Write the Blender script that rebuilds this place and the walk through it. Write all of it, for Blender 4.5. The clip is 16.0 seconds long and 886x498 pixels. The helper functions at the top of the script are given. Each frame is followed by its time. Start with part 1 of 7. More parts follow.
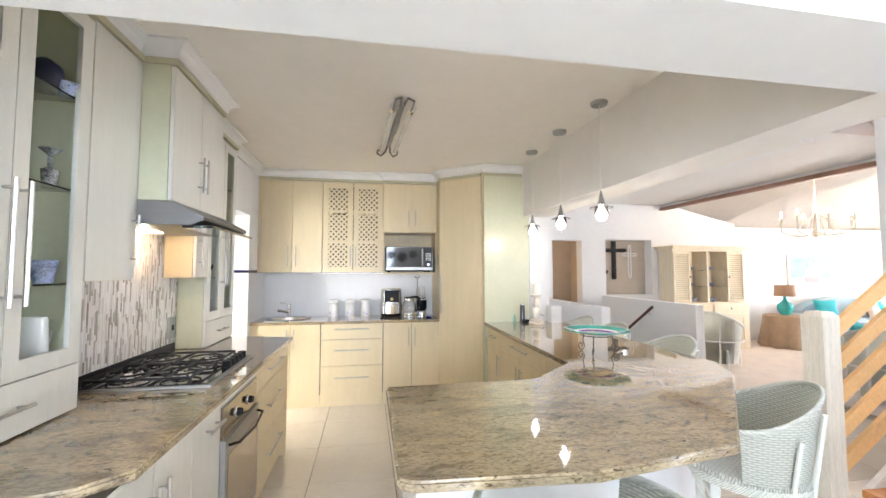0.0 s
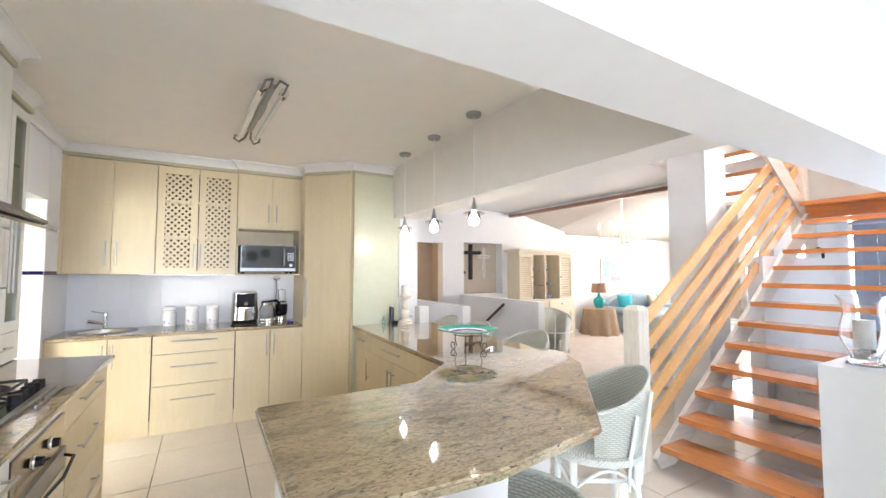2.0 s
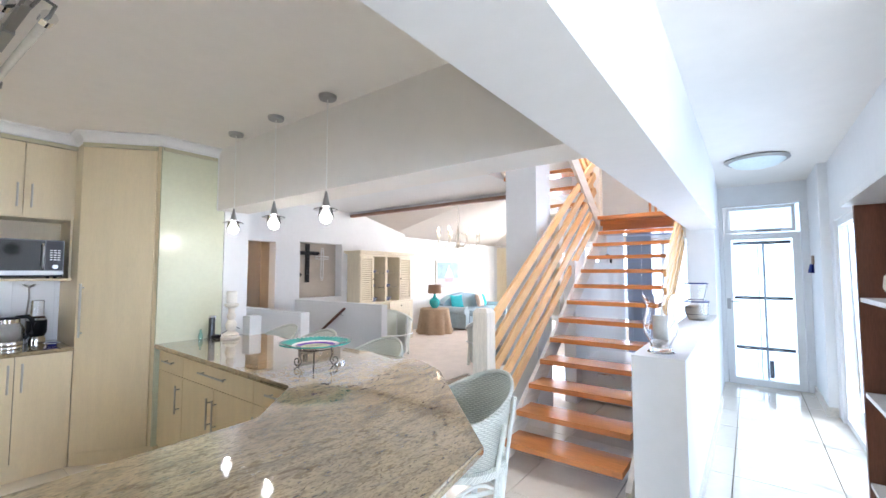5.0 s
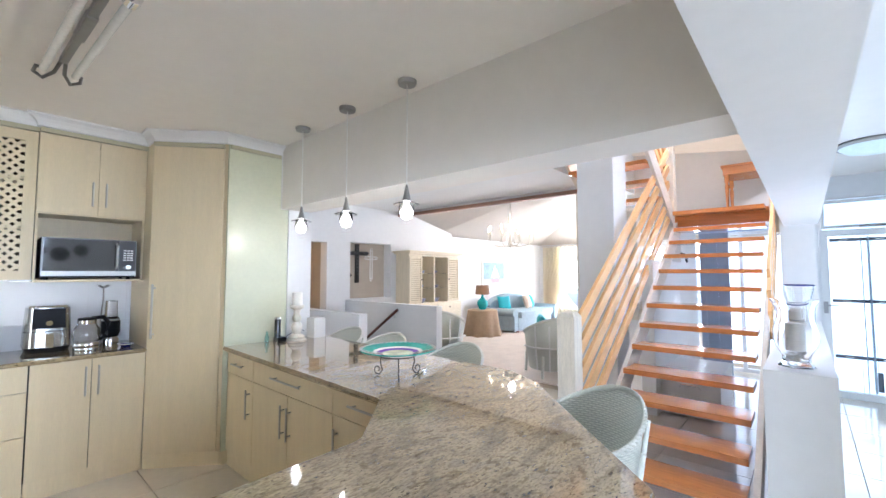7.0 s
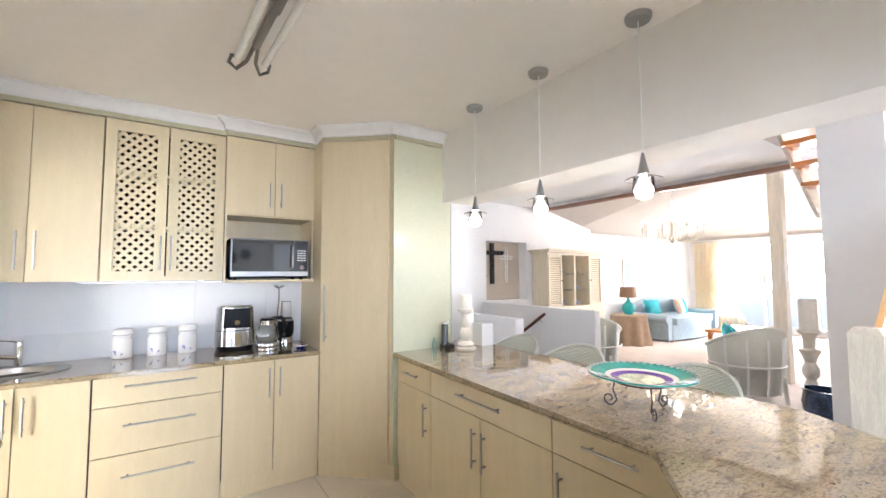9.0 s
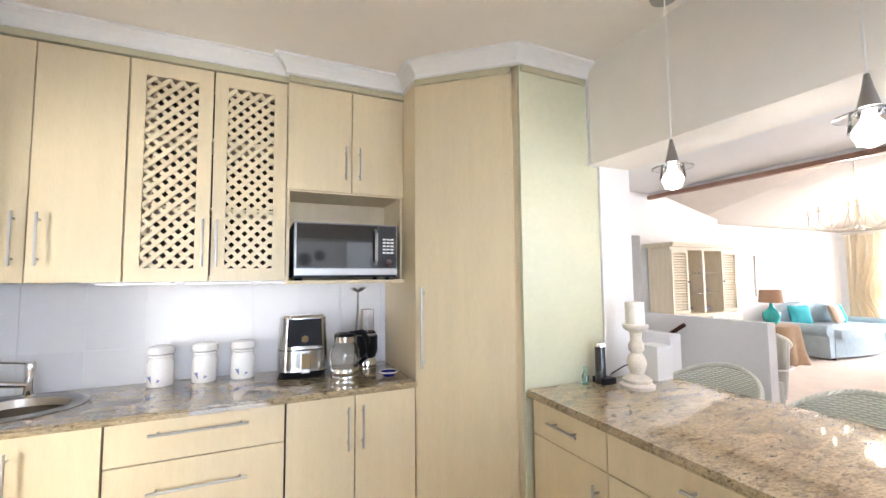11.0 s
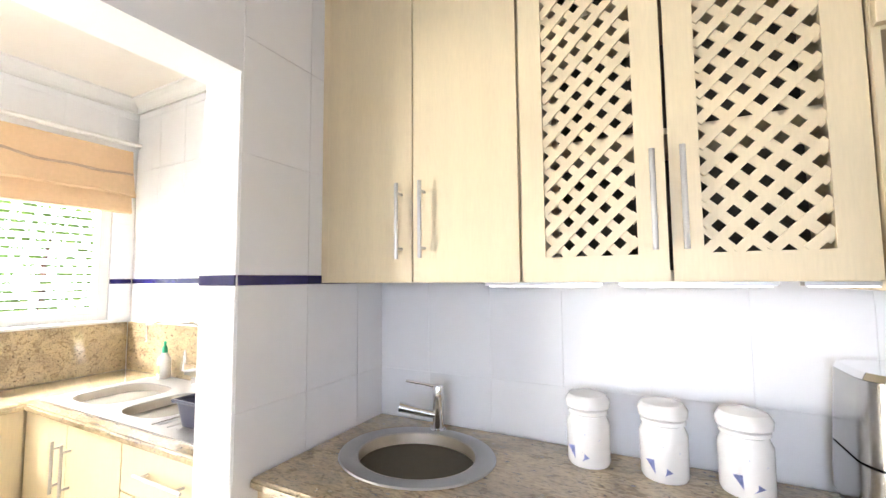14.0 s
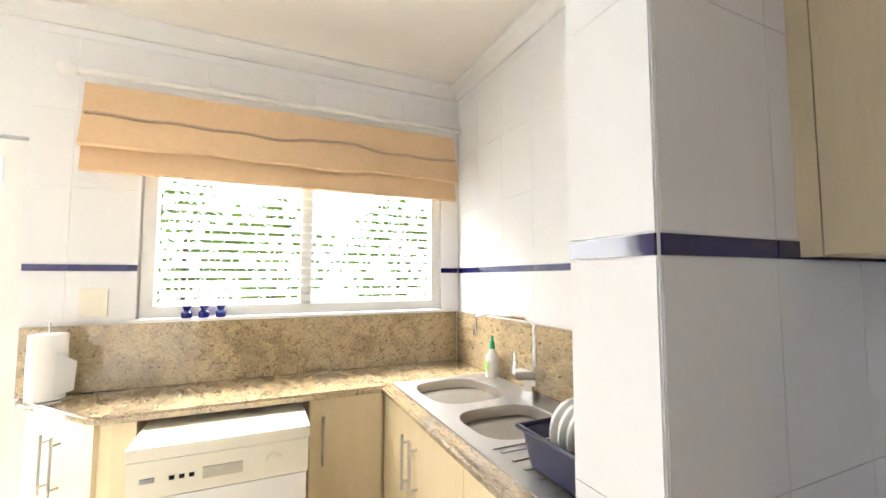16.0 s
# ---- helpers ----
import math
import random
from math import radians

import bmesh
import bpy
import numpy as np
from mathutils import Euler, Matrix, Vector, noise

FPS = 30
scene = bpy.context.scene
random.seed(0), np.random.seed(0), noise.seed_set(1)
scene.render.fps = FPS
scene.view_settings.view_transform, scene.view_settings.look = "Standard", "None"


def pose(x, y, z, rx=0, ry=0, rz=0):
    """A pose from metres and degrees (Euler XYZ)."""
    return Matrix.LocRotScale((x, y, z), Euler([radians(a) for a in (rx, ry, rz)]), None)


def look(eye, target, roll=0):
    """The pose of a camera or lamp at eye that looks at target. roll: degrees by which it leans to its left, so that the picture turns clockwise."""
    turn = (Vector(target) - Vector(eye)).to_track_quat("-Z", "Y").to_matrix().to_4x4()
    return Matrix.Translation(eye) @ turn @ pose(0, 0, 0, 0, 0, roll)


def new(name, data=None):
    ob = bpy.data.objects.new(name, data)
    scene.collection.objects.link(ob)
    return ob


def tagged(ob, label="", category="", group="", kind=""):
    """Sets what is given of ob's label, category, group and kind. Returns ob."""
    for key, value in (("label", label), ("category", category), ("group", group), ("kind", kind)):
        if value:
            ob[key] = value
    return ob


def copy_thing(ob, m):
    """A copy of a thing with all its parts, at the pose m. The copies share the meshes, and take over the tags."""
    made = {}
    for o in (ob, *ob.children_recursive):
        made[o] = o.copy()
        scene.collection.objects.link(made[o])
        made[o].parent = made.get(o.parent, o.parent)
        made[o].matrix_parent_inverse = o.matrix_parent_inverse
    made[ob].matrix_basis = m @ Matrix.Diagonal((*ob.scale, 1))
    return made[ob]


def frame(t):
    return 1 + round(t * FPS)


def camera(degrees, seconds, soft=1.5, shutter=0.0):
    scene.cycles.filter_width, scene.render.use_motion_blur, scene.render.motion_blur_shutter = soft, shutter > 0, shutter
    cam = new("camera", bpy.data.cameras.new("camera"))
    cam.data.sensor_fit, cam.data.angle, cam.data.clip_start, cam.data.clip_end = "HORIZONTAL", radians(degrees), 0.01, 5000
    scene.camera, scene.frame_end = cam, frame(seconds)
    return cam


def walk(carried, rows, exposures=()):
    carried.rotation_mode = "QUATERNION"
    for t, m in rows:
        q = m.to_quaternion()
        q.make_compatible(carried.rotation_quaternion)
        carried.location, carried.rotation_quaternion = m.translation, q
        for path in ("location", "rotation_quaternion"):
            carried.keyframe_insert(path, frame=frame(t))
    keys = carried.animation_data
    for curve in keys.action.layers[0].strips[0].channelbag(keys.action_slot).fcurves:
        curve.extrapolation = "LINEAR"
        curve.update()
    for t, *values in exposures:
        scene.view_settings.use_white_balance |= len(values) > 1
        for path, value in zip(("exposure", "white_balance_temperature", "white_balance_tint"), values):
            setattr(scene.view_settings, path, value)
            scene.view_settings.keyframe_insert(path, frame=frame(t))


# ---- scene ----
cam = camera(94.6, 16.0)
METRES, EYE, TILT, LEAN, TURN = 4.75, 1.43, 0.0, 0.0, -10.4
ROWS = [
    (0.0, 0.0, 0.0, 0.0, 0.0, 3.16, 0.01),
    (0.5, -0.003, -0.0031, 0.0016, -4.31, 3.14, 0.01),
    (1.0, -0.0184, 0.0039, 0.0039, -9.43, 3.12, -0.06),
    (1.5, -0.0279, 0.0111, 0.0039, -14.66, 3.13, -0.09),
    (2.0, -0.0249, 0.0177, 0.0032, -19.78, 3.15, -0.04),
    (2.5, -0.0177, 0.0293, 0.0026, -24.34, 3.11, -0.05),
    (3.0, -0.0115, 0.0378, 0.0024, -29.76, 3.16, -0.05),
    (3.5, -0.0095, 0.0418, 0.004, -34.19, 3.22, -0.06),
    (4.0, -0.0156, 0.0505, 0.0056, -38.64, 3.27, -0.11),
    (6.5, -0.0361, 0.1353, 0.0084, -43.93, 3.3, 0.04),
    (7.0, -0.0421, 0.16, 0.0075, -38.02, 3.35, 0.03),
    (7.5, -0.0574, 0.1945, 0.0083, -32.49, 3.38, 0.03),
    (8.0, -0.0716, 0.2282, 0.008, -28.3, 3.47, 0.1),
    (8.5, -0.079, 0.2636, 0.0069, -25.36, 3.49, 0.14),
    (11.0, -0.0873, 0.5278, 0.0004, -13.88, 3.9, 0.48),
    (11.5, -0.0888, 0.5847, 0.0013, -9.72, 3.93, 0.48),
    (12.0, -0.0868, 0.643, 0.0006, -2.05, 4.0, 0.79),
    (12.5, -0.1073, 0.6876, 0.0021, 6.54, 3.9, 0.68),
    (13.0, -0.1328, 0.724, 0.0037, 15.19, 4.09, 0.65),
    (13.5, -0.1518, 0.7543, 0.0037, 25.48, 4.1, 0.64),
    (14.0, -0.1853, 0.7706, 0.0001, 37.73, 4.18, 0.46),
    (14.5, -0.2228, 0.7784, -0.0035, 47.83, 4.56, 0.03),
    (15.0, -0.2587, 0.7928, -0.0061, 57.87, 4.35, -0.02),
    (15.5, -0.2858, 0.8014, -0.0062, 67.6, 4.18, 0.06),
    (16.0, -0.3276, 0.801, -0.0087, 76.24, 3.99, -0.0),
]
walk(cam, [(t, pose(0, 0, EYE, TILT, LEAN, TURN) @ pose(METRES * x, METRES * y, METRES * z, 90 + pitch, roll, yaw)) for t, x, y, z, yaw, pitch, roll in ROWS],
     [(0.0, 0.28, 5950, 14), (2.5, 0.25, 5820, 14), (4.0, 0.15, 5620, 14), (6.5, 0.03, 5320, 13), (7.5, 0.13, 5420, 14), (8.5, 0.28, 5640, 15), (11.0, 0.36, 5850, 16), (12.5, 0.42, 5850, 17), (13.5, 0.52, 5850, 17), (14.5, 0.36, 6000, 16), (15.5, -0.05, 6050, 15), (16.0, -0.3, 6100, 15)])

# ---- light ----
world = bpy.data.worlds.new("world")
scene.world = world
world.use_nodes = True
_nt = world.node_tree
_sky = _nt.nodes.new("ShaderNodeTexSky")
_sky.sky_type, _sky.sun_disc = "NISHITA", False
SUN_DIR = Vector((0.30, 0.80, -0.52)).normalized()     # the way the sunlight travels
_sky.sun_elevation = math.asin(-SUN_DIR.z)
_sky.sun_rotation = math.atan2(-SUN_DIR.x, -SUN_DIR.y)
_nt.nodes["Background"].inputs[1].default_value = 0.15
_nt.links.new(_sky.outputs[0], _nt.nodes["Background"].inputs[0])


def sunlight(power):
    d = bpy.data.lights.new("sun", "SUN")
    d.energy, d.angle, d.color = power, radians(0.5), (1.0, 0.95, 0.87)
    ob = new("sun", d)
    ob.matrix_world = SUN_DIR.to_track_quat("-Z", "Y").to_matrix().to_4x4()


def window_light(name, eye, target, w, h, power, color=(0.86, 0.93, 1.0)):
    d = bpy.data.lights.new(name, "AREA")
    d.shape, d.size, d.size_y, d.energy, d.color = "RECTANGLE", w, h, power, color
    ob = new(name, d)
    ob.matrix_world = look(eye, target)


def bulb_light(name, at, power, color=(1.0, 0.8, 0.55), r=0.03):
    d = bpy.data.lights.new(name, "POINT")
    d.energy, d.color, d.shadow_soft_size = power, color, r
    new(name, d).location = at


sunlight(4.0)
# Unseen window assumed behind the camera; its oversized lamp brightens the kitchen.
window_light("light_back_window", (-0.5, -3.42, 1.45), (-0.1, 2.0, 1.2), 2.6, 2.0, 235, (0.80, 0.90, 1.0))
window_light("light_patio_door", (4.15, -0.42, 1.05), (4.15, 3.0, 1.0), 2.7, 1.8, 62, (0.74, 0.86, 1.0))
window_light("light_entrance", (6.95, 0.25, 1.02), (0.0, 0.3, 1.0), 0.7, 1.95, 7, (0.70, 0.85, 1.0))
window_light("light_scullery_window", (-4.2, 4.3, 3.2), (-2.4, 4.2, 1.0), 2.2, 1.6, 1120, (1.0, 0.94, 0.82))
# Glazed door out of view, assumed; its lamp brightens scullery and counter fronts.
window_light("light_scullery_door", (-3.4, 2.55, 1.05), (-1.0, 3.0, 0.9), 0.8, 1.8, 85, (1.0, 0.94, 0.82))
window_light("light_living_window", (12.2, 4.6, 1.3), (5.0, 5.0, 3.4), 4.0, 1.9, 400, (0.98, 0.96, 0.93))
# Fill lamp added below the solid stairwell ceiling to brighten the stair walls.
window_light("light_upper_window", (5.2, 2.0, 4.85), (5.2, 2.0, 0.0), 2.4, 1.2, 150, (0.95, 0.97, 1.0))
window_light("light_glazing_under_landing", (7.60, 1.5, 1.05), (5.0, 1.5, 1.0), 1.0, 1.9, 16, (0.72, 0.84, 1.0))


# ---- materials ----
def material(name, color, rough=0.5, metal=0.0, spec=None, vary=0.06, scale=6.0, bump=0.0, bump_scale=60.0, coat=0.0, stretch=(1, 1, 1), rand=0.0):
    m = bpy.data.materials.new(name)
    m.use_nodes = True
    n, l = m.node_tree.nodes, m.node_tree.links
    b = n["Principled BSDF"]
    b.inputs["Roughness"].default_value, b.inputs["Metallic"].default_value = rough, metal
    if spec is not None:
        b.inputs["Specular IOR Level"].default_value = spec
    b.inputs["Coat Weight"].default_value = coat
    b.inputs["Coat Roughness"].default_value = 0.06
    tc, mp = n.new("ShaderNodeTexCoord"), n.new("ShaderNodeMapping")
    mp.inputs["Scale"].default_value = stretch
    l.new(tc.outputs["Object"], mp.inputs["Vector"])
    big, fine = n.new("ShaderNodeTexNoise"), n.new("ShaderNodeTexNoise")
    big.inputs["Scale"].default_value, fine.inputs["Scale"].default_value = scale, scale * 9
    big.inputs["Detail"].default_value = fine.inputs["Detail"].default_value = 4
    l.new(mp.outputs[0], big.inputs["Vector"]), l.new(mp.outputs[0], fine.inputs["Vector"])
    mix = n.new("ShaderNodeMath")
    mix.operation = "ADD"
    l.new(big.outputs["Fac"], mix.inputs[0]), l.new(fine.outputs["Fac"], mix.inputs[1])
    ramp = n.new("ShaderNodeValToRGB")
    ramp.color_ramp.elements[0].position, ramp.color_ramp.elements[1].position = 0.35, 0.65
    half = n.new("ShaderNodeMath")
    half.operation = "MULTIPLY"
    half.inputs[1].default_value = 0.5
    l.new(mix.outputs[0], half.inputs[0]), l.new(half.outputs[0], ramp.inputs[0])
    lo = tuple(max(0, c * (1 - vary)) for c in color)
    hi = tuple(min(1, c * (1 + vary)) for c in color)
    ramp.color_ramp.elements[0].color, ramp.color_ramp.elements[1].color = (*lo, 1), (*hi, 1)
    out = ramp.outputs[0]
    if rand:
        info, hsv = n.new("ShaderNodeObjectInfo"), n.new("ShaderNodeHueSaturation")
        mr = n.new("ShaderNodeMapRange")
        mr.inputs[3].default_value, mr.inputs[4].default_value = 1 - rand, 1 + rand
        l.new(info.outputs["Random"], mr.inputs[0]), l.new(mr.outputs[0], hsv.inputs["Value"])
        l.new(out, hsv.inputs["Color"])
        out = hsv.outputs[0]
    l.new(out, b.inputs["Base Color"])
    if bump:
        bn, bp = n.new("ShaderNodeTexNoise"), n.new("ShaderNodeBump")
        bn.inputs["Scale"].default_value, bn.inputs["Detail"].default_value = bump_scale, 5
        bp.inputs["Strength"].default_value, bp.inputs["Distance"].default_value = bump, 0.004
        l.new(mp.outputs[0], bn.inputs["Vector"]), l.new(bn.outputs["Fac"], bp.inputs["Height"])
        l.new(bp.outputs[0], b.inputs["Normal"])
    return m


def glow(name, color, power):
    m = bpy.data.materials.new(name)
    m.use_nodes = True
    b = m.node_tree.nodes["Principled BSDF"]
    b.inputs["Base Color"].default_value = (*color, 1)
    b.inputs["Emission Color"].default_value = (*color, 1)
    b.inputs["Emission Strength"].default_value = power
    return m


def clear_glass(name, color=(1, 1, 1), rough=0.0, ior=1.45):
    m = bpy.data.materials.new(name)
    m.use_nodes = True
    b = m.node_tree.nodes["Principled BSDF"]
    b.inputs["Base Color"].default_value = (*color, 1)
    b.inputs["Transmission Weight"].default_value = 1.0
    b.inputs["Roughness"].default_value, b.inputs["IOR"].default_value = rough, ior
    return m


def granite(name, turn=0.25):
    m = bpy.data.materials.new(name)
    m.use_nodes = True
    n, l = m.node_tree.nodes, m.node_tree.links
    b = n["Principled BSDF"]
    b.inputs["Roughness"].default_value = 0.045
    b.inputs["Coat Weight"].default_value, b.inputs["Coat Roughness"].default_value = 0.7, 0.015
    tc, mp = n.new("ShaderNodeTexCoord"), n.new("ShaderNodeMapping")
    mp.inputs["Rotation"].default_value, mp.inputs["Scale"].default_value = (0.0, 0.0, turn), (0.75, 1.7, 1.7)
    l.new(tc.outputs["Object"], mp.inputs["Vector"])

    def noise_ramp(scale, stops, detail=6, distort=0.0, src=mp):
        t, r = n.new("ShaderNodeTexNoise"), n.new("ShaderNodeValToRGB")
        t.inputs["Scale"].default_value, t.inputs["Detail"].default_value, t.inputs["Distortion"].default_value = scale, detail, distort
        l.new(src.outputs[0], t.inputs["Vector"]), l.new(t.outputs["Fac"], r.inputs[0])
        e = r.color_ramp.elements
        e[0].position, e[0].color = stops[0][0], (*stops[0][1], 1)
        e[1].position, e[1].color = stops[-1][0], (*stops[-1][1], 1)
        for p, c in stops[1:-1]:
            x = e.new(p)
            x.color = (*c, 1)
        return r
    base = noise_ramp(5, [(0.3, (0.27, 0.212, 0.135)), (0.45, (0.36, 0.285, 0.175)), (0.55, (0.45, 0.355, 0.21)), (0.7, (0.34, 0.28, 0.19))], 8, 1.0)
    grain = noise_ramp(85, [(0.32, (0.70, 0.68, 0.64)), (0.5, (0.98, 0.98, 0.98)), (0.66, (1.15, 1.13, 1.08))], 4)
    speck = noise_ramp(58, [(0.32, (0.25, 0.23, 0.22)), (0.39, (1, 1, 1))], 4, 0.8)
    vein = noise_ramp(20, [(0.35, (0.66, 0.62, 0.57)), (0.45, (1, 1, 1))], 6, 1.2)
    out = base.outputs[0]
    for r in (grain, speck, vein):
        mx = n.new("ShaderNodeMix")
        mx.data_type, mx.blend_type = "RGBA", "MULTIPLY"
        mx.inputs["Factor"].default_value = 1.0
        l.new(out, mx.inputs["A"]), l.new(r.outputs[0], mx.inputs["B"])
        out = mx.outputs["Result"]
    l.new(out, b.inputs["Base Color"])
    return m


def woven(name, color, size=0.012, rough=0.6, depth=0.8, holes=0.0):
    """Wicker or coarse cloth: an over-and-under weave by two crossed waves in the UV map, which is in metres."""
    m = bpy.data.materials.new(name)
    m.use_nodes = True
    n, l = m.node_tree.nodes, m.node_tree.links
    b = n["Principled BSDF"]
    b.inputs["Roughness"].default_value = rough
    uv = n.new("ShaderNodeUVMap")
    sep = n.new("ShaderNodeSeparateXYZ")
    l.new(uv.outputs[0], sep.inputs[0])

    def trig(sock, k, ph=0.0):
        a, s = n.new("ShaderNodeMath"), n.new("ShaderNodeMath")
        a.operation, s.operation = "MULTIPLY_ADD", "SINE"
        a.inputs[1].default_value, a.inputs[2].default_value = k, ph
        l.new(sock, a.inputs[0]), l.new(a.outputs[0], s.inputs[0])
        return s.outputs[0]

    def op(kind, x, y):
        a = n.new("ShaderNodeMath")
        a.operation = kind
        for i, v in enumerate((x, y)):
            if isinstance(v, float):
                a.inputs[i].default_value = v
            else:
                l.new(v, a.inputs[i])
        return a.outputs[0]
    k = math.pi / size
    u, v = trig(sep.outputs[0], k * 0.55), trig(sep.outputs[1], k)
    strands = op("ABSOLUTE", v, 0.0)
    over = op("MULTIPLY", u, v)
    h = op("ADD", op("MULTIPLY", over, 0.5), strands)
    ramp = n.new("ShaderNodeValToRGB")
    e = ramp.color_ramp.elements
    # Low spots of the weave take a darker colour, as shade between strands.
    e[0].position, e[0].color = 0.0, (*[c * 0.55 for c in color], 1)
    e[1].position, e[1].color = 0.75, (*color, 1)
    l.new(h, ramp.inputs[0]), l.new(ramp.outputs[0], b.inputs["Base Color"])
    bp = n.new("ShaderNodeBump")
    bp.inputs["Strength"].default_value, bp.inputs["Distance"].default_value = depth, 0.003
    l.new(h, bp.inputs["Height"]), l.new(bp.outputs[0], b.inputs["Normal"])
    return m


WALL = material("white_wall_paint", (0.80, 0.79, 0.77), 0.7, vary=0.02, scale=1.5, bump=0.12, bump_scale=40)
CEIL = material("white_ceiling_paint", (0.82, 0.775, 0.71), 0.85, vary=0.02, scale=1.0, bump=0.05, bump_scale=30)
LIVCEIL = material("cream_vaulted_ceiling", (0.80, 0.70, 0.58), 0.85, vary=0.03, scale=1.0, bump=0.05)
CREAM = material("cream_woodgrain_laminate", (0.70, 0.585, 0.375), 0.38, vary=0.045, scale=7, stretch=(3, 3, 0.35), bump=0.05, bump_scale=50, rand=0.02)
# CREAM's woodgrain in a paler, less yellow tone, used on hob-side fronts.
CREAMV = material("paler_cream_woodgrain_laminate", (0.71, 0.69, 0.62), 0.38, vary=0.04, scale=7, stretch=(3, 3, 0.35), bump=0.05, bump_scale=50, rand=0.02)
CREAMD = material("olive_cream_trim", (0.50, 0.46, 0.30), 0.45, vary=0.04, scale=6)
PALEG = material("pale_green_cream_panel", (0.64, 0.64, 0.46), 0.26, vary=0.03, scale=4, bump=0.03)
# Near-black brown puts the shade of the gaps between fronts into the carcasses.
GAP = material("carcass_in_gap_shade", (0.10, 0.085, 0.06), 0.8)
GRANITE = granite("polished_cream_granite")
GRANITEY = granite("polished_cream_granite_lengthwise", 1.75)
STEELD = material("dark_brushed_steel", (0.22, 0.215, 0.21), 0.36, 1.0, vary=0.06, scale=4, stretch=(1, 1, 12), bump=0.05, bump_scale=90)
STEEL = material("brushed_steel", (0.40, 0.39, 0.375), 0.40, 1.0, vary=0.05, scale=4, stretch=(1, 1, 12), bump=0.05, bump_scale=90)
HANDLE = material("satin_bar_handle", (0.50, 0.485, 0.455), 0.36, 0.9, vary=0.03)
SINK = material("satin_sink_steel", (0.56, 0.52, 0.46), 0.34, 0.9, vary=0.04)
CHROME = material("chrome", (0.8, 0.8, 0.8), 0.08, 1.0, vary=0.01)
BLACK = material("black_plastic", (0.012, 0.012, 0.014), 0.42, spec=0.12, vary=0.1)
IRON = material("black_cast_iron", (0.02, 0.02, 0.02), 0.55, vary=0.2, bump=0.3)
DARKGLASS = material("dark_oven_glass", (0.02, 0.02, 0.02), 0.04, vary=0.05, coat=1.0)
TILE = material("cream_glazed_floor_tile", (0.70, 0.63, 0.52), 0.10, vary=0.035, scale=2.5, rand=0.02, coat=0.3)
GROUT = material("tan_grout", (0.33, 0.28, 0.21), 0.9, vary=0.1)
WTILE = material("white_glazed_wall_tile", (0.83, 0.83, 0.84), 0.5, spec=0.08, vary=0.01, scale=2, rand=0.008)
WGROUT = material("white_grout", (0.66, 0.64, 0.60), 0.9)
NAVY = material("navy_glazed_tile", (0.015, 0.012, 0.09), 0.08, vary=0.1, rand=0.2)
WOOD = material("orange_varnished_pine", (0.64, 0.25, 0.07), 0.22, vary=0.2, scale=5, stretch=(9, 0.6, 9), coat=0.5, rand=0.10)
RAILWOOD = material("golden_varnished_pine_rail", (0.78, 0.47, 0.20), 0.25, vary=0.08, scale=5, stretch=(1, 7, 1), coat=0.4, rand=0.08)
LIMED = material("limewashed_wood", (0.72, 0.65, 0.53), 0.6, vary=0.14, scale=5, stretch=(6, 6, 0.7), bump=0.2, bump_scale=50)
LIMEDX = material("limewashed_stringer_wood", (0.70, 0.64, 0.55), 0.6, vary=0.12, scale=5, stretch=(0.7, 6, 6), bump=0.15)
CARPET = material("beige_carpet", (0.70, 0.61, 0.53), 0.95, vary=0.08, scale=4, bump=0.6, bump_scale=260)
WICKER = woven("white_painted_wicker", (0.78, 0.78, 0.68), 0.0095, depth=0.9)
WICKERFRAME = material("white_painted_cane", (0.70, 0.70, 0.63), 0.5, vary=0.06, bump=0.3, bump_scale=120)
# Darker, more mottled tone of the white cane, for the stool rims.
WICKERRIM = material("greyer_white_cane", (0.58, 0.58, 0.50), 0.6, vary=0.12, scale=20, bump=0.4, bump_scale=120)
WHITE = material("white_gloss", (0.80, 0.79, 0.76), 0.35, vary=0.02)
CERAMIC = material("white_glazed_ceramic", (0.82, 0.80, 0.77), 0.12, vary=0.02, coat=0.5)
SLATB = material("pale_blue_grey_vertical_slat", (0.36, 0.42, 0.54), 0.6, vary=0.05)
BLUE = material("cobalt_blue_glaze", (0.012, 0.02, 0.17), 0.12, vary=0.3, scale=20)
NAVYP = material("navy_plastic", (0.006, 0.007, 0.035), 0.35)
GLASS = clear_glass("clear_glass")
PANE = clear_glass("thin_window_pane", (0.97, 1.0, 1.0), 0.0, 1.05)
FROST = material("frosted_lamp_glass", (0.75, 0.85, 0.84), 0.3)
BULB = glow("lit_bulb", (1.0, 0.93, 0.82), 7)
WBULB = glow("warm_candle_bulb", (1.0, 0.72, 0.42), 9)
STRIP = glow("undercabinet_strip", (1.0, 0.97, 0.9), 1.6)
WAX = material("ivory_wax", (0.82, 0.78, 0.70), 0.5, vary=0.05)
CHALK = material("chalky_turned_wood", (0.74, 0.68, 0.58), 0.7, vary=0.14, scale=14, bump=0.4)
LINEN = material("tan_linen_blind", (0.66, 0.46, 0.27), 0.9, vary=0.05, scale=5, bump=0.4, bump_scale=300)
CURTAIN = material("cream_sheer_curtain", (0.82, 0.76, 0.64), 0.9, vary=0.05)
_n, _l = CURTAIN.node_tree.nodes, CURTAIN.node_tree.links
_t, _m = _n.new("ShaderNodeBsdfTranslucent"), _n.new("ShaderNodeMixShader")
_t.inputs[0].default_value, _m.inputs[0].default_value = (0.85, 0.76, 0.58, 1), 0.6
_l.new(_n["Principled BSDF"].outputs[0], _m.inputs[1]), _l.new(_t.outputs[0], _m.inputs[2])
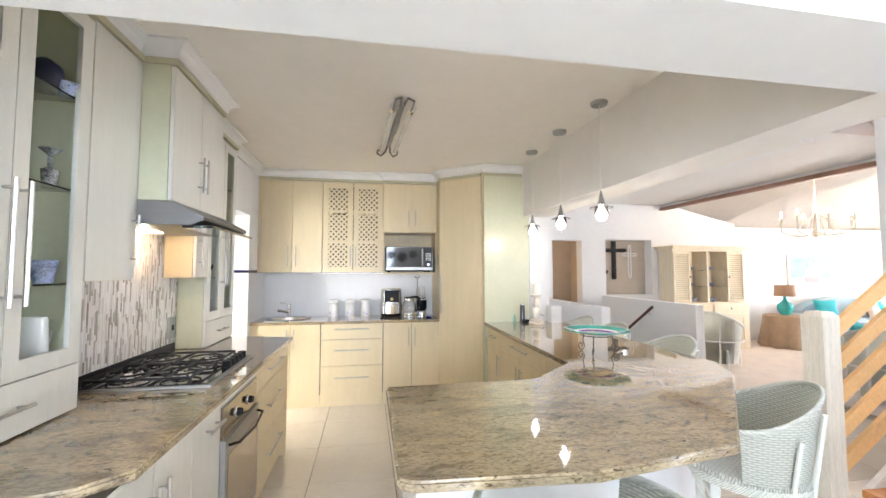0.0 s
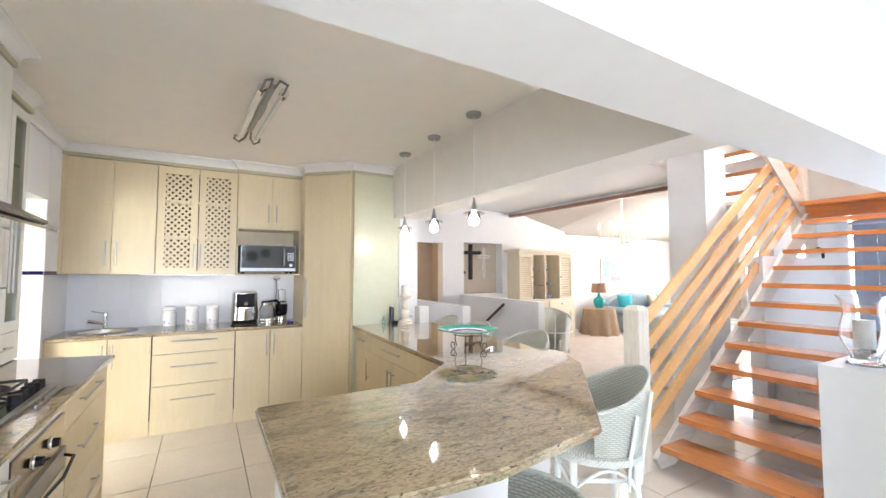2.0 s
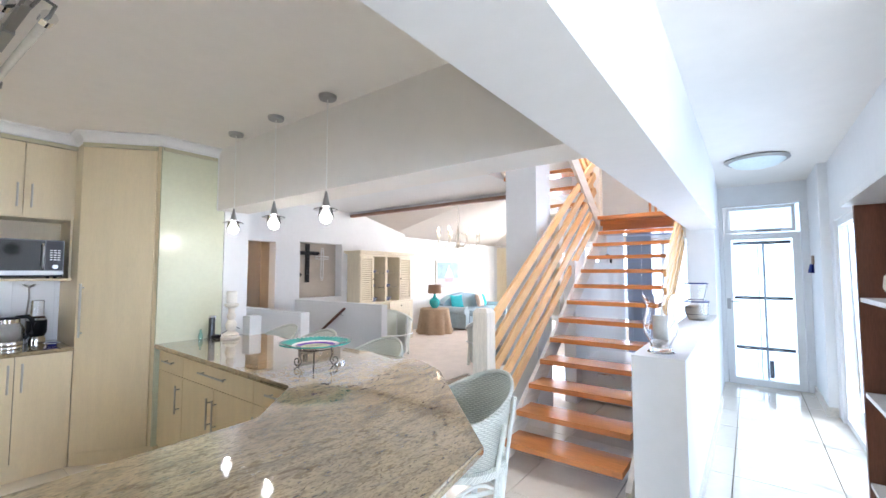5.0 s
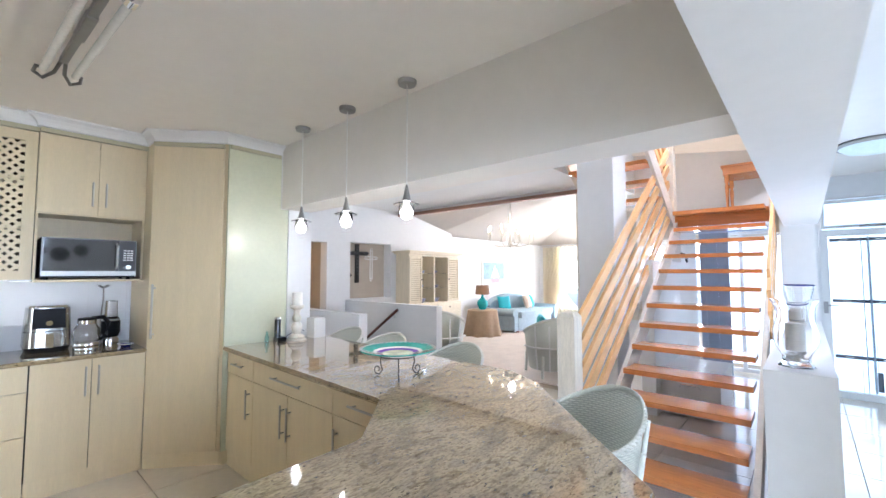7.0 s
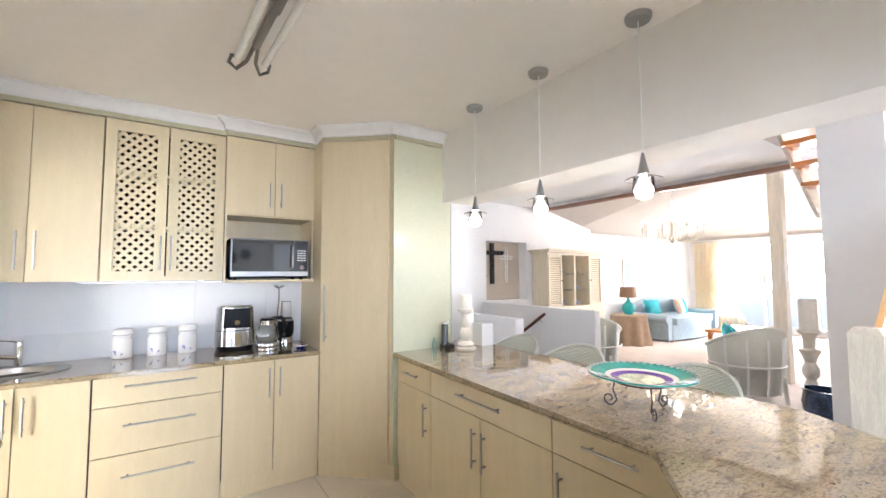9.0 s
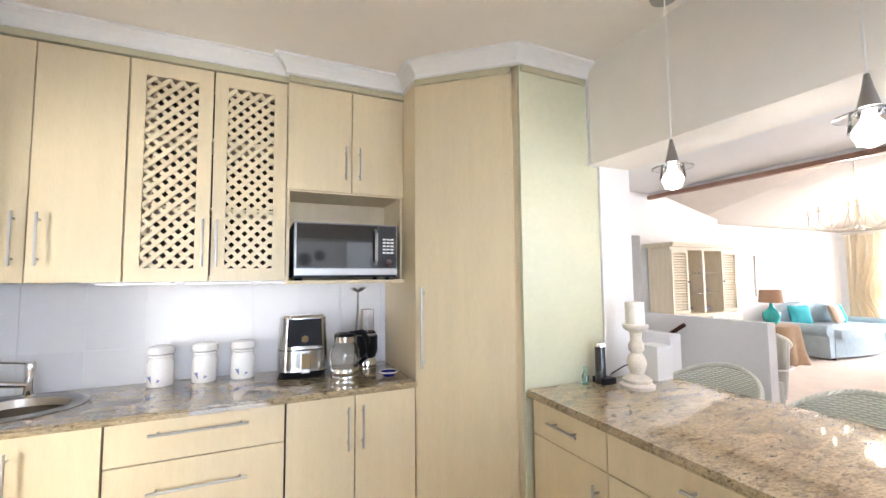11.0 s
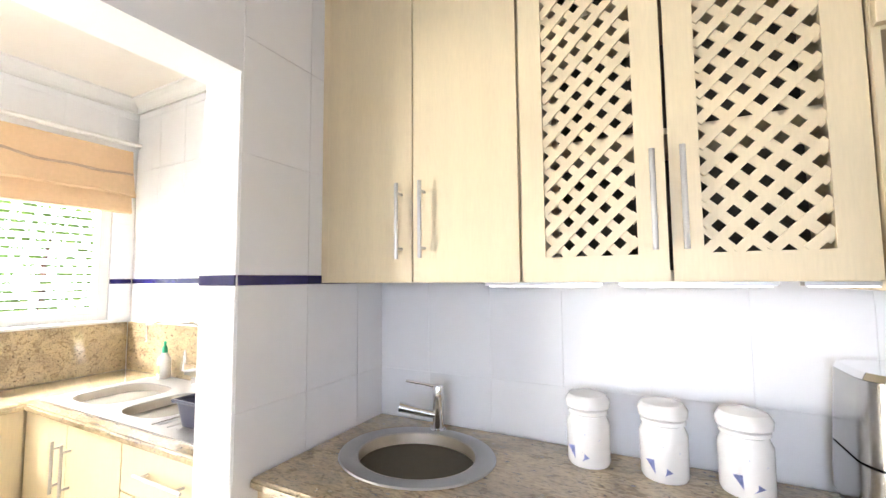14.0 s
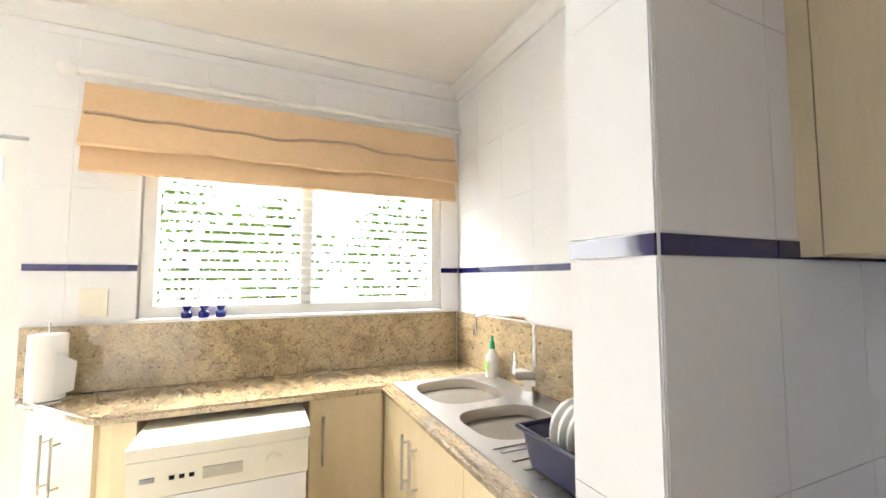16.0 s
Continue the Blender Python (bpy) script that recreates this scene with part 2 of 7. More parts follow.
_l.new(_m.outputs[0], _n["Material Output"].inputs[0])
BURLAP = material("brown_burlap_cloth", (0.36, 0.26, 0.17), 0.95, vary=0.12, scale=12, bump=0.7, bump_scale=200)
SOFA = material("grey_blue_striped_upholstery", (0.36, 0.45, 0.50), 0.9, vary=0.15, scale=10, stretch=(6, 1, 1), bump=0.4, bump_scale=200)
TEAL = material("turquoise_fabric", (0.05, 0.42, 0.47), 0.8, vary=0.1)
TEALG = material("turquoise_glazed_lamp", (0.04, 0.40, 0.40), 0.12, vary=0.1)
TAUPE = material("taupe_fabric", (0.42, 0.31, 0.22), 0.9, vary=0.1)
SHADE = material("brown_lampshade", (0.30, 0.19, 0.12), 0.9, vary=0.05)
DARKWOOD = material("dark_reddish_wood", (0.10, 0.03, 0.02), 0.35, vary=0.2, scale=6)
BROWNWOOD = material("brown_bookcase_wood", (0.20, 0.085, 0.05), 0.4, vary=0.2, scale=5, stretch=(5, 5, 0.6))
BEIGE = material("beige_niche_paint", (0.52, 0.45, 0.36), 0.85, vary=0.05)
WROUGHT = material("black_wrought_iron", (0.02, 0.018, 0.016), 0.45, vary=0.2)
TRACK = material("brown_door_track", (0.30, 0.17, 0.11), 0.5, vary=0.1)
GREYBLIND = material("grey_blue_blind_slats", (0.48, 0.55, 0.66), 0.6, vary=0.05)
APPL = material("ivory_appliance_enamel", (0.76, 0.72, 0.60), 0.3, vary=0.01)
LEAF = material("green_foliage", (0.20, 0.30, 0.10), 0.6, vary=0.5, scale=3)
GRASS = material("lawn", (0.08, 0.13, 0.04), 0.9, vary=0.3, scale=2)
PAVING = material("pale_paving", (0.45, 0.42, 0.38), 0.8, vary=0.1)
MOSA = [material("mosaic_glass_" + n, c, 0.15, vary=0.04, coat=0.5) for n, c in (("white", (0.74, 0.70, 0.66)), ("grey", (0.42, 0.39, 0.34)), ("pearl", (0.62, 0.58, 0.53)), ("taupe", (0.30, 0.27, 0.22)), ("cream", (0.78, 0.76, 0.74)))]


# Louvre glass made milky and translucent, so window glare is in the material.
LOUVRE = material("louvre_glass_with_glare", (0.85, 0.88, 0.88), 0.3, vary=0.02)
_n, _l = LOUVRE.node_tree.nodes, LOUVRE.node_tree.links
_t, _m = _n.new("ShaderNodeBsdfTranslucent"), _n.new("ShaderNodeMixShader")
_t.inputs[0].default_value, _m.inputs[0].default_value = (0.95, 0.97, 0.96, 1), 0.8
_l.new(_n["Principled BSDF"].outputs[0], _m.inputs[1]), _l.new(_t.outputs[0], _m.inputs[2])
_l.new(_m.outputs[0], _n["Material Output"].inputs[0])


def _leafmix(m, color, share):
    """Lets light through a thin leaf or cloth."""
    n, l = m.node_tree.nodes, m.node_tree.links
    t, x = n.new("ShaderNodeBsdfTranslucent"), n.new("ShaderNodeMixShader")
    t.inputs[0].default_value, x.inputs[0].default_value = (*color, 1), share
    l.new(n["Principled BSDF"].outputs[0], x.inputs[1]), l.new(t.outputs[0], x.inputs[2])
    l.new(x.outputs[0], n["Material Output"].inputs[0])


_leafmix(LEAF, (0.30, 0.45, 0.08), 0.6)
_leafmix(GREYBLIND, (0.55, 0.65, 0.80), 0.3)


# ---- mesh helpers ----
ROOT = {}


def curvy(prof, n=5):
    """A smooth curve through the points of a turned outline."""
    p = [Vector(q) for q in prof]
    out = []
    for i in range(len(p) - 1):
        a, b, c, d = p[max(i - 1, 0)], p[i], p[i + 1], p[min(i + 2, len(p) - 1)]
        for k in range(n):
            t = k / n
            q = 0.5 * (2 * b + (c - a) * t + (2 * a - 5 * b + 4 * c - d) * t * t + (3 * b - a - 3 * c + d) * t ** 3)
            out.append((max(q.x, 0.0), q.y))
    return out + [tuple(p[-1])]




def box(bm, x0, x1, y0, y1, z0, z1, mat=0):
    x0, x1 = min(x0, x1), max(x0, x1)
    y0, y1 = min(y0, y1), max(y0, y1)
    z0, z1 = min(z0, z1), max(z0, z1)
    v = [bm.verts.new((x, y, z)) for z in (z0, z1) for x, y in ((x0, y0), (x1, y0), (x1, y1), (x0, y1))]
    for f in ((3, 2, 1, 0), (4, 5, 6, 7), (0, 1, 5, 4), (1, 2, 6, 5), (2, 3, 7, 6), (3, 0, 4, 7)):
        bm.faces.new([v[i] for i in f]).material_index = mat
    return v


def prism(bm, pts, z0, z1):
    """An upright prism on a polygon of (x, y) points, counter-clockwise."""
    lo, hi = [bm.verts.new((x, y, z0)) for x, y in pts], [bm.verts.new((x, y, z1)) for x, y in pts]
    bm.faces.new(lo[::-1]), bm.faces.new(hi)
    for i in range(len(pts)):
        j = (i + 1) % len(pts)
        bm.faces.new((lo[i], lo[j], hi[j], hi[i]))


def extrude_y(bm, pts, y0, y1):
    """A prism along y on a polygon of (x, z) points."""
    a, b = [bm.verts.new((x, y0, z)) for x, z in pts], [bm.verts.new((x, y1, z)) for x, z in pts]
    bm.faces.new(a), bm.faces.new(b[::-1])
    for i in range(len(pts)):
        j = (i + 1) % len(pts)
        bm.faces.new((a[j], a[i], b[i], b[j]))


def extrude_x(bm, pts, x0, x1):
    """A prism along x on a polygon of (y, z) points."""
    a, b = [bm.verts.new((x0, y, z)) for y, z in pts], [bm.verts.new((x1, y, z)) for y, z in pts]
    bm.faces.new(a[::-1]), bm.faces.new(b)
    for i in range(len(pts)):
        j = (i + 1) % len(pts)
        bm.faces.new((a[i], a[j], b[j], b[i]))


def lathe(bm, cx, cy, profile, n=24, sx=1.0, sy=1.0):
    """Turns a profile of (radius, z) about the upright axis at cx, cy."""
    rings = []
    for r, z in profile:
        rings.append([bm.verts.new((cx + sx * r * math.cos(2 * math.pi * i / n), cy + sy * r * math.sin(2 * math.pi * i / n), z)) for i in range(n)] if r > 1e-5 else [bm.verts.new((cx, cy, z))])
    for a, b in zip(rings, rings[1:]):
        for i in range(n):
            j = (i + 1) % n
            f = [a[i % len(a)], a[j % len(a)], b[j % len(b)], b[i % len(b)]]
            f = list(dict.fromkeys(f))
            if len(f) > 2:
                bm.faces.new(f)


def tube(bm, pts, r, n=8, closed=False, flat=1.0):
    """A round bar along a row of points."""
    pts = [Vector(p) for p in pts]
    rings, k = [], len(pts)
    up = Vector((0, 0, 1))
    for i, p in enumerate(pts):
        a = pts[i - 1] if (i or closed) else p
        b = pts[(i + 1) % k] if (i < k - 1 or closed) else p
        d = (b - a).normalized()
        ref = up if abs(d.z) < 0.95 else Vector((1, 0, 0))
        s = d.cross(ref).normalized()
        t = s.cross(d).normalized()
        rr = r[i] if isinstance(r, (list, tuple)) else r
        rings.append([bm.verts.new(p + rr * (s * math.cos(2 * math.pi * j / n) + flat * t * math.sin(2 * math.pi * j / n))) for j in range(n)])
    for i in range(k if closed else k - 1):
        a, b = rings[i], rings[(i + 1) % k]
        for j in range(n):
            m = (j + 1) % n
            bm.faces.new((a[j], a[m], b[m], b[j]))
    if not closed:
        bm.faces.new(rings[0][::-1]), bm.faces.new(rings[-1])


def plank(bm, p, q, w, h, side=(0, 1, 0)):
    """A board from p to q, w thick along side and h high across it."""
    p, q, s = Vector(p), Vector(q), Vector(side).normalized()
    d = (q - p).normalized()
    t = d.cross(s).normalized()
    v = [bm.verts.new(e + a * s * w / 2 + b * t * h / 2) for e in (p, q) for a, b in ((-1, -1), (1, -1), (1, 1), (-1, 1))]
    for f in ((3, 2, 1, 0), (4, 5, 6, 7), (0, 1, 5, 4), (1, 2, 6, 5), (2, 3, 7, 6), (3, 0, 4, 7)):
        bm.faces.new([v[i] for i in f])


def mesh_of(name, bm, material_, at, bevel=0.0, smooth=False):
    if bevel:
        bmesh.ops.bevel(bm, geom=[e for e in bm.edges if len(e.link_faces) == 2 and e.calc_face_angle(0) > 0.6], offset=bevel, segments=2, affect="EDGES", clamp_overlap=True)
    bmesh.ops.recalc_face_normals(bm, faces=bm.faces)
    bmesh.ops.translate(bm, verts=bm.verts, vec=-Vector(at))
    me = bpy.data.meshes.new(name)
    bm.to_mesh(me)
    bm.free()
    for m in material_ if isinstance(material_, (list, tuple)) else [material_]:
        me.materials.append(m)
    if smooth:
        me.polygons.foreach_set("use_smooth", [True] * len(me.polygons))
        me.set_sharp_from_angle(angle=radians(40))
    return me


def thing(name, at, label, category, group=""):
    ob = tagged(new(name), label, category, group)
    ob.location = at
    ROOT[ob] = Vector(at)
    return ob


def part(name, bm, material_, parent, label="", bevel=0.0, smooth=False, kind=""):
    """Links a bmesh, drawn at its place in the world, as one part of a thing or of a part."""
    at = ROOT[parent]
    ob = new(name, mesh_of(name, bm, material_, at, bevel, smooth))
    ob.parent = parent
    ROOT[ob] = at
    return tagged(ob, label, kind=kind)


def solid(name, bm, material_, label="", category="", group="", kind="", at=(0, 0, 0), bevel=0.0, smooth=False):
    """Links a bmesh as a top-level object of its own."""
    ob = tagged(new(name, mesh_of(name, bm, material_, at, bevel, smooth)), label, category, group, kind)
    ob.location = at
    ROOT[ob] = Vector(at)
    return ob


def B():
    return bmesh.new()


def boxes(*bb):
    bm = B()
    for b in bb:
        box(bm, *b)
    return bm


def structure(name, bm, mat, bevel=0.0):
    return solid(name, bm, mat, kind="structure", bevel=bevel)


# ---- the setting ----
structure("ground", boxes((-60, 60, -60, 60, -0.35, -0.30)), GRASS)
structure("floor", boxes((-3.3, 12.4, -3.7, 4.6, -0.12, -0.012), (-3.3, 2.97, 4.6, 8.2, -0.12, -0.012), (4.27, 12.4, 4.6, 8.2, -0.12, -0.012)), GROUT)
structure("terrace", boxes((12.4, 30, -12, 24, -0.30, -0.10)), material("pale_terrace_paving", (0.62, 0.60, 0.56), 0.8, vary=0.08))
structure("carpet", boxes((2.97, 12.2, 3.72, 4.6, -0.012, 0.008), (4.39, 12.2, 4.6, 7.3, -0.012, 0.008), (5.0, 12.2, 2.95, 3.72, -0.012, 0.008)), CARPET)
structure("ceiling", boxes((-1.60, 1.65, 0.950, 5.25, 2.57, 2.69)), CEIL)
structure("ceiling_scullery", boxes((-3.30, -1.60, 0.9, 5.25, 2.57, 2.69), (-1.6, -1.2, 3.6, 5.25, 2.565, 2.569)), CEIL)
structure("ceiling_passage", boxes((-1.60, 7.0, -3.7, 0.7, 2.62, 2.74)), CEIL)
structure("ceiling_hall", boxes((1.93, 2.7, 0.98, 8.2, 2.70, 2.82), (2.7, 5.55, 2.98, 8.2, 2.70, 2.82)), WALL)
structure("ceiling_stairwell", boxes((1.9, 7.6, 0.9, 3.1, 5.0, 5.12)), CEIL)

# the main beam and the lower header across the counter
structure("beam", boxes((-1.6, 5.6, 0.67, 0.947, 1.968, 2.95)), WALL, 0.012)
structure("wall_above_beam", boxes((1.93, 7.6, 0.72, 0.96, 2.955, 5.0)), WALL)
structure("wall_header", boxes((1.65, 1.93, 0.951, 4.17, 2.02, 2.72)), CEIL, 0.01)
structure("wall_header_upper", boxes((1.93, 2.05, 0.96, 3.1, 2.83, 5.0)), WALL)
structure("wall_column", boxes((3.87, 4.24, 2.12, 2.47, -0.012, 2.98)), WALL, 0.008)
structure("wall_beam_under_flight", boxes((1.93, 3.868, 2.9, 3.05, 2.56, 2.83)), WALL)
# stairwell: north side above the living room, and the far wall
structure("wall_stair_north", boxes((2.05, 7.6, 2.98, 3.1, 2.83, 5.0)), WALL)
structure("wall_stair_east", boxes((7.45, 7.6, 0.9, 3.1, 2.2, 5.0)), WALL)
# walls of the kitchen
structure("wall_kitchen_north", boxes((-3.30, 1.94, 5.14, 5.29, -0.012, 2.57)), WTILE)
structure("wall_kitchen_west", boxes((-1.60, -1.42, 0.70, 3.62, -0.012, 2.57)), WALL)
structure("wall_lintel", boxes((-1.36, -1.20, 3.62, 4.48, 2.01, 2.57)), WTILE)
structure("wall_jamb", boxes((-1.42, -1.20, 3.60, 3.66, -0.012, 2.57)), WALL)
structure("wall_wing", boxes((-1.36, -1.20, 4.48, 5.14, -0.012, 2.57)), WTILE, 0.004)
structure("wall_counter_end", boxes((1.72, 1.94, 4.18, 5.14, -0.012, 2.57)), WALL)
structure("wall_pantry_head", boxes((1.65, 1.72, 4.18, 5.14, 2.02, 2.57)), WALL)
# scullery
bm = boxes((-3.26, -3.10, 0.7, 2.15, -0.012, 2.57), (-3.26, -3.10, 2.15, 3.12, 1.98, 2.57), (-3.26, -3.10, 3.12, 3.52, -0.012, 2.57),
           (-3.26, -3.10, 3.52, 5.03, -0.012, 1.19), (-3.26, -3.10, 3.52, 5.03, 2.12, 2.57), (-3.26, -3.10, 5.03, 5.14, -0.012, 2.57))
structure("wall_scullery_west", bm, WTILE)
structure("wall_scullery_south", boxes((-3.3, -1.6, 0.7, 0.85, -0.012, 2.57)), WALL)
# room behind, with a window assumed there
bm = boxes((-1.6, -1.3, -3.7, -3.5, -0.012, 2.62), (0.3, 2.05, -3.7, -3.5, -0.012, 2.62), (-1.3, 0.3, -3.7, -3.5, -0.012, 0.6), (-1.3, 0.3, -3.7, -3.5, 2.3, 2.62))
structure("wall_south", bm, WALL)
structure("wall_west", boxes((-1.60, -1.42, -3.5, 0.70, -0.012, 2.62)), WALL)
structure("wall_behind_bookcase", boxes((2.05, 2.2, -3.7, -0.42, -0.012, 2.62)), WALL)
# passage: south side with the glazed doors, door wall
bm = boxes((2.05, 2.75, -0.42, -0.30, -0.012, 2.62), (5.55, 5.75, -0.42, -0.30, -0.012, 2.62), (2.75, 5.55, -0.42, -0.30, 1.98, 2.62), (5.75, 6.7, -0.42, -0.22, -0.012, 2.62))
structure("wall_passage_south", bm, WALL)
bm = boxes((6.7, 6.85, -0.42, -0.15, -0.012, 2.62), (6.7, 6.85, 0.66, 0.98, -0.012, 2.62), (6.7, 6.85, -0.15, 0.66, 2.36, 2.62))
structure("wall_door", bm, WALL)
structure("wall_stair_south", boxes((5.60, 6.70, 0.70, 0.98, -0.012, 2.62), (5.60, 6.70, 0.705, 0.975, 2.62, 2.95)), WALL)
structure("low_wall", boxes((2.61, 5.60, 0.69, 0.97, -0.012, 0.975)), WALL, 0.008)
# under the landing
bm = boxes((4.6, 6.0, 1.985, 2.12, -0.012, 1.6))
structure("wall_under_stair", bm, WALL)
bm = boxes((6.0, 7.0, 2.0, 2.12, -0.012, 2.15), (6.85, 8.0, 0.9, 1.0, -0.012, 2.15))
structure("wall_under_landing", bm, WALL)
# hall with the niche and the stairwell going down
bm = boxes((1.94, 3.30, 6.95, 7.15, -0.012, 2.70), (3.30, 3.88, 6.95, 7.15, 2.0, 2.70), (3.88, 4.36, 6.95, 7.15, -0.9, 2.70), (4.36, 5.32, 6.95, 7.15, -0.9, 0.99),
           (4.36, 5.32, 6.95, 7.15, 2.03, 2.70))
extrude_y(bm, [(5.32, -0.012), (7.2, -0.012), (7.2, 2.37), (5.66, 2.73), (5.32, 2.73)], 6.95, 7.15)
structure("wall_hall_north", bm, WALL)
structure("niche_back", boxes((4.36, 5.32, 7.152, 7.20, 0.99, 2.03)), BEIGE)
structure("wall_hall_beyond", boxes((2.9, 4.3, 8.0, 8.1, -0.012, 2.7), (2.9, 2.98, 7.15, 8.0, -0.012, 2.7), (4.2, 4.3, 7.15, 8.0, -0.012, 2.7)), BEIGE)
structure("wall_hall_west", boxes((1.80, 1.935, 5.30, 8.1, -0.012, 2.70)), WALL)
structure("half_wall_near", boxes((2.85, 2.97, 4.66, 6.95, -1.2, 0.985)), WALL, 0.006)
structure("half_wall_far", boxes((4.27, 4.39, 4.75, 6.95, -1.2, 0.985)), WALL, 0.006)
structure("stairwell_bottom", boxes((2.97, 4.27, 4.6, 6.95, -1.3, -1.2)), CARPET)
# living room
structure("wall_living_north", boxes((7.2, 12.2, 7.32, 7.5, -0.012, 2.36), (7.02, 7.2, 7.15, 7.5, -0.012, 2.4)), WALL)
bm = boxes((12.1, 12.3, 6.6, 7.5, -0.012, 2.36), (12.1, 12.3, -0.5, 2.6, -0.012, 2.36), (12.1, 12.3, 2.6, 6.6, 2.25, 2.36), (12.1, 12.3, 2.6, 6.6, -0.012, 0.1))
structure("wall_living_east", bm, WALL)
structure("wall_living_south", boxes((7.6, 12.3, 0.6, 0.8, -0.012, 3.6), (7.0, 7.6, 2.8, 3.0, -0.012, 2.6)), WALL)
bm = B()
a, b, c, d, r1, r2, e1 = [bm.verts.new(p) for p in ((5.62, 7.5, 2.72), (7.15, 7.5, 2.36), (12.3, 7.5, 2.36), (12.3, 0.6, 2.36), (8.2, 4.2, 3.55), (9.6, 4.2, 3.55), (5.62, 0.6, 3.5))]
bm.faces.new((a, b, r1)), bm.faces.new((b, c, r2, r1)), bm.faces.new((c, d, r2)), bm.faces.new((a, r1, e1)), bm.faces.new((r1, r2, d, e1))
bmesh.ops.solidify(bm, geom=bm.faces, thickness=0.06)
structure("ceiling_living", bm, LIVCEIL)
structure("beam_living", boxes((5.56, 5.70, 3.1, 6.95, 2.66, 2.86)), WALL)
structure("door_track", boxes((5.52, 5.60, 3.1, 6.95, 2.60, 2.655)), TRACK)
structure("ceiling_link", boxes((5.55, 7.7, 3.1, 3.2, 2.82, 3.6)), WALL)

# cornice round the kitchen ceiling
def cornice(name, pts):
    bm = B()
    prof = [(-0.012, 0.0), (0.016, 0.0), (0.016, 0.016), (0.022, 0.03), (0.04, 0.05), (0.062, 0.062), (0.072, 0.064), (0.072, 0.077), (-0.012, 0.077)]
    rows = []
    n = len(pts)
    for i, p in enumerate(pts):
        p = Vector(p)
        d1 = (p - Vector(pts[i - 1])).normalized() if i else None
        d2 = (Vector(pts[i + 1]) - p).normalized() if i < n - 1 else None
        d1, d2 = d1 or d2, d2 or d1
        n1, n2 = Vector((d1.y, -d1.x)), Vector((d2.y, -d2.x))
        m = (n1 + n2).normalized()
        k = 1 / max(0.3, m.dot(n1))
        rows.append([bm.verts.new((p.x + m.x * k * u, p.y + m.y * k * u, 2.492 + w)) for u, w in prof])
    for r, s in zip(rows, rows[1:]):
        for j in range(len(prof)):
            q = (j + 1) % len(prof)
            bm.faces.new((r[j], r[q], s[q], s[j]))
    bm.faces.new(rows[0]), bm.faces.new(rows[-1][::-1])
    structure(name, bm, WALL)


cornice("cornice", [(-1.12, 1.004), (-1.12, 2.20), (-0.95, 2.20), (-0.95, 2.90), (-1.12, 2.90), (-1.12, 3.70), (-1.20, 3.70), (-1.20, 4.79), (0.17, 4.79), (0.17, 4.74), (0.80, 4.74), (0.80, 4.53), (1.2, 4.19), (1.65, 4.19)])

cornice("cornice_scullery", [(-3.10, 0.86), (-3.10, 5.138), (-1.362, 5.138), (-1.362, 4.49)])
# joins the top of the units to the ceiling
structure("bulkhead", boxes((-1.42, -1.10, 1.004, 3.70, 2.525, 2.569), (-1.10, -0.97, 2.22, 2.88, 2.525, 2.569), (-1.2, 0.17, 4.81, 5.14, 2.525, 2.569), (0.17, 0.8, 4.76, 5.14, 2.525, 2.569)), WALL)
bm = B()
prism(bm, [(0.80, 4.55), (1.21, 4.21), (1.71, 4.21), (1.71, 5.13), (0.80, 5.13)], 2.525, 2.569)
structure("bulkhead_pantry", bm, WALL)

# ---- doors and windows ----
def rim(bm, axis, c, a0, a1, b0, b1, w, depth):
    """A frame of four bars in the plane axis = c: a is the other level axis, b is z."""
    for (p0, p1, q0, q1) in ((a0, a1, b0, b0 + w), (a0, a1, b1 - w, b1), (a0, a0 + w, b0 + w, b1 - w), (a1 - w, a1, b0 + w, b1 - w)):
        if axis == "x":
            box(bm, c - depth / 2, c + depth / 2, p0, p1, q0, q1)
        else:
            box(bm, p0, p1, c - depth / 2, c + depth / 2, q0, q1)


def window(name, axis, c, a0, a1, b0, b1, mullions=(), transoms=(), w=0.05, depth=0.07):
    bm = B()
    rim(bm, axis, c, a0, a1, b0, b1, w, depth)
    for m in mullions:
        box(bm, *((c - depth / 2.2, c + depth / 2.2, m - w / 2, m + w / 2) if axis == "x" else (m - w / 2, m + w / 2, c - depth / 2.2, c + depth / 2.2)), b0 + w, b1 - w)
    for z in transoms:
        box(bm, *((c - depth / 2.4, c + depth / 2.4, a0 + w, a1 - w) if axis == "x" else (a0 + w, a1 - w, c - depth / 2.4, c + depth / 2.4)), z - w / 2, z + w / 2)
    at = (c, (a0 + a1) / 2, b0) if axis == "x" else ((a0 + a1) / 2, c, b0)
    win = solid(name, bm, WHITE, kind="structure", at=at)
    stops = [a0] + list(mullions) + [a1]
    for p, q in zip(stops, stops[1:]):
        g = boxes((c - 0.003, c + 0.003, p + w / 2, q - w / 2, b0 + w, b1 - w) if axis == "x" else (p + w / 2, q - w / 2, c - 0.003, c + 0.003, b0 + w, b1 - w))
        part("pane", g, PANE, win).visible_shadow = False
    return win


window("window_scullery", "x", -3.16, 3.525, 5.025, 1.20, 2.11, (4.25,), (), 0.055)
window("window_scullery_door", "x", -3.16, 2.16, 3.11, 0.0, 1.97, (), (1.0,), 0.08)
window("window_back", "y", -3.58, -1.3, 0.3, 0.6, 2.3, (-0.5,))
window("window_patio_door", "y", -0.36, 2.75, 5.55, 0.0, 1.98, (3.68, 4.62), (), 0.06)
window("window_living", "x", 12.18, 2.6, 6.6, 0.1, 2.25, (3.6, 4.6, 5.6), (0.95,), 0.07)
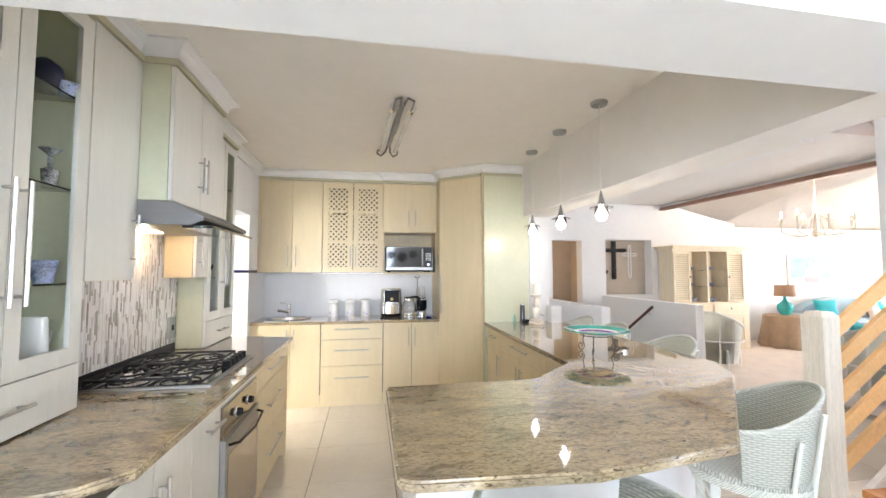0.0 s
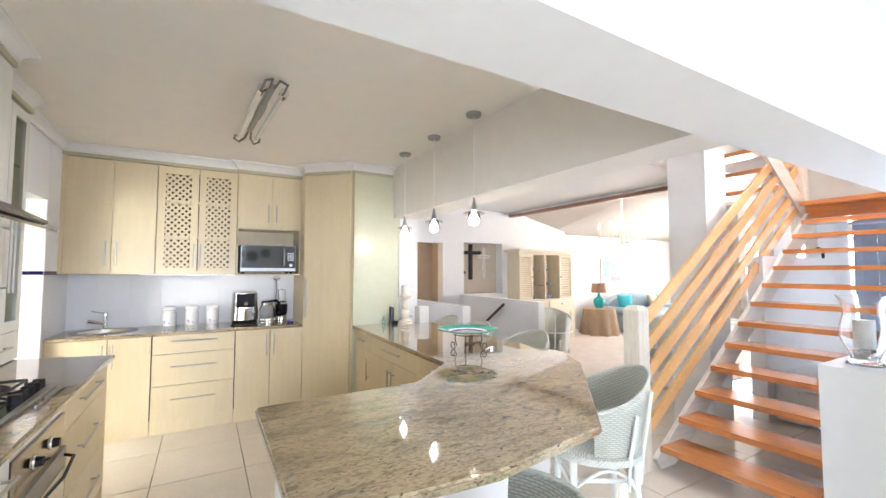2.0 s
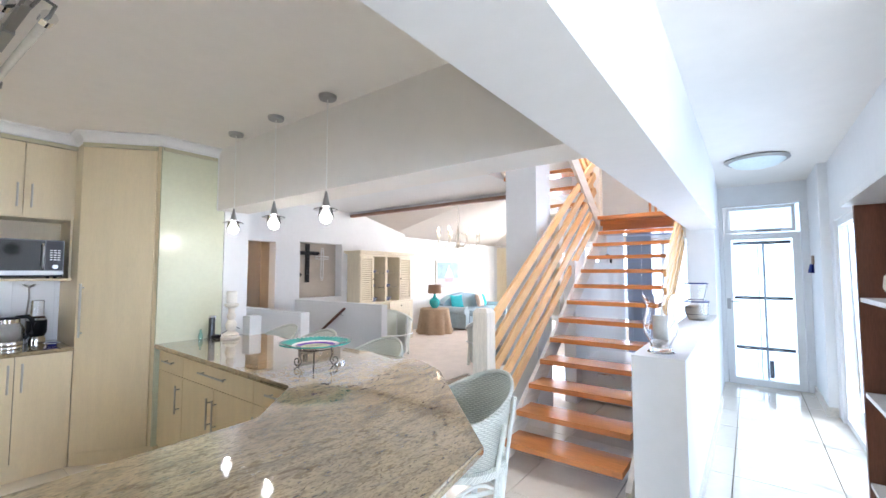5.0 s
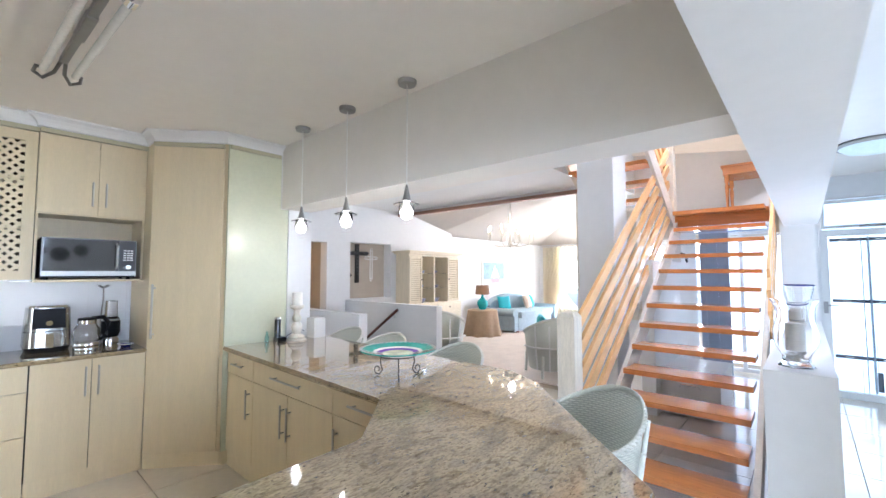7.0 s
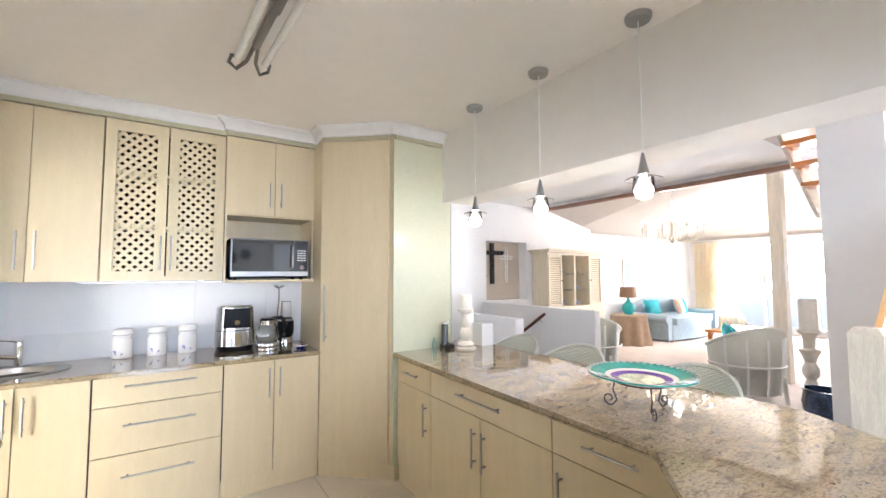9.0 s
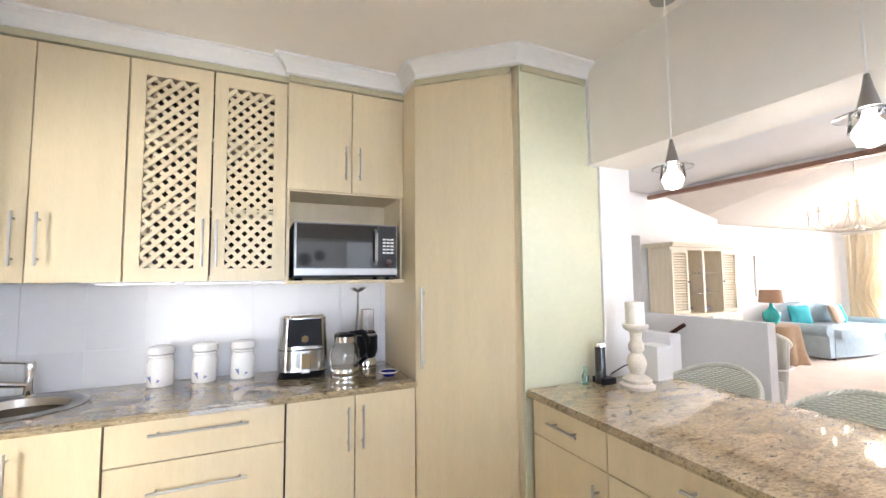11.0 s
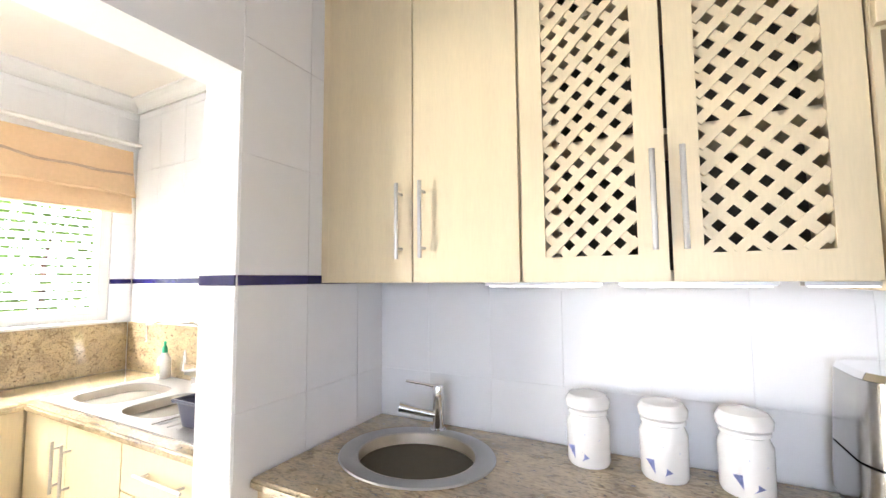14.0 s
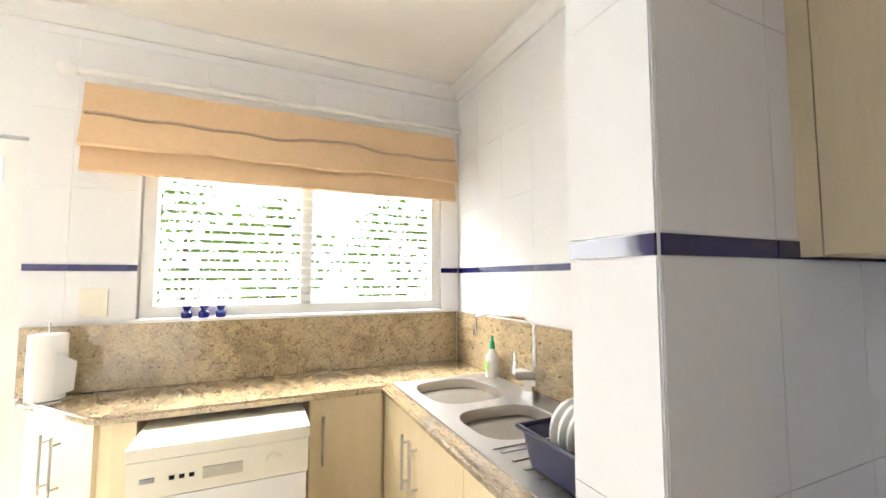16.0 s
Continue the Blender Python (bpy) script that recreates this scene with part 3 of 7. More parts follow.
window("window_transom", "x", 6.76, -0.10, 0.63, 2.0, 2.34, (), (), 0.035)
door = window("door_entrance", "x", 6.76, -0.14, 0.65, 0.0, 1.98, (), (), 0.075, 0.09)
GATE = material("grey_powder_coated_gate_steel", (0.16, 0.18, 0.22), 0.5, vary=0.1)
for z in (0.47, 1.13, 1.86):
    part("security_gate_bar", boxes((6.80, 6.815, -0.05, 0.56, z - 0.02, z + 0.02)), GATE, door)
    for y in (0.10, 0.40):
        part("security_gate_slot", boxes((6.7975, 6.7995, y, y + 0.07, z - 0.006, z + 0.004)), WHITE, door)
for y in (0.20, 0.235, 0.285):
    part("security_gate_upright", boxes((6.816, 6.83, y, y + 0.010, 0.10, 1.90)), LOUVRE, door)
part("gate_lock", boxes((6.80, 6.83, 0.17, 0.215, 0.10, 0.32)), GATE, door)

part("gate_upright", boxes((6.79, 6.80, 0.22, 0.24, 0.08, 1.9), (6.79, 6.80, 0.285, 0.295, 0.08, 1.9), (6.79, 6.80, 0.33, 0.335, 0.08, 1.9)), material("grey_gate_upright", (0.45, 0.50, 0.58), 0.5), door)
bm = boxes((6.695, 6.71, 0.60, 0.64, 0.98, 1.12), (6.66, 6.695, 0.61, 0.625, 1.07, 1.085), (6.655, 6.668, 0.50, 0.625, 1.07, 1.085))
part("door_handle", bm, STEEL, door, bevel=0.002)
bm = boxes((6.68, 6.71, 0.05, 0.30, 1.995, 2.02), (6.62, 6.68, 0.10, 0.16, 1.998, 2.012))
part("door_closer", bm, STEEL, door)

# skirting
structure("baseboard", boxes((5.75, 6.7, -0.22, -0.20, -0.012, 0.09), (5.73, 5.75, -0.29, -0.20, -0.012, 0.09), (2.62, 5.6, 0.672, 0.69, -0.012, 0.08)), LIMEDX, 0.003)

# ---- kitchen units ----
def handle(parent, p, q, out, label="", off=0.03, r=0.006):
    """A bar handle from p to q on two stand-offs; out is the way that it stands off the front."""
    p, q, o = Vector(p), Vector(q), Vector(out)
    d = (q - p).normalized()
    bm = B()
    tube(bm, [p + o * off, q + o * off], r, 8)
    for e in (p + d * 0.03, q - d * 0.03):
        tube(bm, [e, e + o * off], r * 0.8, 6)
    part("handle", bm, HANDLE, parent, "brushed steel bar handle", smooth=True)


def front(parent, axis, c, out, a0, a1, z0, z1, mat=CREAM, name="door", bar=None, groove=True, g=0.0025, label=""):
    """A flat door or drawer front. axis, c: the plane of its face; out: +1 or -1, the way it faces; bar: (a, z, a, z) ends of its handle."""
    bm = B()
    t = 0.018
    if axis == "x":
        box(bm, c - out * t, c, a0 + g, a1 - g, z0 + g, z1 - g)
    else:
        box(bm, a0 + g, a1 - g, c - out * t, c, z0 + g, z1 - g)
    ob = part(name, bm, mat, parent, label, bevel=0.0025)
    if bar:
        ax, az, bx, bz = bar
        if axis == "x":
            handle(ob, (c, ax, az), (c, bx, bz), (out, 0, 0))
        else:
            handle(ob, (ax, c, az), (bx, c, bz), (0, out, 0))
    return ob


def cabinet(name, at, label, category="kitchen cabinet", group=""):
    return thing(name, at, label, category, group)


# base units along the back wall, fronts at y = 4.56
YB = 4.56
GB = "base cabinets along the back wall"
c = cabinet("corner_base_cabinet", (-0.84, YB, 0), "cream woodgrain corner base cabinet under the round prep sink", group=GB)
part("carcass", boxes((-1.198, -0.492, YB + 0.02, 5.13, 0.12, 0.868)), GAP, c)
part("kickboard", boxes((-1.198, -0.492, YB + 0.014, YB + 0.032, -0.01, 0.118)), CREAM, c)
front(c, "y", YB, -1, -1.198, -0.80, 0.12, 0.868, bar=(-0.83, 0.62, -0.83, 0.82))
front(c, "y", YB, -1, -0.80, -0.492, 0.12, 0.868, bar=(-0.76, 0.62, -0.76, 0.82))
c = cabinet("drawer_base_cabinet", (-0.16, YB, 0), "cream woodgrain cabinet with three wide drawers under granite worktop", group=GB)
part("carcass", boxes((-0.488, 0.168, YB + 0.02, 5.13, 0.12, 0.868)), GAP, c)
part("kickboard", boxes((-0.488, 0.168, YB + 0.014, YB + 0.032, -0.01, 0.118)), CREAM, c)
for z0, z1 in ((0.12, 0.42), (0.42, 0.70), (0.70, 0.868)):
    front(c, "y", YB, -1, -0.488, 0.168, z0, z1, name="drawer", bar=(-0.34, (z0 + z1) / 2 + 0.03, 0.02, (z0 + z1) / 2 + 0.03))
c = cabinet("double_base_cabinet", (0.48, YB, 0), "cream woodgrain cabinet with two doors beside the tall pantry", group=GB)
part("carcass", boxes((0.172, 0.795, YB + 0.02, 5.13, 0.12, 0.868)), GAP, c)
part("kickboard", boxes((0.172, 0.795, YB + 0.014, YB + 0.032, -0.01, 0.118)), CREAM, c)
front(c, "y", YB, -1, 0.172, 0.484, 0.12, 0.868, bar=(0.45, 0.62, 0.45, 0.82))
front(c, "y", YB, -1, 0.484, 0.795, 0.12, 0.868, bar=(0.52, 0.62, 0.52, 0.82))

# wall units along the back wall, fronts at y = 4.79
GU = "wall cabinets along the back wall"
YU = 4.79
c = cabinet("double_wall_cabinet", (-0.85, YU, 1.42), "cream woodgrain double wall cabinet beside the white tiled wall", group=GU)
part("carcass", boxes((-1.168, -0.512, YU + 0.02, 5.13, 1.42, 2.50), (-1.198, -1.168, YU + 0.002, YU + 0.02, 1.42, 2.50)), CREAM, c)
front(c, "y", YU, -1, -1.168, -0.838, 1.42, 2.458, bar=(-0.877, 1.49, -0.877, 1.715))
front(c, "y", YU, -1, -0.838, -0.512, 1.42, 2.458, bar=(-0.797, 1.49, -0.797, 1.715))
c = cabinet("lattice_wall_cabinet", (-0.16, YU, 1.42), "cream wall cabinet with two cream lattice-panelled doors", group=GU)
part("carcass", boxes((-0.508, 0.168, 5.11, 5.13, 1.42, 2.50), (-0.508, -0.492, YU + 0.02, 5.11, 1.42, 2.5), (0.152, 0.168, YU + 0.02, 5.11, 1.42, 2.5), (-0.492, 0.152, YU + 0.02, 5.11, 1.42, 1.44), (-0.492, 0.152, YU + 0.02, 5.11, 2.48, 2.5)), CREAM, c)
part("shelf", boxes((-0.47, 0.15, YU + 0.06, 5.10, 1.77, 1.785)), CREAM, c)
part("shelf", boxes((-0.47, 0.15, YU + 0.06, 5.10, 2.12, 2.135)), CREAM, c)
# Dark sheet added as the shade inside, behind the lattice.
part("lining", boxes((-0.47, 0.15, 5.10, 5.108, 1.45, 2.47)), GAP, c, "back panel coloured as shade behind the lattice")


def lattice_door(parent, x0, x1, hx):
    z0, z1, g = 1.42, 2.458, 0.0025
    ix0, ix1, iz0, iz1 = x0 + 0.061, x1 - 0.064, 1.482, 2.385
    bm = B()
    y0, y1 = YU, YU + 0.018
    box(bm, x0 + g, ix0, y0, y1, z0 + g, z1 - g), box(bm, ix1, x1 - g, y0, y1, z0 + g, z1 - g)
    box(bm, ix0, ix1, y0, y1, z0 + g, iz0), box(bm, ix0, ix1, y0, y1, iz1, z1 - g)
    d = part("door", bm, CREAM, parent)
    bm = B()
    p = 0.0577                                   # pitch of the openings
    w, h = ix1 - ix0, iz1 - iz0
    for s, yy in ((1, YU + 0.004), (-1, YU + 0.009)):
        k = -int(h / p) - 2
        while k * p < w + h + p:
            pts = []
            # the strip follows u - s*v = const, clipped to the panel
            cst = k * p * 1.0
            lo, hi = (max(0, cst), min(w, cst + h)) if s == 1 else (max(0, cst - h), min(w, cst))
            if hi - lo > 0.004:
                a = (lo, lo - cst) if s == 1 else (lo, cst - lo)
                b = (hi, hi - cst) if s == 1 else (hi, cst - hi)
                plank(bm, (ix0 + a[0], yy + 0.003, iz0 + a[1]), (ix0 + b[0], yy + 0.003, iz0 + b[1]), 0.005, 0.0205)
            k += 1
    part("lattice", bm, CREAM, d, "cream diagonal lattice")
    handle(d, (hx, YU, 1.49), (hx, YU, 1.715), (0, -1, 0))


lattice_door(c, -0.508, -0.172, -0.200)
lattice_door(c, -0.169, 0.170, -0.141)
YM = 4.76
c = cabinet("microwave_wall_cabinet", (0.48, YM, 1.40), "cream wall cabinet with two doors above an open microwave shelf", group=GU)
for nm, bb in (("side_panel", (0.172, 0.186, YM + 0.02, 5.13, 1.42, 2.50)), ("side_panel", (0.784, 0.798, YM + 0.02, 5.13, 1.42, 2.50)), ("back_panel", (0.186, 0.784, 5.11, 5.13, 1.42, 2.5)),
               ("divider", (0.186, 0.784, YM + 0.02, 5.11, 1.885, 1.90)), ("top_panel", (0.186, 0.784, YM + 0.02, 5.11, 2.48, 2.50))):
    part(nm, boxes(bb), CREAM, c)
part("shelf", boxes((0.172, 0.798, YM - 0.02, 5.11, 1.402, 1.42)), CREAM, c, "cream shelf board under the microwave", bevel=0.002)
front(c, "y", YM, -1, 0.172, 0.502, 1.89, 2.458, bar=(0.467, 1.96, 0.467, 2.14))
front(c, "y", YM, -1, 0.502, 0.800, 1.89, 2.458, bar=(0.545, 1.96, 0.545, 2.14))
# trims and strips
part("top_trim", boxes((-1.198, 0.17, YU - 0.012, YU + 0.02, 2.461, 2.491)), CREAMD, thing("cabinet_top_trim", (-0.5, YU, 2.5), "olive-cream trim strip along the tops of the wall cabinets", "trim"))
part("top_trim", boxes((0.172, 0.82, YM - 0.012, YM + 0.02, 2.461, 2.491)), CREAMD, thing("cabinet_top_trim", (0.5, YM, 2.5), "olive-cream trim strip over the microwave cabinet", "trim"))
for x0, x1 in ((-0.62, -0.32), (-0.28, 0.02), (0.06, 0.30)):
    t = thing("undercabinet_light", ((x0 + x1) / 2, 4.86, 1.40), "slim lit strip light under the wall cabinets", "light", "strip lights")
    part("housing", boxes((x0, x1, 4.815, 4.845, 1.411, 1.419)), STEEL, t)
    part("tube", boxes((x0 + 0.01, x1 - 0.01, 4.822, 4.838, 1.408, 1.4105)), STRIP, t)

# tall corner pantry
c = cabinet("corner_pantry", (1.2, 4.6, 0), "tall cream corner pantry with one slanted door and pale green side")
bm = B()
prism(bm, [(0.802, 4.575), (1.205, 4.235), (1.215, 4.215), (1.715, 4.215), (1.715, 5.135), (0.802, 5.135)], 0.10, 2.50)
part("carcass", bm, CREAM, c)
part("side_panel", boxes((1.215, 1.718, 4.192, 4.212, 0.10, 2.50)), PALEG, c, "smooth pale green-cream side panel", bevel=0.002)
bm = B()
prism(bm, [(0.801, 4.560), (1.205, 4.219), (1.222, 4.188), (1.70, 4.188), (1.70, 5.12), (0.801, 5.12)], -0.01, 0.099)
part("plinth", bm, CREAM, c)
bm = B()
u = Vector((1.205 - 0.802, 4.235 - 4.575, 0)).normalized()
nn = Vector((u.y, -u.x, 0))
p0, p1 = Vector((0.800, 4.577, 0)) + u * 0.012 + nn * 0.002, Vector((1.205, 4.235, 0)) - u * 0.006 + nn * 0.002
prism(bm, [tuple((p0 + nn * 0.018).xy), tuple((p1 + nn * 0.018).xy), tuple(p1.xy), tuple(p0.xy)], 0.103, 2.458)
d = part("door", bm, CREAM, c, bevel=0.002)
hp = p0 + u * 0.045 + nn * 0.018
handle(d, (hp.x, hp.y, 0.97), (hp.x, hp.y, 1.38), tuple(nn), r=0.008, off=0.04)
bm = B()
q0, q1 = p0 + nn * 0.03, p1 + nn * 0.03
prism(bm, [tuple(q0.xy), tuple(q1.xy), tuple((q1 - nn * 0.05).xy), tuple((q0 - nn * 0.05).xy)], 2.461, 2.491)
box(bm, 1.222, 1.64, 4.178, 4.212, 2.461, 2.491)
part("top_trim", bm, CREAMD, c, "olive-cream top trim")

# granite worktops
def slab(name, pts, z0, z1, label, at):
    bm = B()
    prism(bm, pts, z0, z1)
    bmesh.ops.bevel(bm, geom=[e for e in bm.edges], offset=0.008, segments=3, affect="EDGES")
    return solid(name, bm, GRANITE, label, "worktop", at=at, smooth=True)


slab("back_worktop", [(-1.198, 4.53), (0.795, 4.53), (0.799, 5.135), (-1.198, 5.135)], 0.87, 0.90, "polished cream and brown granite worktop with a round sink", (-0.2, 4.8, 0.87))
slab("left_worktop", [(-1.41, 1.15), (-0.78, 1.15), (-0.70, 1.17), (-0.60, 1.26), (-0.595, 3.52), (-0.60, 3.52), (-1.19, 3.68), (-1.41, 3.68)], 0.87, 0.90, "polished granite worktop holding the gas hob", (-1.0, 2.4, 0.87))
slab("island_worktop", [(0.08, 1.08), (0.12, 1.055), (0.62, 1.02), (1.13, 1.10), (1.87, 1.84), (2.02, 2.10), (2.02, 4.175), (1.20, 4.175), (1.165, 2.26), (1.15, 2.225), (0.84, 1.945), (0.79, 1.93), (0.10, 1.93), (0.085, 1.91)], 0.868, 0.90, "angled polished granite breakfast counter with wicker stools round it", (1.2, 2.4, 0.87))

# base units under the counter run, fronts at x = 1.24
XR = 1.24
GR = "base cabinets under the breakfast counter"
runs = ((3.72, 4.17, 1), (2.74, 3.72, 2), (2.16, 2.74, 1))
for y0, y1, nd in runs:
    lab = "cream base cabinet with a drawer over two doors" if nd == 2 else "narrow cream base cabinet with a drawer over a door"
    c = cabinet("counter_base_cabinet", (XR, (y0 + y1) / 2, 0), lab, group=GR)
    part("carcass", boxes((XR + 0.02, 1.74, y0 + 0.001, y1 - 0.001, 0.12, 0.866)), GAP, c)
    part("kickboard", boxes((XR + 0.014, XR + 0.032, y0, y1, -0.01, 0.118)), CREAM, c)
    L = min(0.36, (y1 - y0) * 0.4)
    ym = (y0 + y1) / 2
    front(c, "x", XR, -1, y0, y1, 0.70, 0.866, name="drawer", bar=(ym - L / 2, 0.785, ym + L / 2, 0.785))
    if nd == 2:
        front(c, "x", XR, -1, y0, ym, 0.12, 0.70, bar=(ym - 0.04, 0.44, ym - 0.04, 0.64))
        front(c, "x", XR, -1, ym, y1, 0.12, 0.70, bar=(ym + 0.04, 0.44, ym + 0.04, 0.64))
    else:
        hy = y0 + 0.05 if y0 > 3 else y1 - 0.05
        front(c, "x", XR, -1, y0, y1, 0.12, 0.70, bar=(hy, 0.44, hy, 0.64))
c = thing("counter_back_panel", (1.76, 3.2, 0), "white back panel closing the breakfast counter behind the stools", "panel")
part("panel", boxes((1.745, 1.765, 2.17, 4.17, -0.01, 0.866)), WHITE, c)
c = thing("island_support", (0.6, 1.6, 0), "white rendered support wall under the granite island", "support")
bm = B()
prism(bm, [(0.16, 1.34), (0.30, 1.34), (1.04, 1.47), (1.742, 1.98), (1.742, 2.155), (1.245, 2.155), (0.90, 1.86), (0.16, 1.86)], -0.01, 0.866)
part("support", bm, WALL, c)
c = thing("corner_base_cabinet", (1.06, 2.05, 0), "narrow cream cabinet set slantwise in the corner of the counter", "kitchen cabinet", GR)
bm = B()
prism(bm, [(1.236, 2.157), (1.222, 2.157), (0.885, 1.866), (0.895, 1.864)], -0.01, 0.866)
part("carcass", bm, GAP, c)
for z0, z1, nm in ((0.12, 0.698, "door"), (0.702, 0.864, "drawer")):
    bm = B()
    prism(bm, [(1.215, 2.159), (1.20, 2.170), (0.868, 1.884), (0.882, 1.868)], z0, z1)
    d = part(nm, bm, CREAM, c, bevel=0.002)
    zz = 0.60 if nm == "door" else 0.785
    handle(d, (0.975, 1.977, zz), (1.095, 2.081, zz), (-0.65, 0.76, 0))
part("side_panel", boxes((0.165, 0.86, 1.862, 1.88, -0.01, 0.866)), CREAM, c, "cream back panel under the island")

# ---- left side: units, hob, oven, hood ----
XL = -0.62
GL = "base cabinets under the hob worktop"
c = cabinet("left_base_cabinet", (XL, 1.42, 0), "pale woodgrain base cabinet with three doors beside the oven", group=GL)
part("carcass", boxes((-1.40, XL - 0.02, 1.18, 1.948, 0.12, 0.868)), GAP, c)
part("end_panel", boxes((-1.40, XL, 1.16, 1.178, -0.01, 0.868)), CREAM, c)
part("kickboard", boxes((XL - 0.068, XL - 0.05, 1.18, 1.948, -0.01, 0.12)), CREAM, c)
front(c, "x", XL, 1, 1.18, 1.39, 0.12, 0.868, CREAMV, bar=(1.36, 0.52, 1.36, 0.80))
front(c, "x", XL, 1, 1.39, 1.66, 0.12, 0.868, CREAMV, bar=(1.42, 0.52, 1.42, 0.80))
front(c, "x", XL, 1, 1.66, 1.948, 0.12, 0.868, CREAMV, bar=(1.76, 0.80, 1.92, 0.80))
BRONZE = material("bronze_mirror_steel", (0.42, 0.36, 0.28), 0.14, 1.0, vary=0.04)
ov = thing("built_in_oven", (XL, 2.22, 0.2), "stainless steel built-in oven with dark glass and two knobs", "oven")
part("body", boxes((-1.20, XL - 0.002, 1.953, 2.495, 0.14, 0.82)), STEEL, ov)
part("control_panel", boxes((XL - 0.002, XL + 0.012, 1.955, 2.493, 0.70, 0.835)), BRONZE, ov, "bronze mirrored control panel", bevel=0.003)
part("top_filler", boxes((-0.64, XL, 1.952, 2.496, 0.838, 0.868)), CREAMV, ov)
part("door", boxes((XL, XL + 0.022, 1.955, 2.493, 0.20, 0.695)), STEEL, ov, "brushed steel oven door", bevel=0.004)
part("glass", boxes((XL + 0.0225, XL + 0.025, 1.985, 2.463, 0.23, 0.62)), BRONZE, ov, "bronze mirrored oven glass")
for y in (2.13, 2.32):
    bm = B()
    tube(bm, [(XL + 0.012, y, 0.765), (XL + 0.038, y, 0.765)], [0.020, 0.016], 16)
    kn = part("knob", bm, BLACK, ov, "black oven knob", smooth=True)
    bm = B()
    tube(bm, [(XL + 0.0125, y, 0.765), (XL + 0.018, y, 0.765)], [0.026, 0.024], 20)
    part("collar", bm, CHROME, kn, "chrome knob collar", smooth=True)
bm = B()
tube(bm, [(XL + 0.024, 1.99, 0.665), (XL + 0.06, 2.02, 0.665), (XL + 0.075, 2.22, 0.66), (XL + 0.06, 2.43, 0.665), (XL + 0.024, 2.46, 0.665)], 0.0065, 8)
part("handle", bm, BLACK, ov, "curved black oven handle", smooth=True)
part("kickboard", boxes((XL - 0.068, XL - 0.05, 1.95, 2.498, -0.01, 0.14)), CREAM, ov)
c = cabinet("left_drawer_cabinet", (XL, 3.0, 0), "cream woodgrain cabinet with three deep drawers beside the oven", group=GL)
part("carcass", boxes((-1.40, XL - 0.02, 2.502, 3.44, 0.12, 0.868)), GAP, c)
part("end_panel", boxes((-1.38, XL, 3.442, 3.46, -0.01, 0.868)), CREAM, c)
part("kickboard", boxes((XL - 0.068, XL - 0.05, 2.50, 3.44, -0.01, 0.12)), CREAM, c)
for z0, z1 in ((0.12, 0.41), (0.41, 0.725), (0.725, 0.868)):
    front(c, "x", XL, 1, 2.502, 3.44, z0, z1, name="drawer", bar=(2.76, (z0 + z1) / 2 + 0.02, 3.16, (z0 + z1) / 2 + 0.02))

# wall units on the left
XW = -1.10
GW = "wall cabinets along the hob wall"


def glazed_unit(name, y0, y1, label, nh):
    c = cabinet(name, (XW, (y0 + y1) / 2, 0.90), label, "glass cabinet", GW)
    part("carcass", boxes((-1.415, -1.405, y0, y1, 0.905, 2.50), (-1.405, XW - 0.02, y0, y0 + 0.016, 0.905, 2.5), (-1.405, XW - 0.02, y1 - 0.016, y1, 0.905, 2.5),
                          (-1.405, XW - 0.02, y0 + 0.016, y1 - 0.016, 2.484, 2.5), (-1.405, XW - 0.02, y0 + 0.016, y1 - 0.016, 1.075, 1.09)), PALEG, c)
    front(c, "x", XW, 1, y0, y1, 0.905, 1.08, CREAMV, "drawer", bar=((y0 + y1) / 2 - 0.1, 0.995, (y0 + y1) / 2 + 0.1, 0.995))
    for z in (1.38, 1.74, 2.10):
        part("shelf", boxes((-1.40, XW - 0.03, y0 + 0.018, y1 - 0.018, z, z + 0.006)), GLASS, c, "clear glass shelf")
    ym = (y0 + y1) / 2
    for a0, a1, hy in ((y0, ym, ym - 0.03), (ym, y1, ym + 0.03)):
        bm = B()
        rim(bm, "x", XW - 0.009, a0 + 0.0025, a1 - 0.0025, 1.083, 2.443, 0.062, 0.018)
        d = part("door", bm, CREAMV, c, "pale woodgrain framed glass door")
        part("pane", boxes((XW - 0.012, XW - 0.008, a0 + 0.06, a1 - 0.06, 1.14, 2.385)), PANE, d).visible_shadow = False
        handle(d, (XW, hy, 1.32), (XW, hy, 1.72), (1, 0, 0), r=0.007, off=0.035)


glazed_unit("glazed_wall_cabinet", 1.14, 1.84, "pale wood display cabinet with two glass doors standing on the worktop", 0)
glazed_unit("glazed_wall_cabinet", 3.10, 3.68, "pale wood display cabinet with two glass doors beside the scullery opening", 0)
c = cabinet("narrow_wall_cabinet", (XW, 2.03, 1.39), "narrow pale woodgrain wall cabinet between glass cabinet and hood", group=GW)
part("carcass", boxes((-1.415, XW - 0.02, 1.845, 2.198, 1.39, 2.50)), CREAM, c)
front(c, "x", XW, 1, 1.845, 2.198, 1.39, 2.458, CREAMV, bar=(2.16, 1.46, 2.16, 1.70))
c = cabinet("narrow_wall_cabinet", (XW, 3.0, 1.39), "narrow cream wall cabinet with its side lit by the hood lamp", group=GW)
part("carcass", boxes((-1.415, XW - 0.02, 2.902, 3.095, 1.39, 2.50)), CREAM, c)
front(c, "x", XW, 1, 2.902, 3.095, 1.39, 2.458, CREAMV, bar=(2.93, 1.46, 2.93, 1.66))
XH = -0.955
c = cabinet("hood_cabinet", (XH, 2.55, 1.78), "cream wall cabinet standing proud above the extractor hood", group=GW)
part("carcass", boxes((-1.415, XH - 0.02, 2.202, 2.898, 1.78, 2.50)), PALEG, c)
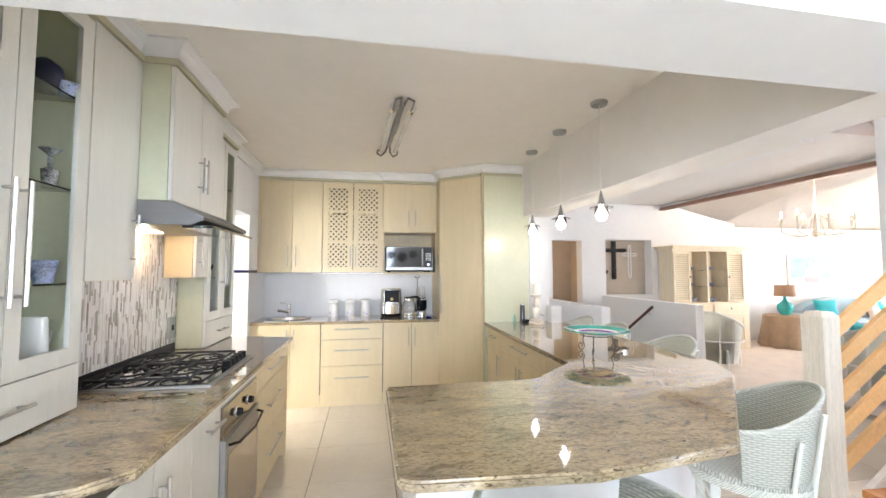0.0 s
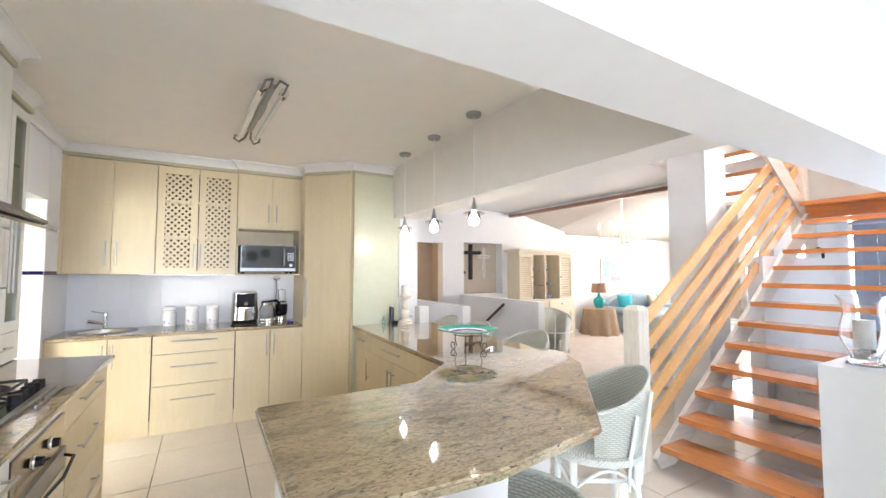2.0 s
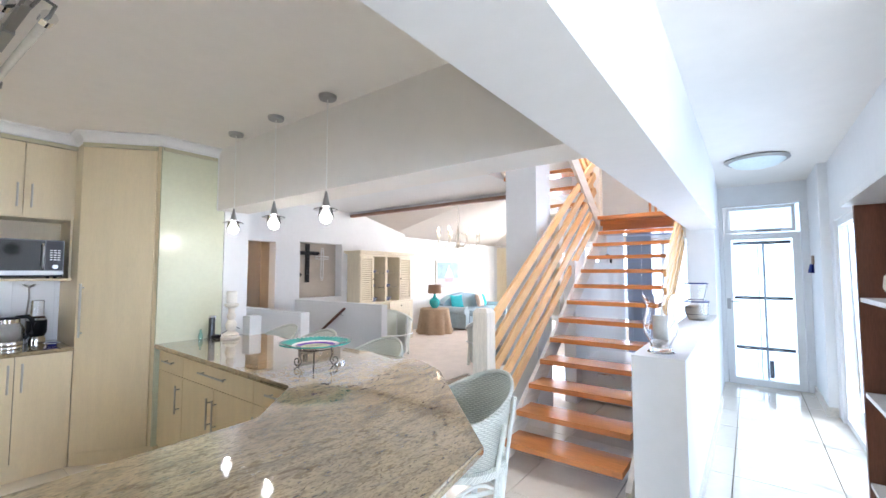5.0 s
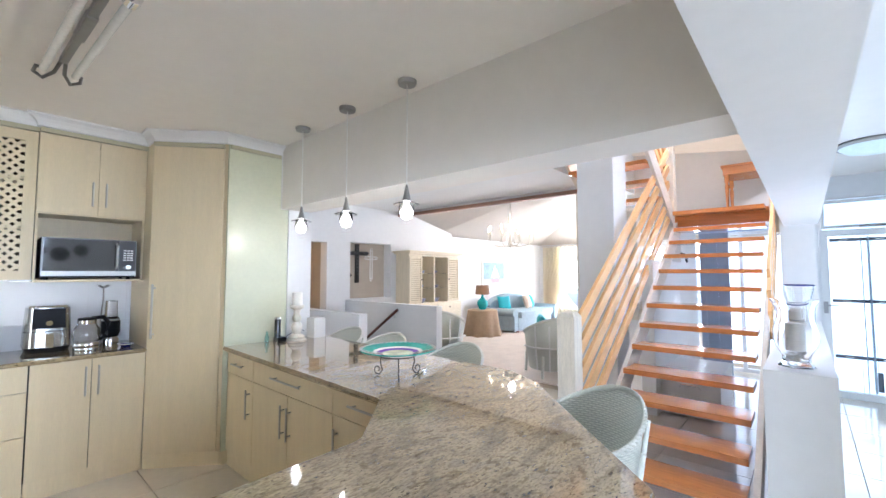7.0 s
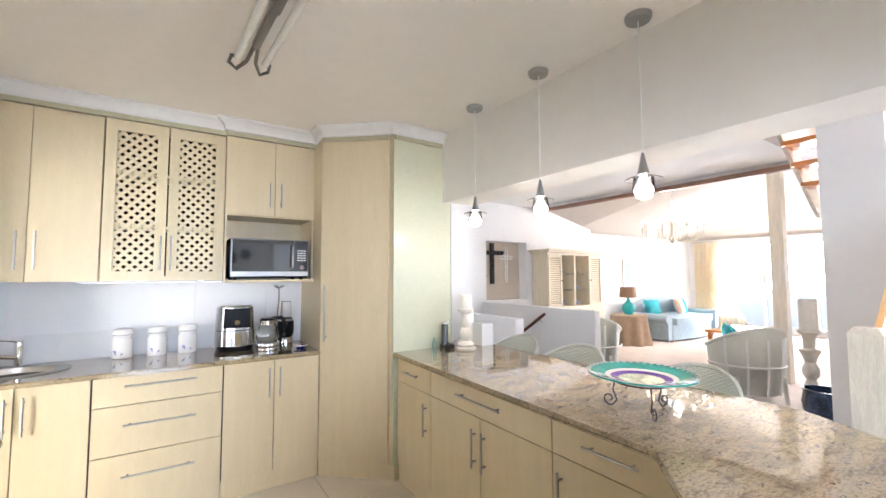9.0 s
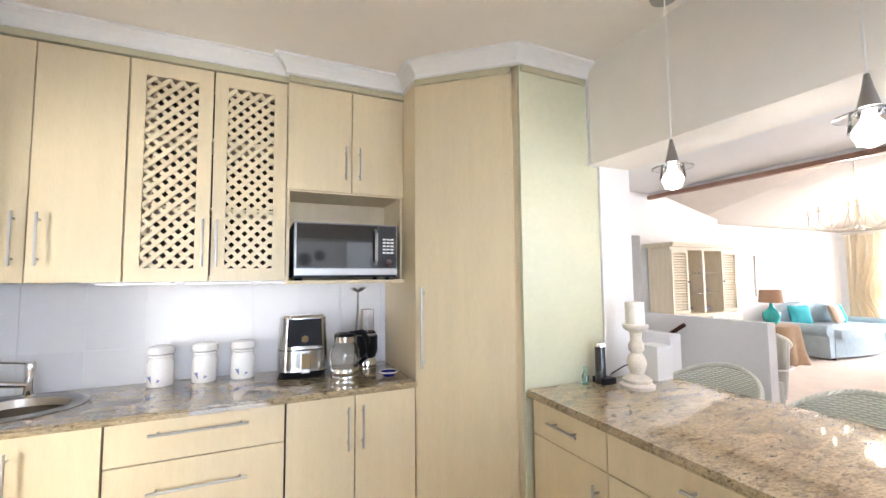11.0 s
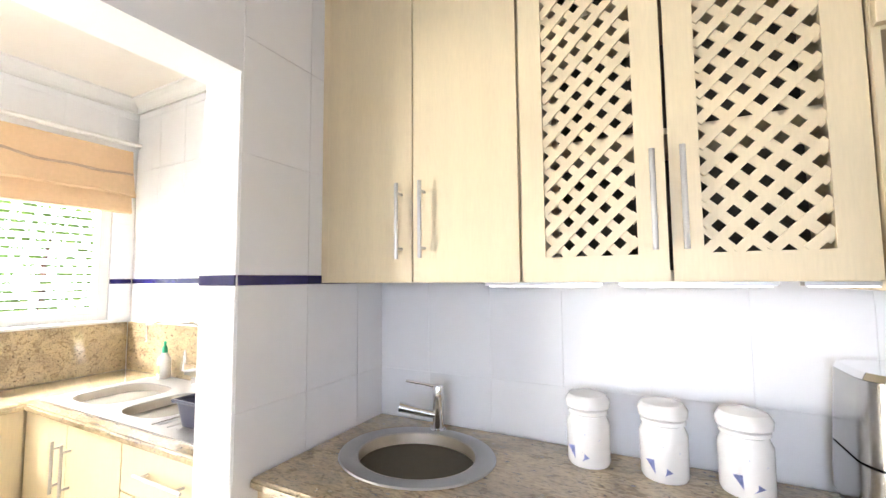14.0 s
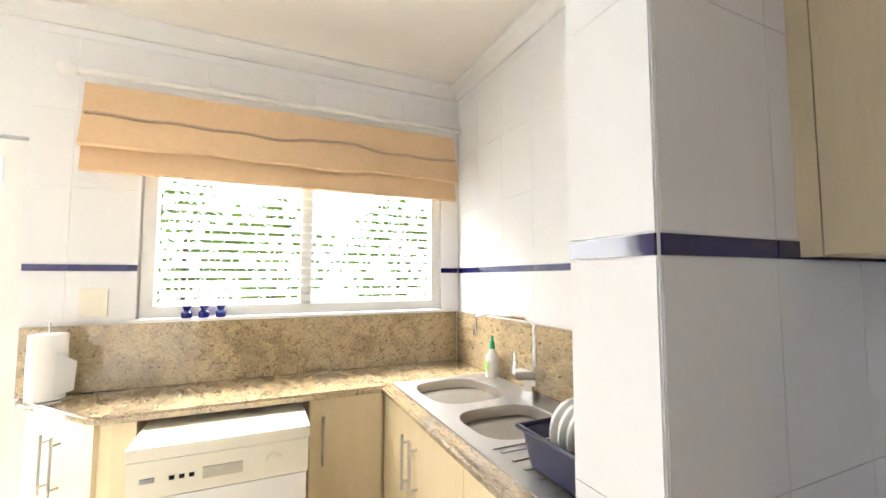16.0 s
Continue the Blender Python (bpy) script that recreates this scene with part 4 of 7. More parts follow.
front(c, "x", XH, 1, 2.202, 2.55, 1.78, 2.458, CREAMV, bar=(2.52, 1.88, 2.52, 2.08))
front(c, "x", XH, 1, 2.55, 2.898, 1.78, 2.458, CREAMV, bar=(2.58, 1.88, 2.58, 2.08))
c = thing("cabinet_top_trim", (XW, 2.4, 2.5), "olive-cream trim strip along the tops of the hob-side cabinets", "trim")
part("top_trim", boxes((XW - 0.02, XW + 0.012, 1.14, 2.20, 2.461, 2.491), (XH - 0.02, XH + 0.012, 2.19, 2.91, 2.461, 2.491), (XW - 0.02, XW + 0.012, 2.91, 3.69, 2.461, 2.491), (XW + 0.012, XH - 0.02, 2.19, 2.205, 2.461, 2.491)), CREAMD, c)
hood = thing("extractor_hood", (-1.1, 2.55, 1.66), "stainless steel extractor hood with a lit lamp over the gas hob", "extractor hood")
bm = B()
extrude_y(bm, [(-1.415, 1.775), (-1.415, 1.66), (-0.86, 1.66), (-0.80, 1.685), (-0.80, 1.70), (-0.94, 1.775)], 2.19, 2.91)
part("canopy", bm, STEELD, hood, bevel=0.004)
part("visor", boxes((-0.90, -0.76, 2.20, 2.90, 1.645, 1.658)), DARKGLASS, hood, "smoked glass pull-out visor", bevel=0.002)
part("lamp", boxes((-1.30, -1.18, 2.46, 2.64, 1.652, 1.659)), WBULB, hood, "lit warm hood lamp")

# ---- stairs ----
st = thing("staircase", (2.83, 1.55, 0), "open timber staircase with orange varnished treads and slanting pine rails", "staircase")
RISE, GO, X0 = 0.167, 0.24, 2.83
me = None
for i in range(12):
    z, x = RISE * (i + 1), X0 + GO * i
    if me is None:
        bm = boxes((X0, X0 + 0.27, 1.09, 1.965, z - 0.042, z))
        tr = part("tread", bm, WOOD, st, bevel=0.012)
        me = tr.data
    else:
        tr = new("tread", me)
        tr.parent = st
        tr.location = (GO * i, 0, RISE * i)
for y in (1.975, 1.045):
    bm = B()
    plank(bm, (X0 + 0.0, y, 0.0), (X0 + GO * 12.2, y, RISE * 12.2), 0.035, 0.20)
    part("stringer", bm, LIMEDX, st, "limewashed stringer", bevel=0.003)
for k in range(5):
    zo = 0.24 + 0.20 * k
    bm = B()
    plank(bm, (2.74, 2.035, zo - 0.0), (5.62, 2.035, zo + 2.88 * 0.675), 0.028, 0.085)
    part("rail", bm, RAILWOOD, st, "golden pine slanting rail", bevel=0.004)
for k in range(4):
    zo = 0.95 + 0.17 * k
    bm = B()
    plank(bm, (4.25, 1.02, zo), (5.75, 1.02, zo + 1.5 * 0.695 - 0.15), 0.026, 0.08)
    part("rail", bm, RAILWOOD, st, "golden pine slanting rail", bevel=0.004)


def newel(x, y, z0, z1, w=0.125):
    bm = B()
    h = w / 2
    box(bm, x - h, x + h, y - h, y + h, z0, z1 - 0.03)
    v = [bm.verts.new((x + a * h, y + b * h, z1 - 0.03)) for a, b in ((-1, -1), (1, -1), (1, 1), (-1, 1))]
    t = [bm.verts.new((x + a * h * 0.7, y + b * h * 0.7, z1)) for a, b in ((-1, -1), (1, -1), (1, 1), (-1, 1))]
    bm.faces.new(t)
    for i in range(4):
        bm.faces.new((v[i], v[(i + 1) % 4], t[(i + 1) % 4], t[i]))
    part("newel_post", bm, LIMED, st, "square limewashed newel post with a chamfered top", bevel=0.004)


newel(2.69, 2.04, -0.01, 1.19)
newel(4.33, 2.12 - 0.02, 1.0, 2.12)
newel(5.72, 2.05, 1.9, 3.10)
newel(5.66, 1.02, 1.9, 3.05, 0.08)
# landing
part("landing_fascia", boxes((5.66, 5.69, 1.0, 2.0, 2.03, 2.20)), WOOD, st, "orange varnished landing edge", bevel=0.006)
part("landing", boxes((5.69, 7.45, 0.98, 2.98, 2.13, 2.20)), WALL, st, "white landing slab")
bm = boxes((5.45, 5.72, 1.09, 1.965, RISE * 12.0 + 0.155, RISE * 12 + 0.20))
part("tread", bm, WOOD, st, bevel=0.01)
# second flight, turning back above the hall
for i in range(9):
    x, z = 5.42 - GO * i, 2.20 + RISE * (i + 1)
    tr = new("tread", me)
    tr.parent = st
    tr.location = (x - X0 - 0.27, 0.955, z - RISE)
for y in (2.925, 2.02):
    bm = B()
    plank(bm, (5.72, y, 2.12), (5.72 - GO * 10, y, 2.12 + RISE * 10), 0.035, 0.19)
    part("stringer", bm, LIMEDX, st, "limewashed stringer", bevel=0.003)
for k in range(4):
    zo = 2.55 + 0.20 * k
    bm = B()
    plank(bm, (5.72, 2.075, zo), (3.5, 2.075, zo + 2.22 * 0.695), 0.028, 0.085)
    part("rail", bm, RAILWOOD, st, "golden pine slanting rail", bevel=0.004)
ps = thing("wooden_post", (6.68, 3.6, 0), "limewashed square post standing in the living room", "post")
bm = boxes((6.60, 6.75, 3.52, 3.67, 0.008, 3.0))
part("post", bm, LIMED, ps, bevel=0.006)

# console table on the landing
t = thing("console_table", (6.9, 1.35, 2.20), "small orange-varnished console table with turned legs against the landing wall", "table")
part("top", boxes((6.70, 7.30, 0.99, 1.62, 2.92, 2.95), (6.73, 7.27, 1.02, 1.60, 2.82, 2.92)), WOOD, t, bevel=0.006)
for x, y in ((6.76, 1.56), (7.24, 1.56), (6.76, 1.06), (7.24, 1.06)):
    bm = B()
    lathe(bm, x, y, [(0.0, 2.20), (0.015, 2.20), (0.022, 2.25), (0.014, 2.30), (0.020, 2.5), (0.026, 2.66), (0.016, 2.70), (0.028, 2.72), (0.028, 2.82), (0, 2.82)], 12)
    part("leg", bm, WOOD, t, "turned table leg", smooth=True)

# ---- living room, large things ----
def tilt(name, at, label, cat, group=""):
    return thing(name, at, label, cat, group)


HUTCH = material("cream_limed_hutch_wood", (0.74, 0.65, 0.48), 0.55, vary=0.10, scale=5, stretch=(6, 6, 0.7), bump=0.15, bump_scale=50)
h = thing("display_hutch", (6.35, 6.75, 0), "tall limewashed display hutch with louvred side doors and open glass shelves", "cupboard")
AN = radians(0)
part("base", boxes((5.42, 6.98, 6.50, 6.93, 0.0, 0.86)), HUTCH, h, bevel=0.006)
KNOB = material("dark_bronze_knob", (0.10, 0.07, 0.05), 0.4, 0.6)
for x0, x1, xk in ((5.48, 6.18, 6.12), (6.22, 6.92, 6.28)):
    bm = boxes((x0 + 0.08, x1 - 0.08, 6.490, 6.499, 0.18, 0.58))
    rim(bm, "y", 6.489, x0, x1, 0.1, 0.66, 0.08, 0.02)
    d = part("base_door", bm, HUTCH, h, "panelled hutch door", bevel=0.003)
    bm = B()
    tube(bm, [(xk, 6.48, 0.42), (xk, 6.462, 0.42)], [0.010, 0.016], 10)
    part("knob", bm, KNOB, d, smooth=True)
    d = part("drawer", boxes((x0, x1, 6.48, 6.499, 0.69, 0.82)), HUTCH, h, bevel=0.004)
    bm = B()
    tube(bm, [((x0 + x1) / 2, 6.48, 0.755), ((x0 + x1) / 2, 6.462, 0.755)], [0.010, 0.016], 10)
    part("knob", bm, KNOB, d, smooth=True)
for nm, bb in (("side_case", (5.45, 5.80, 6.56, 6.93, 0.861, 1.80)), ("side_case", (6.58, 6.95, 6.56, 6.93, 0.861, 1.80)), ("back_panel", (5.801, 6.579, 6.90, 6.93, 0.861, 1.8)),
               ("centre_post", (6.165, 6.205, 6.56, 6.899, 0.861, 1.8)), ("top_case", (5.45, 6.95, 6.56, 6.93, 1.801, 1.839))):
    part(nm, boxes(bb), HUTCH, h)
for x0, x1, xk in ((5.485, 5.765, 5.78), (6.615, 6.915, 6.60)):
    bm = B()
    rim(bm, "y", 6.545, x0 - 0.035, x1 + 0.035, 0.88, 1.79, 0.035, 0.022)
    d = part("louvred_door", bm, HUTCH, h, "slim louvred hutch door")
    for k in range(22):
        z = 0.93 + k * 0.0385
        bm = B()
        plank(bm, (x0, 6.547, z), (x1, 6.547, z), 0.006, 0.034, (0, 0.5, 1))
        part("slat", bm, HUTCH, d)
    bm = B()
    tube(bm, [(xk, 6.533, 1.33), (xk, 6.515, 1.33)], [0.010, 0.017], 10)
    part("knob", bm, KNOB, d, smooth=True)
for z in (1.15, 1.45):
    part("shelf", boxes((5.80, 6.165, 6.58, 6.90, z, z + 0.01)), GLASS, h, "glass shelf")
    part("shelf", boxes((6.205, 6.58, 6.58, 6.90, z, z + 0.01)), GLASS, h, "glass shelf")
part("cornice", boxes((5.40, 7.0, 6.48, 6.94, 1.84, 1.87), (5.36, 7.04, 6.44, 6.945, 1.87, 1.90)), HUTCH, h, "moulded cornice", bevel=0.006)

t = thing("side_table", (7.85, 6.55, 0), "round side table under a floor-length brown burlap cloth", "table")
bm = B()
n = 72
rings = []
for z, r0, wv in ((0.60, 0.0, 0), (0.605, 0.33, 0.0), (0.59, 0.35, 0.0), (0.45, 0.365, 0.012), (0.2, 0.39, 0.03), (0.01, 0.42, 0.045)):
    rings.append([bm.verts.new((7.85 + (r0 + wv * math.cos(9 * 2 * math.pi * i / n)) * math.cos(2 * math.pi * i / n), 6.55 + (r0 + wv * math.cos(9 * 2 * math.pi * i / n)) * math.sin(2 * math.pi * i / n), z)) for i in range(n)])
for a, b in zip(rings[1:], rings[2:]):
    for i in range(n):
        bm.faces.new((a[i], a[(i + 1) % n], b[(i + 1) % n], b[i]))
bm.faces.new(rings[1])
for v in rings[0]:
    bm.verts.remove(v)
part("cloth", bm, BURLAP, t, "brown burlap cloth", smooth=True)
l = thing("table_lamp", (7.85, 6.55, 0.605), "turquoise glazed table lamp with a brown drum shade", "lamp")
bm = B()
lathe(bm, 7.85, 6.55, [(0, 0.606), (0.07, 0.606), (0.09, 0.64), (0.13, 0.72), (0.12, 0.80), (0.05, 0.86), (0.03, 0.90), (0.02, 0.98), (0, 0.98)], 24)
part("base", bm, TEALG, l, smooth=True)
bm = B()
lathe(bm, 7.85, 6.55, [(0.17, 0.96), (0.155, 1.17), (0.15, 1.17), (0.165, 0.96), (0.17, 0.96)], 28)
part("shade", bm, SHADE, l, smooth=True)

s = thing("sofa", (9.6, 6.4, 0), "grey-blue striped two-seat sofa with rolled arms and arched back", "sofa")
bm = B()
prism(bm, [(8.72, 6.95), (8.72, 6.10), (9.2, 6.0), (9.75, 5.97), (10.3, 6.05), (10.62, 6.20), (10.62, 6.95)], 0.05, 0.36)
part("base", bm, SOFA, s, bevel=0.03, smooth=True)
for x0, x1 in ((8.76, 9.66), (9.67, 10.56)):
    bm = B()
    prism(bm, [(x0, 6.85), (x0, 6.03 if x0 < 9 else 5.98), ((x0 + x1) / 2, 5.96 if x0 < 9 else 6.0), (x1, 5.98 if x0 < 9 else 6.12), (x1, 6.85)], 0.361, 0.50)
    part("seat_cushion", bm, SOFA, s, bevel=0.04, smooth=True)
bm = B()
extrude_y(bm, [(8.60, 0.30)] + [(8.60 + 2.14 * k / 20, 0.64 + 0.26 * math.sin(math.pi * k / 20) ** 0.7) for k in range(21)] + [(10.74, 0.30)], 6.86, 7.08)
part("backrest", bm, SOFA, s, bevel=0.05, smooth=True)
for x, out in ((8.62, -1), (10.72, 1)):
    bm = B()
    extrude_y(bm, [(x - 0.07, 0.05), (x + 0.07, 0.05), (x + 0.08, 0.40)] + [(x + out * 0.03 + 0.12 * math.cos(radians(a)), 0.49 + 0.10 * math.sin(radians(a))) for a in range(-30, 211, 20)] + [(x - 0.08, 0.40)], 6.10, 7.0)
    part("armrest", bm, SOFA, s, "rolled armrest", bevel=0.015, smooth=True)
for x in (8.75, 10.55):
    for y in (6.15, 6.9):
        part("foot", boxes((x - 0.03, x + 0.03, y - 0.03, y + 0.03, 0.008, 0.05)), BROWNWOOD, s)


def pillow(x, y, z, mat, label, rz=0.0, tilt_=18, size=0.42):
    o = thing("pillow", (x, y, z), label, "pillow", "sofa pillows")
    bm = B()
    n = 12
    grid = [[[None] * (n + 1) for _ in range(n + 1)] for _ in range(2)]
    for s_ in range(2):
        for i in range(n + 1):
            for j in range(n + 1):
                u, v = 2 * i / n - 1, 2 * j / n - 1
                edge = (1 - u ** 4) * (1 - v ** 4)
                if s_ == 1 and edge < 1e-6:
                    grid[1][i][j] = grid[0][i][j]
                    continue
                pinch = 1 - 0.10 * (1 - abs(u * v))
                grid[s_][i][j] = bm.verts.new((x + u * size / 2 * pinch, y + (1 if s_ else -1) * 0.075 * edge ** 0.5, z + size / 2 + v * size / 2 * pinch))
        for i in range(n):
            for j in range(n):
                f = [grid[s_][i][j], grid[s_][i + 1][j], grid[s_][i + 1][j + 1], grid[s_][i][j + 1]]
                bm.faces.new(f if s_ == 0 else f[::-1])
    part("cover", bm, mat, o, smooth=True)
    o.rotation_euler = (radians(-tilt_), 0, radians(rz))


pillow(8.95, 6.62, 0.50, TEAL, "turquoise square pillow on the sofa", -25, size=0.38)
pillow(9.18, 6.74, 0.50, TAUPE, "small taupe pillow behind the turquoise one", -10, size=0.30)
pillow(9.98, 6.52, 0.50, material("pale_tan_fabric", (0.58, 0.44, 0.33), 0.9, vary=0.08), "pale tan pillow leaning on the sofa", 10, size=0.38)
pillow(10.35, 6.62, 0.50, TEAL, "turquoise pillow against the sofa arm", 30, size=0.38)

p = thing("painting", (9.62, 7.31, 1.0), "framed seascape painting of a white boat on turquoise water", "painting")
bm = B()
rim(bm, "y", 7.305, 8.86, 9.98, 1.0, 1.80, 0.05, 0.03)
part("frame", bm, LIMED, p, "pale wooden frame")
SEA = material("painted_sky_blue", (0.24, 0.33, 0.42), 0.6, vary=0.3, scale=5)
SAND = material("painted_sand", (0.40, 0.36, 0.33), 0.6, vary=0.1, scale=4)
part("canvas", boxes((8.91, 9.93, 7.300, 7.31, 1.30, 1.75)), SEA, p, "blue painted sky and sea")
part("canvas", boxes((8.91, 9.93, 7.300, 7.31, 1.05, 1.30)), SAND, p, "pale painted sand")
bm = B()
extrude_y(bm, [(9.33, 1.20), (9.63, 1.20), (9.71, 1.30), (9.27, 1.30)], 7.294, 7.299)
part("painted_hull", bm, material("painted_faded_red", (0.42, 0.24, 0.22), 0.6), p, "faded red painted hull")
bm = B()
extrude_y(bm, [(9.28, 1.33), (9.50, 1.33), (9.48, 1.68)], 7.294, 7.299)
extrude_y(bm, [(9.53, 1.33), (9.69, 1.33), (9.53, 1.60)], 7.294, 7.299)
part("painted_sails", bm, WHITE, p, "white painted sails")

# curtain
def curtain(y0, y1, name, label):
    o = thing(name, (12.0, (y0 + y1) / 2, 0.02), label, "curtain", "living room curtains")
    bm = B()
    n, rows = 60, 14
    g = []
    for j in range(rows + 1):
        f = j / rows
        z = 2.28 - 2.24 * f
        squeeze = 1 - 0.45 * math.exp(-((f - 0.55) / 0.25) ** 2)
        r = []
        for i in range(n + 1):
            u = i / n
            y = y1 - (y1 - y0) * u * squeeze
            r.append(bm.verts.new((12.0 + 0.05 * math.sin(u * 2 * math.pi * 9), y, z)))
        g.append(r)
    for a, b in zip(g, g[1:]):
        for i in range(n):
            bm.faces.new((a[i], a[i + 1], b[i + 1], b[i]))
    part("drape", bm, CURTAIN, o, smooth=True)


curtain(5.9, 7.15, "curtain", "long cream sheer curtain tied back at the living room window")
o = thing("curtain_rod", (12.0, 4.8, 2.3), "thin pale curtain rod over the living room window", "curtain rod")
bm = B()
tube(bm, [(12.0, 2.4, 2.31), (12.0, 7.2, 2.31)], 0.015, 10)
part("rod", bm, LIMEDX, o, smooth=True)

# ---- scullery large things ----
slab("scullery_worktop_window", [(-3.095, 3.14), (-3.06, 3.15), (-2.70, 3.48), (-2.672, 3.53), (-2.672, 5.135), (-3.095, 5.135)], 0.87, 0.90, "polished cream granite worktop under the scullery window", (-2.8, 4.2, 0.87))
slab("scullery_worktop_sink", [(-2.669, 4.54), (-1.362, 4.54), (-1.362, 5.135), (-2.669, 5.135)], 0.87, 0.90, "polished cream granite worktop holding the double sink", (-1.9, 4.8, 0.87))
part("upstand", boxes((-3.098, -3.078, 3.14, 5.115, 0.902, 1.185)), GRANITEY, thing("granite_upstand", (-3.09, 4.1, 0.9), "tall granite splashback under the scullery window", "splashback"))
part("upstand", boxes((-3.076, -1.362, 5.118, 5.138, 0.902, 1.185)), GRANITE, thing("granite_upstand", (-2.2, 5.12, 0.9), "tall granite splashback behind the double sink", "splashback"))
dw = thing("dishwasher", (-2.46, 3.93, 0), "ivory and white freestanding dishwasher under the granite worktop", "dishwasher")
part("body", boxes((-3.02, -2.50, 3.665, 4.205, 0.0, 0.70)), APPL, dw)
part("lid", boxes((-3.02, -2.455, 3.655, 4.21, 0.805, 0.845)), APPL, dw, bevel=0.01)
part("door", boxes((-2.498, -2.465, 3.665, 4.20, 0.08, 0.68)), material("white_appliance_enamel", (0.80, 0.79, 0.76), 0.3, vary=0.01), dw, "white enamel dishwasher door", bevel=0.006)
part("control_panel", boxes((-3.02, -2.46, 3.66, 4.205, 0.685, 0.802)), APPL, dw, bevel=0.008)
bm = B()
tube(bm, [(-2.46, 4.09, 0.745), (-2.442, 4.09, 0.745)], 0.026, 18)
part("dial", bm, APPL, dw, "round dial", smooth=True)
# No recess is cut: the plate's darker ivory carries the grip's shade.
part("grip", boxes((-2.461, -2.456, 3.87, 3.99, 0.722, 0.758)), material("ivory_recess_shade", (0.45, 0.42, 0.33), 0.4), dw, "grip recess drawn as a shade-coloured plate")
for k in range(3):
    part("button", boxes((-2.4605, -2.4565, 3.775 + 0.028 * k, 3.79 + 0.028 * k, 0.735, 0.747)), BLACK, dw)
part("badge", boxes((-2.4605, -2.4565, 3.695, 3.735, 0.735, 0.75)), material("grey_print", (0.35, 0.36, 0.38), 0.5), dw, "small grey printed badge")
c = cabinet("scullery_base_cabinet", (-2.54, 4.4, 0), "cream woodgrain base cabinet beside the dishwasher", group="scullery cabinets")
part("carcass", boxes((-3.08, -2.72, 4.235, 5.12, 0.1, 0.868)), CREAM, c)
front(c, "x", -2.70, 1, 4.235, 4.555, 0.1, 0.868, bar=(4.29, 0.60, 4.29, 0.80))
c = cabinet("scullery_end_cabinet", (-2.7, 3.35, 0), "cream woodgrain end cabinet with a slanted front", group="scullery cabinets")
bm = B()
prism(bm, [(-3.08, 3.19), (-2.725, 3.52), (-2.70, 3.56), (-2.70, 3.63), (-3.08, 3.63)], 0.0, 0.868)
part("carcass", bm, CREAM, c)
for a, b in ((0.02, 0.485), (0.49, 0.98)):
    p_, q_ = Vector((-3.08, 3.19, 0)).lerp((-2.725, 3.52, 0), a), Vector((-3.08, 3.19, 0)).lerp((-2.725, 3.52, 0), b)
    n_ = Vector((0.681, -0.732, 0))
    bm = B()
    prism(bm, [tuple((p_ + n_ * 0.018).xy), tuple((q_ + n_ * 0.018).xy), tuple((q_ + n_ * 0.001).xy), tuple((p_ + n_ * 0.001).xy)], 0.10, 0.866)
    d = part("door", bm, CREAM, c, bevel=0.002)
    e_ = (q_.lerp(p_, 0.15) if a < 0.1 else p_.lerp(q_, 0.15)) + n_ * 0.018
    handle(d, (e_.x, e_.y, 0.58), (e_.x, e_.y, 0.80), tuple(n_))
c = cabinet("sink_base_cabinet", (-2.0, 4.56, 0), "cream woodgrain double cabinet under the kitchen sink", group="scullery cabinets")
part("carcass", boxes((-2.698, -1.365, 4.58, 5.12, 0.1, 0.868)), GAP, c)
front(c, "y", 4.56, -1, -2.695, -2.31, 0.1, 0.868, bar=(-2.35, 0.6, -2.35, 0.8))
front(c, "y", 4.56, -1, -2.31, -1.90, 0.1, 0.868, bar=(-2.27, 0.6, -2.27, 0.8))
front(c, "y", 4.56, -1, -1.90, -1.365, 0.70, 0.868, name="drawer", bar=(-1.76, 0.79, -1.5, 0.79))
front(c, "y", 4.56, -1, -1.90, -1.365, 0.1, 0.70, bar=(-1.85, 0.45, -1.85, 0.65))

bl = thing("roman_blind", (-3.0, 4.2, 1.83), "tan linen roman blind gathered up over the scullery window", "blind")
bm = B()
prof = [(-3.02, 2.215), (-2.985, 2.212), (-2.975, 2.10), (-2.945, 1.965), (-2.932, 1.942), (-2.94, 1.932), (-2.98, 1.948), (-2.976, 1.88), (-2.968, 1.838), (-2.985, 1.832), (-3.0, 1.86)]
ny = 40
rows = []
for j in range(ny + 1):
    y = 3.33 + (5.06 - 3.33) * j / ny
    s_ = 0.012 * math.sin(y * 7) + 0.008 * math.sin(y * 17)
    rows.append([bm.verts.new((x, y, z + (0.5 * s_ if 1.9 < z < 1.96 else 0))) for x, z in prof])
for a, b in zip(rows, rows[1:]):
    for i in range(len(prof)):
        k = (i + 1) % len(prof)
        bm.faces.new((a[i], a[k], b[k], b[i]))
bm.faces.new(rows[0]), bm.faces.new(rows[-1][::-1])
part("cloth", bm, LINEN, bl, smooth=True)
for zz, am in ((2.075, 0.022),):
    bm = B()
    tube(bm, [(-2.962, 3.34 + 1.71 * k / 40, zz - 0.012 * k / 40 + am * math.sin(k * 0.32) * math.exp(-((k - 24) / 7.0) ** 2) + 0.004 * math.sin(k)) for k in range(41)], 0.007, 6)
    part("cord", bm, TAUPE, bl, "twisted tan cord trim", smooth=True)
bm = B()
tube(bm, [(-2.99, 3.28, 2.26), (-2.99, 5.10, 2.26)], 0.014, 10)
lathe(bm, -2.99, 3.27, [(0, 2.225), (0.03, 2.24), (0.04, 2.26), (0.03, 2.28), (0, 2.295)], 14)
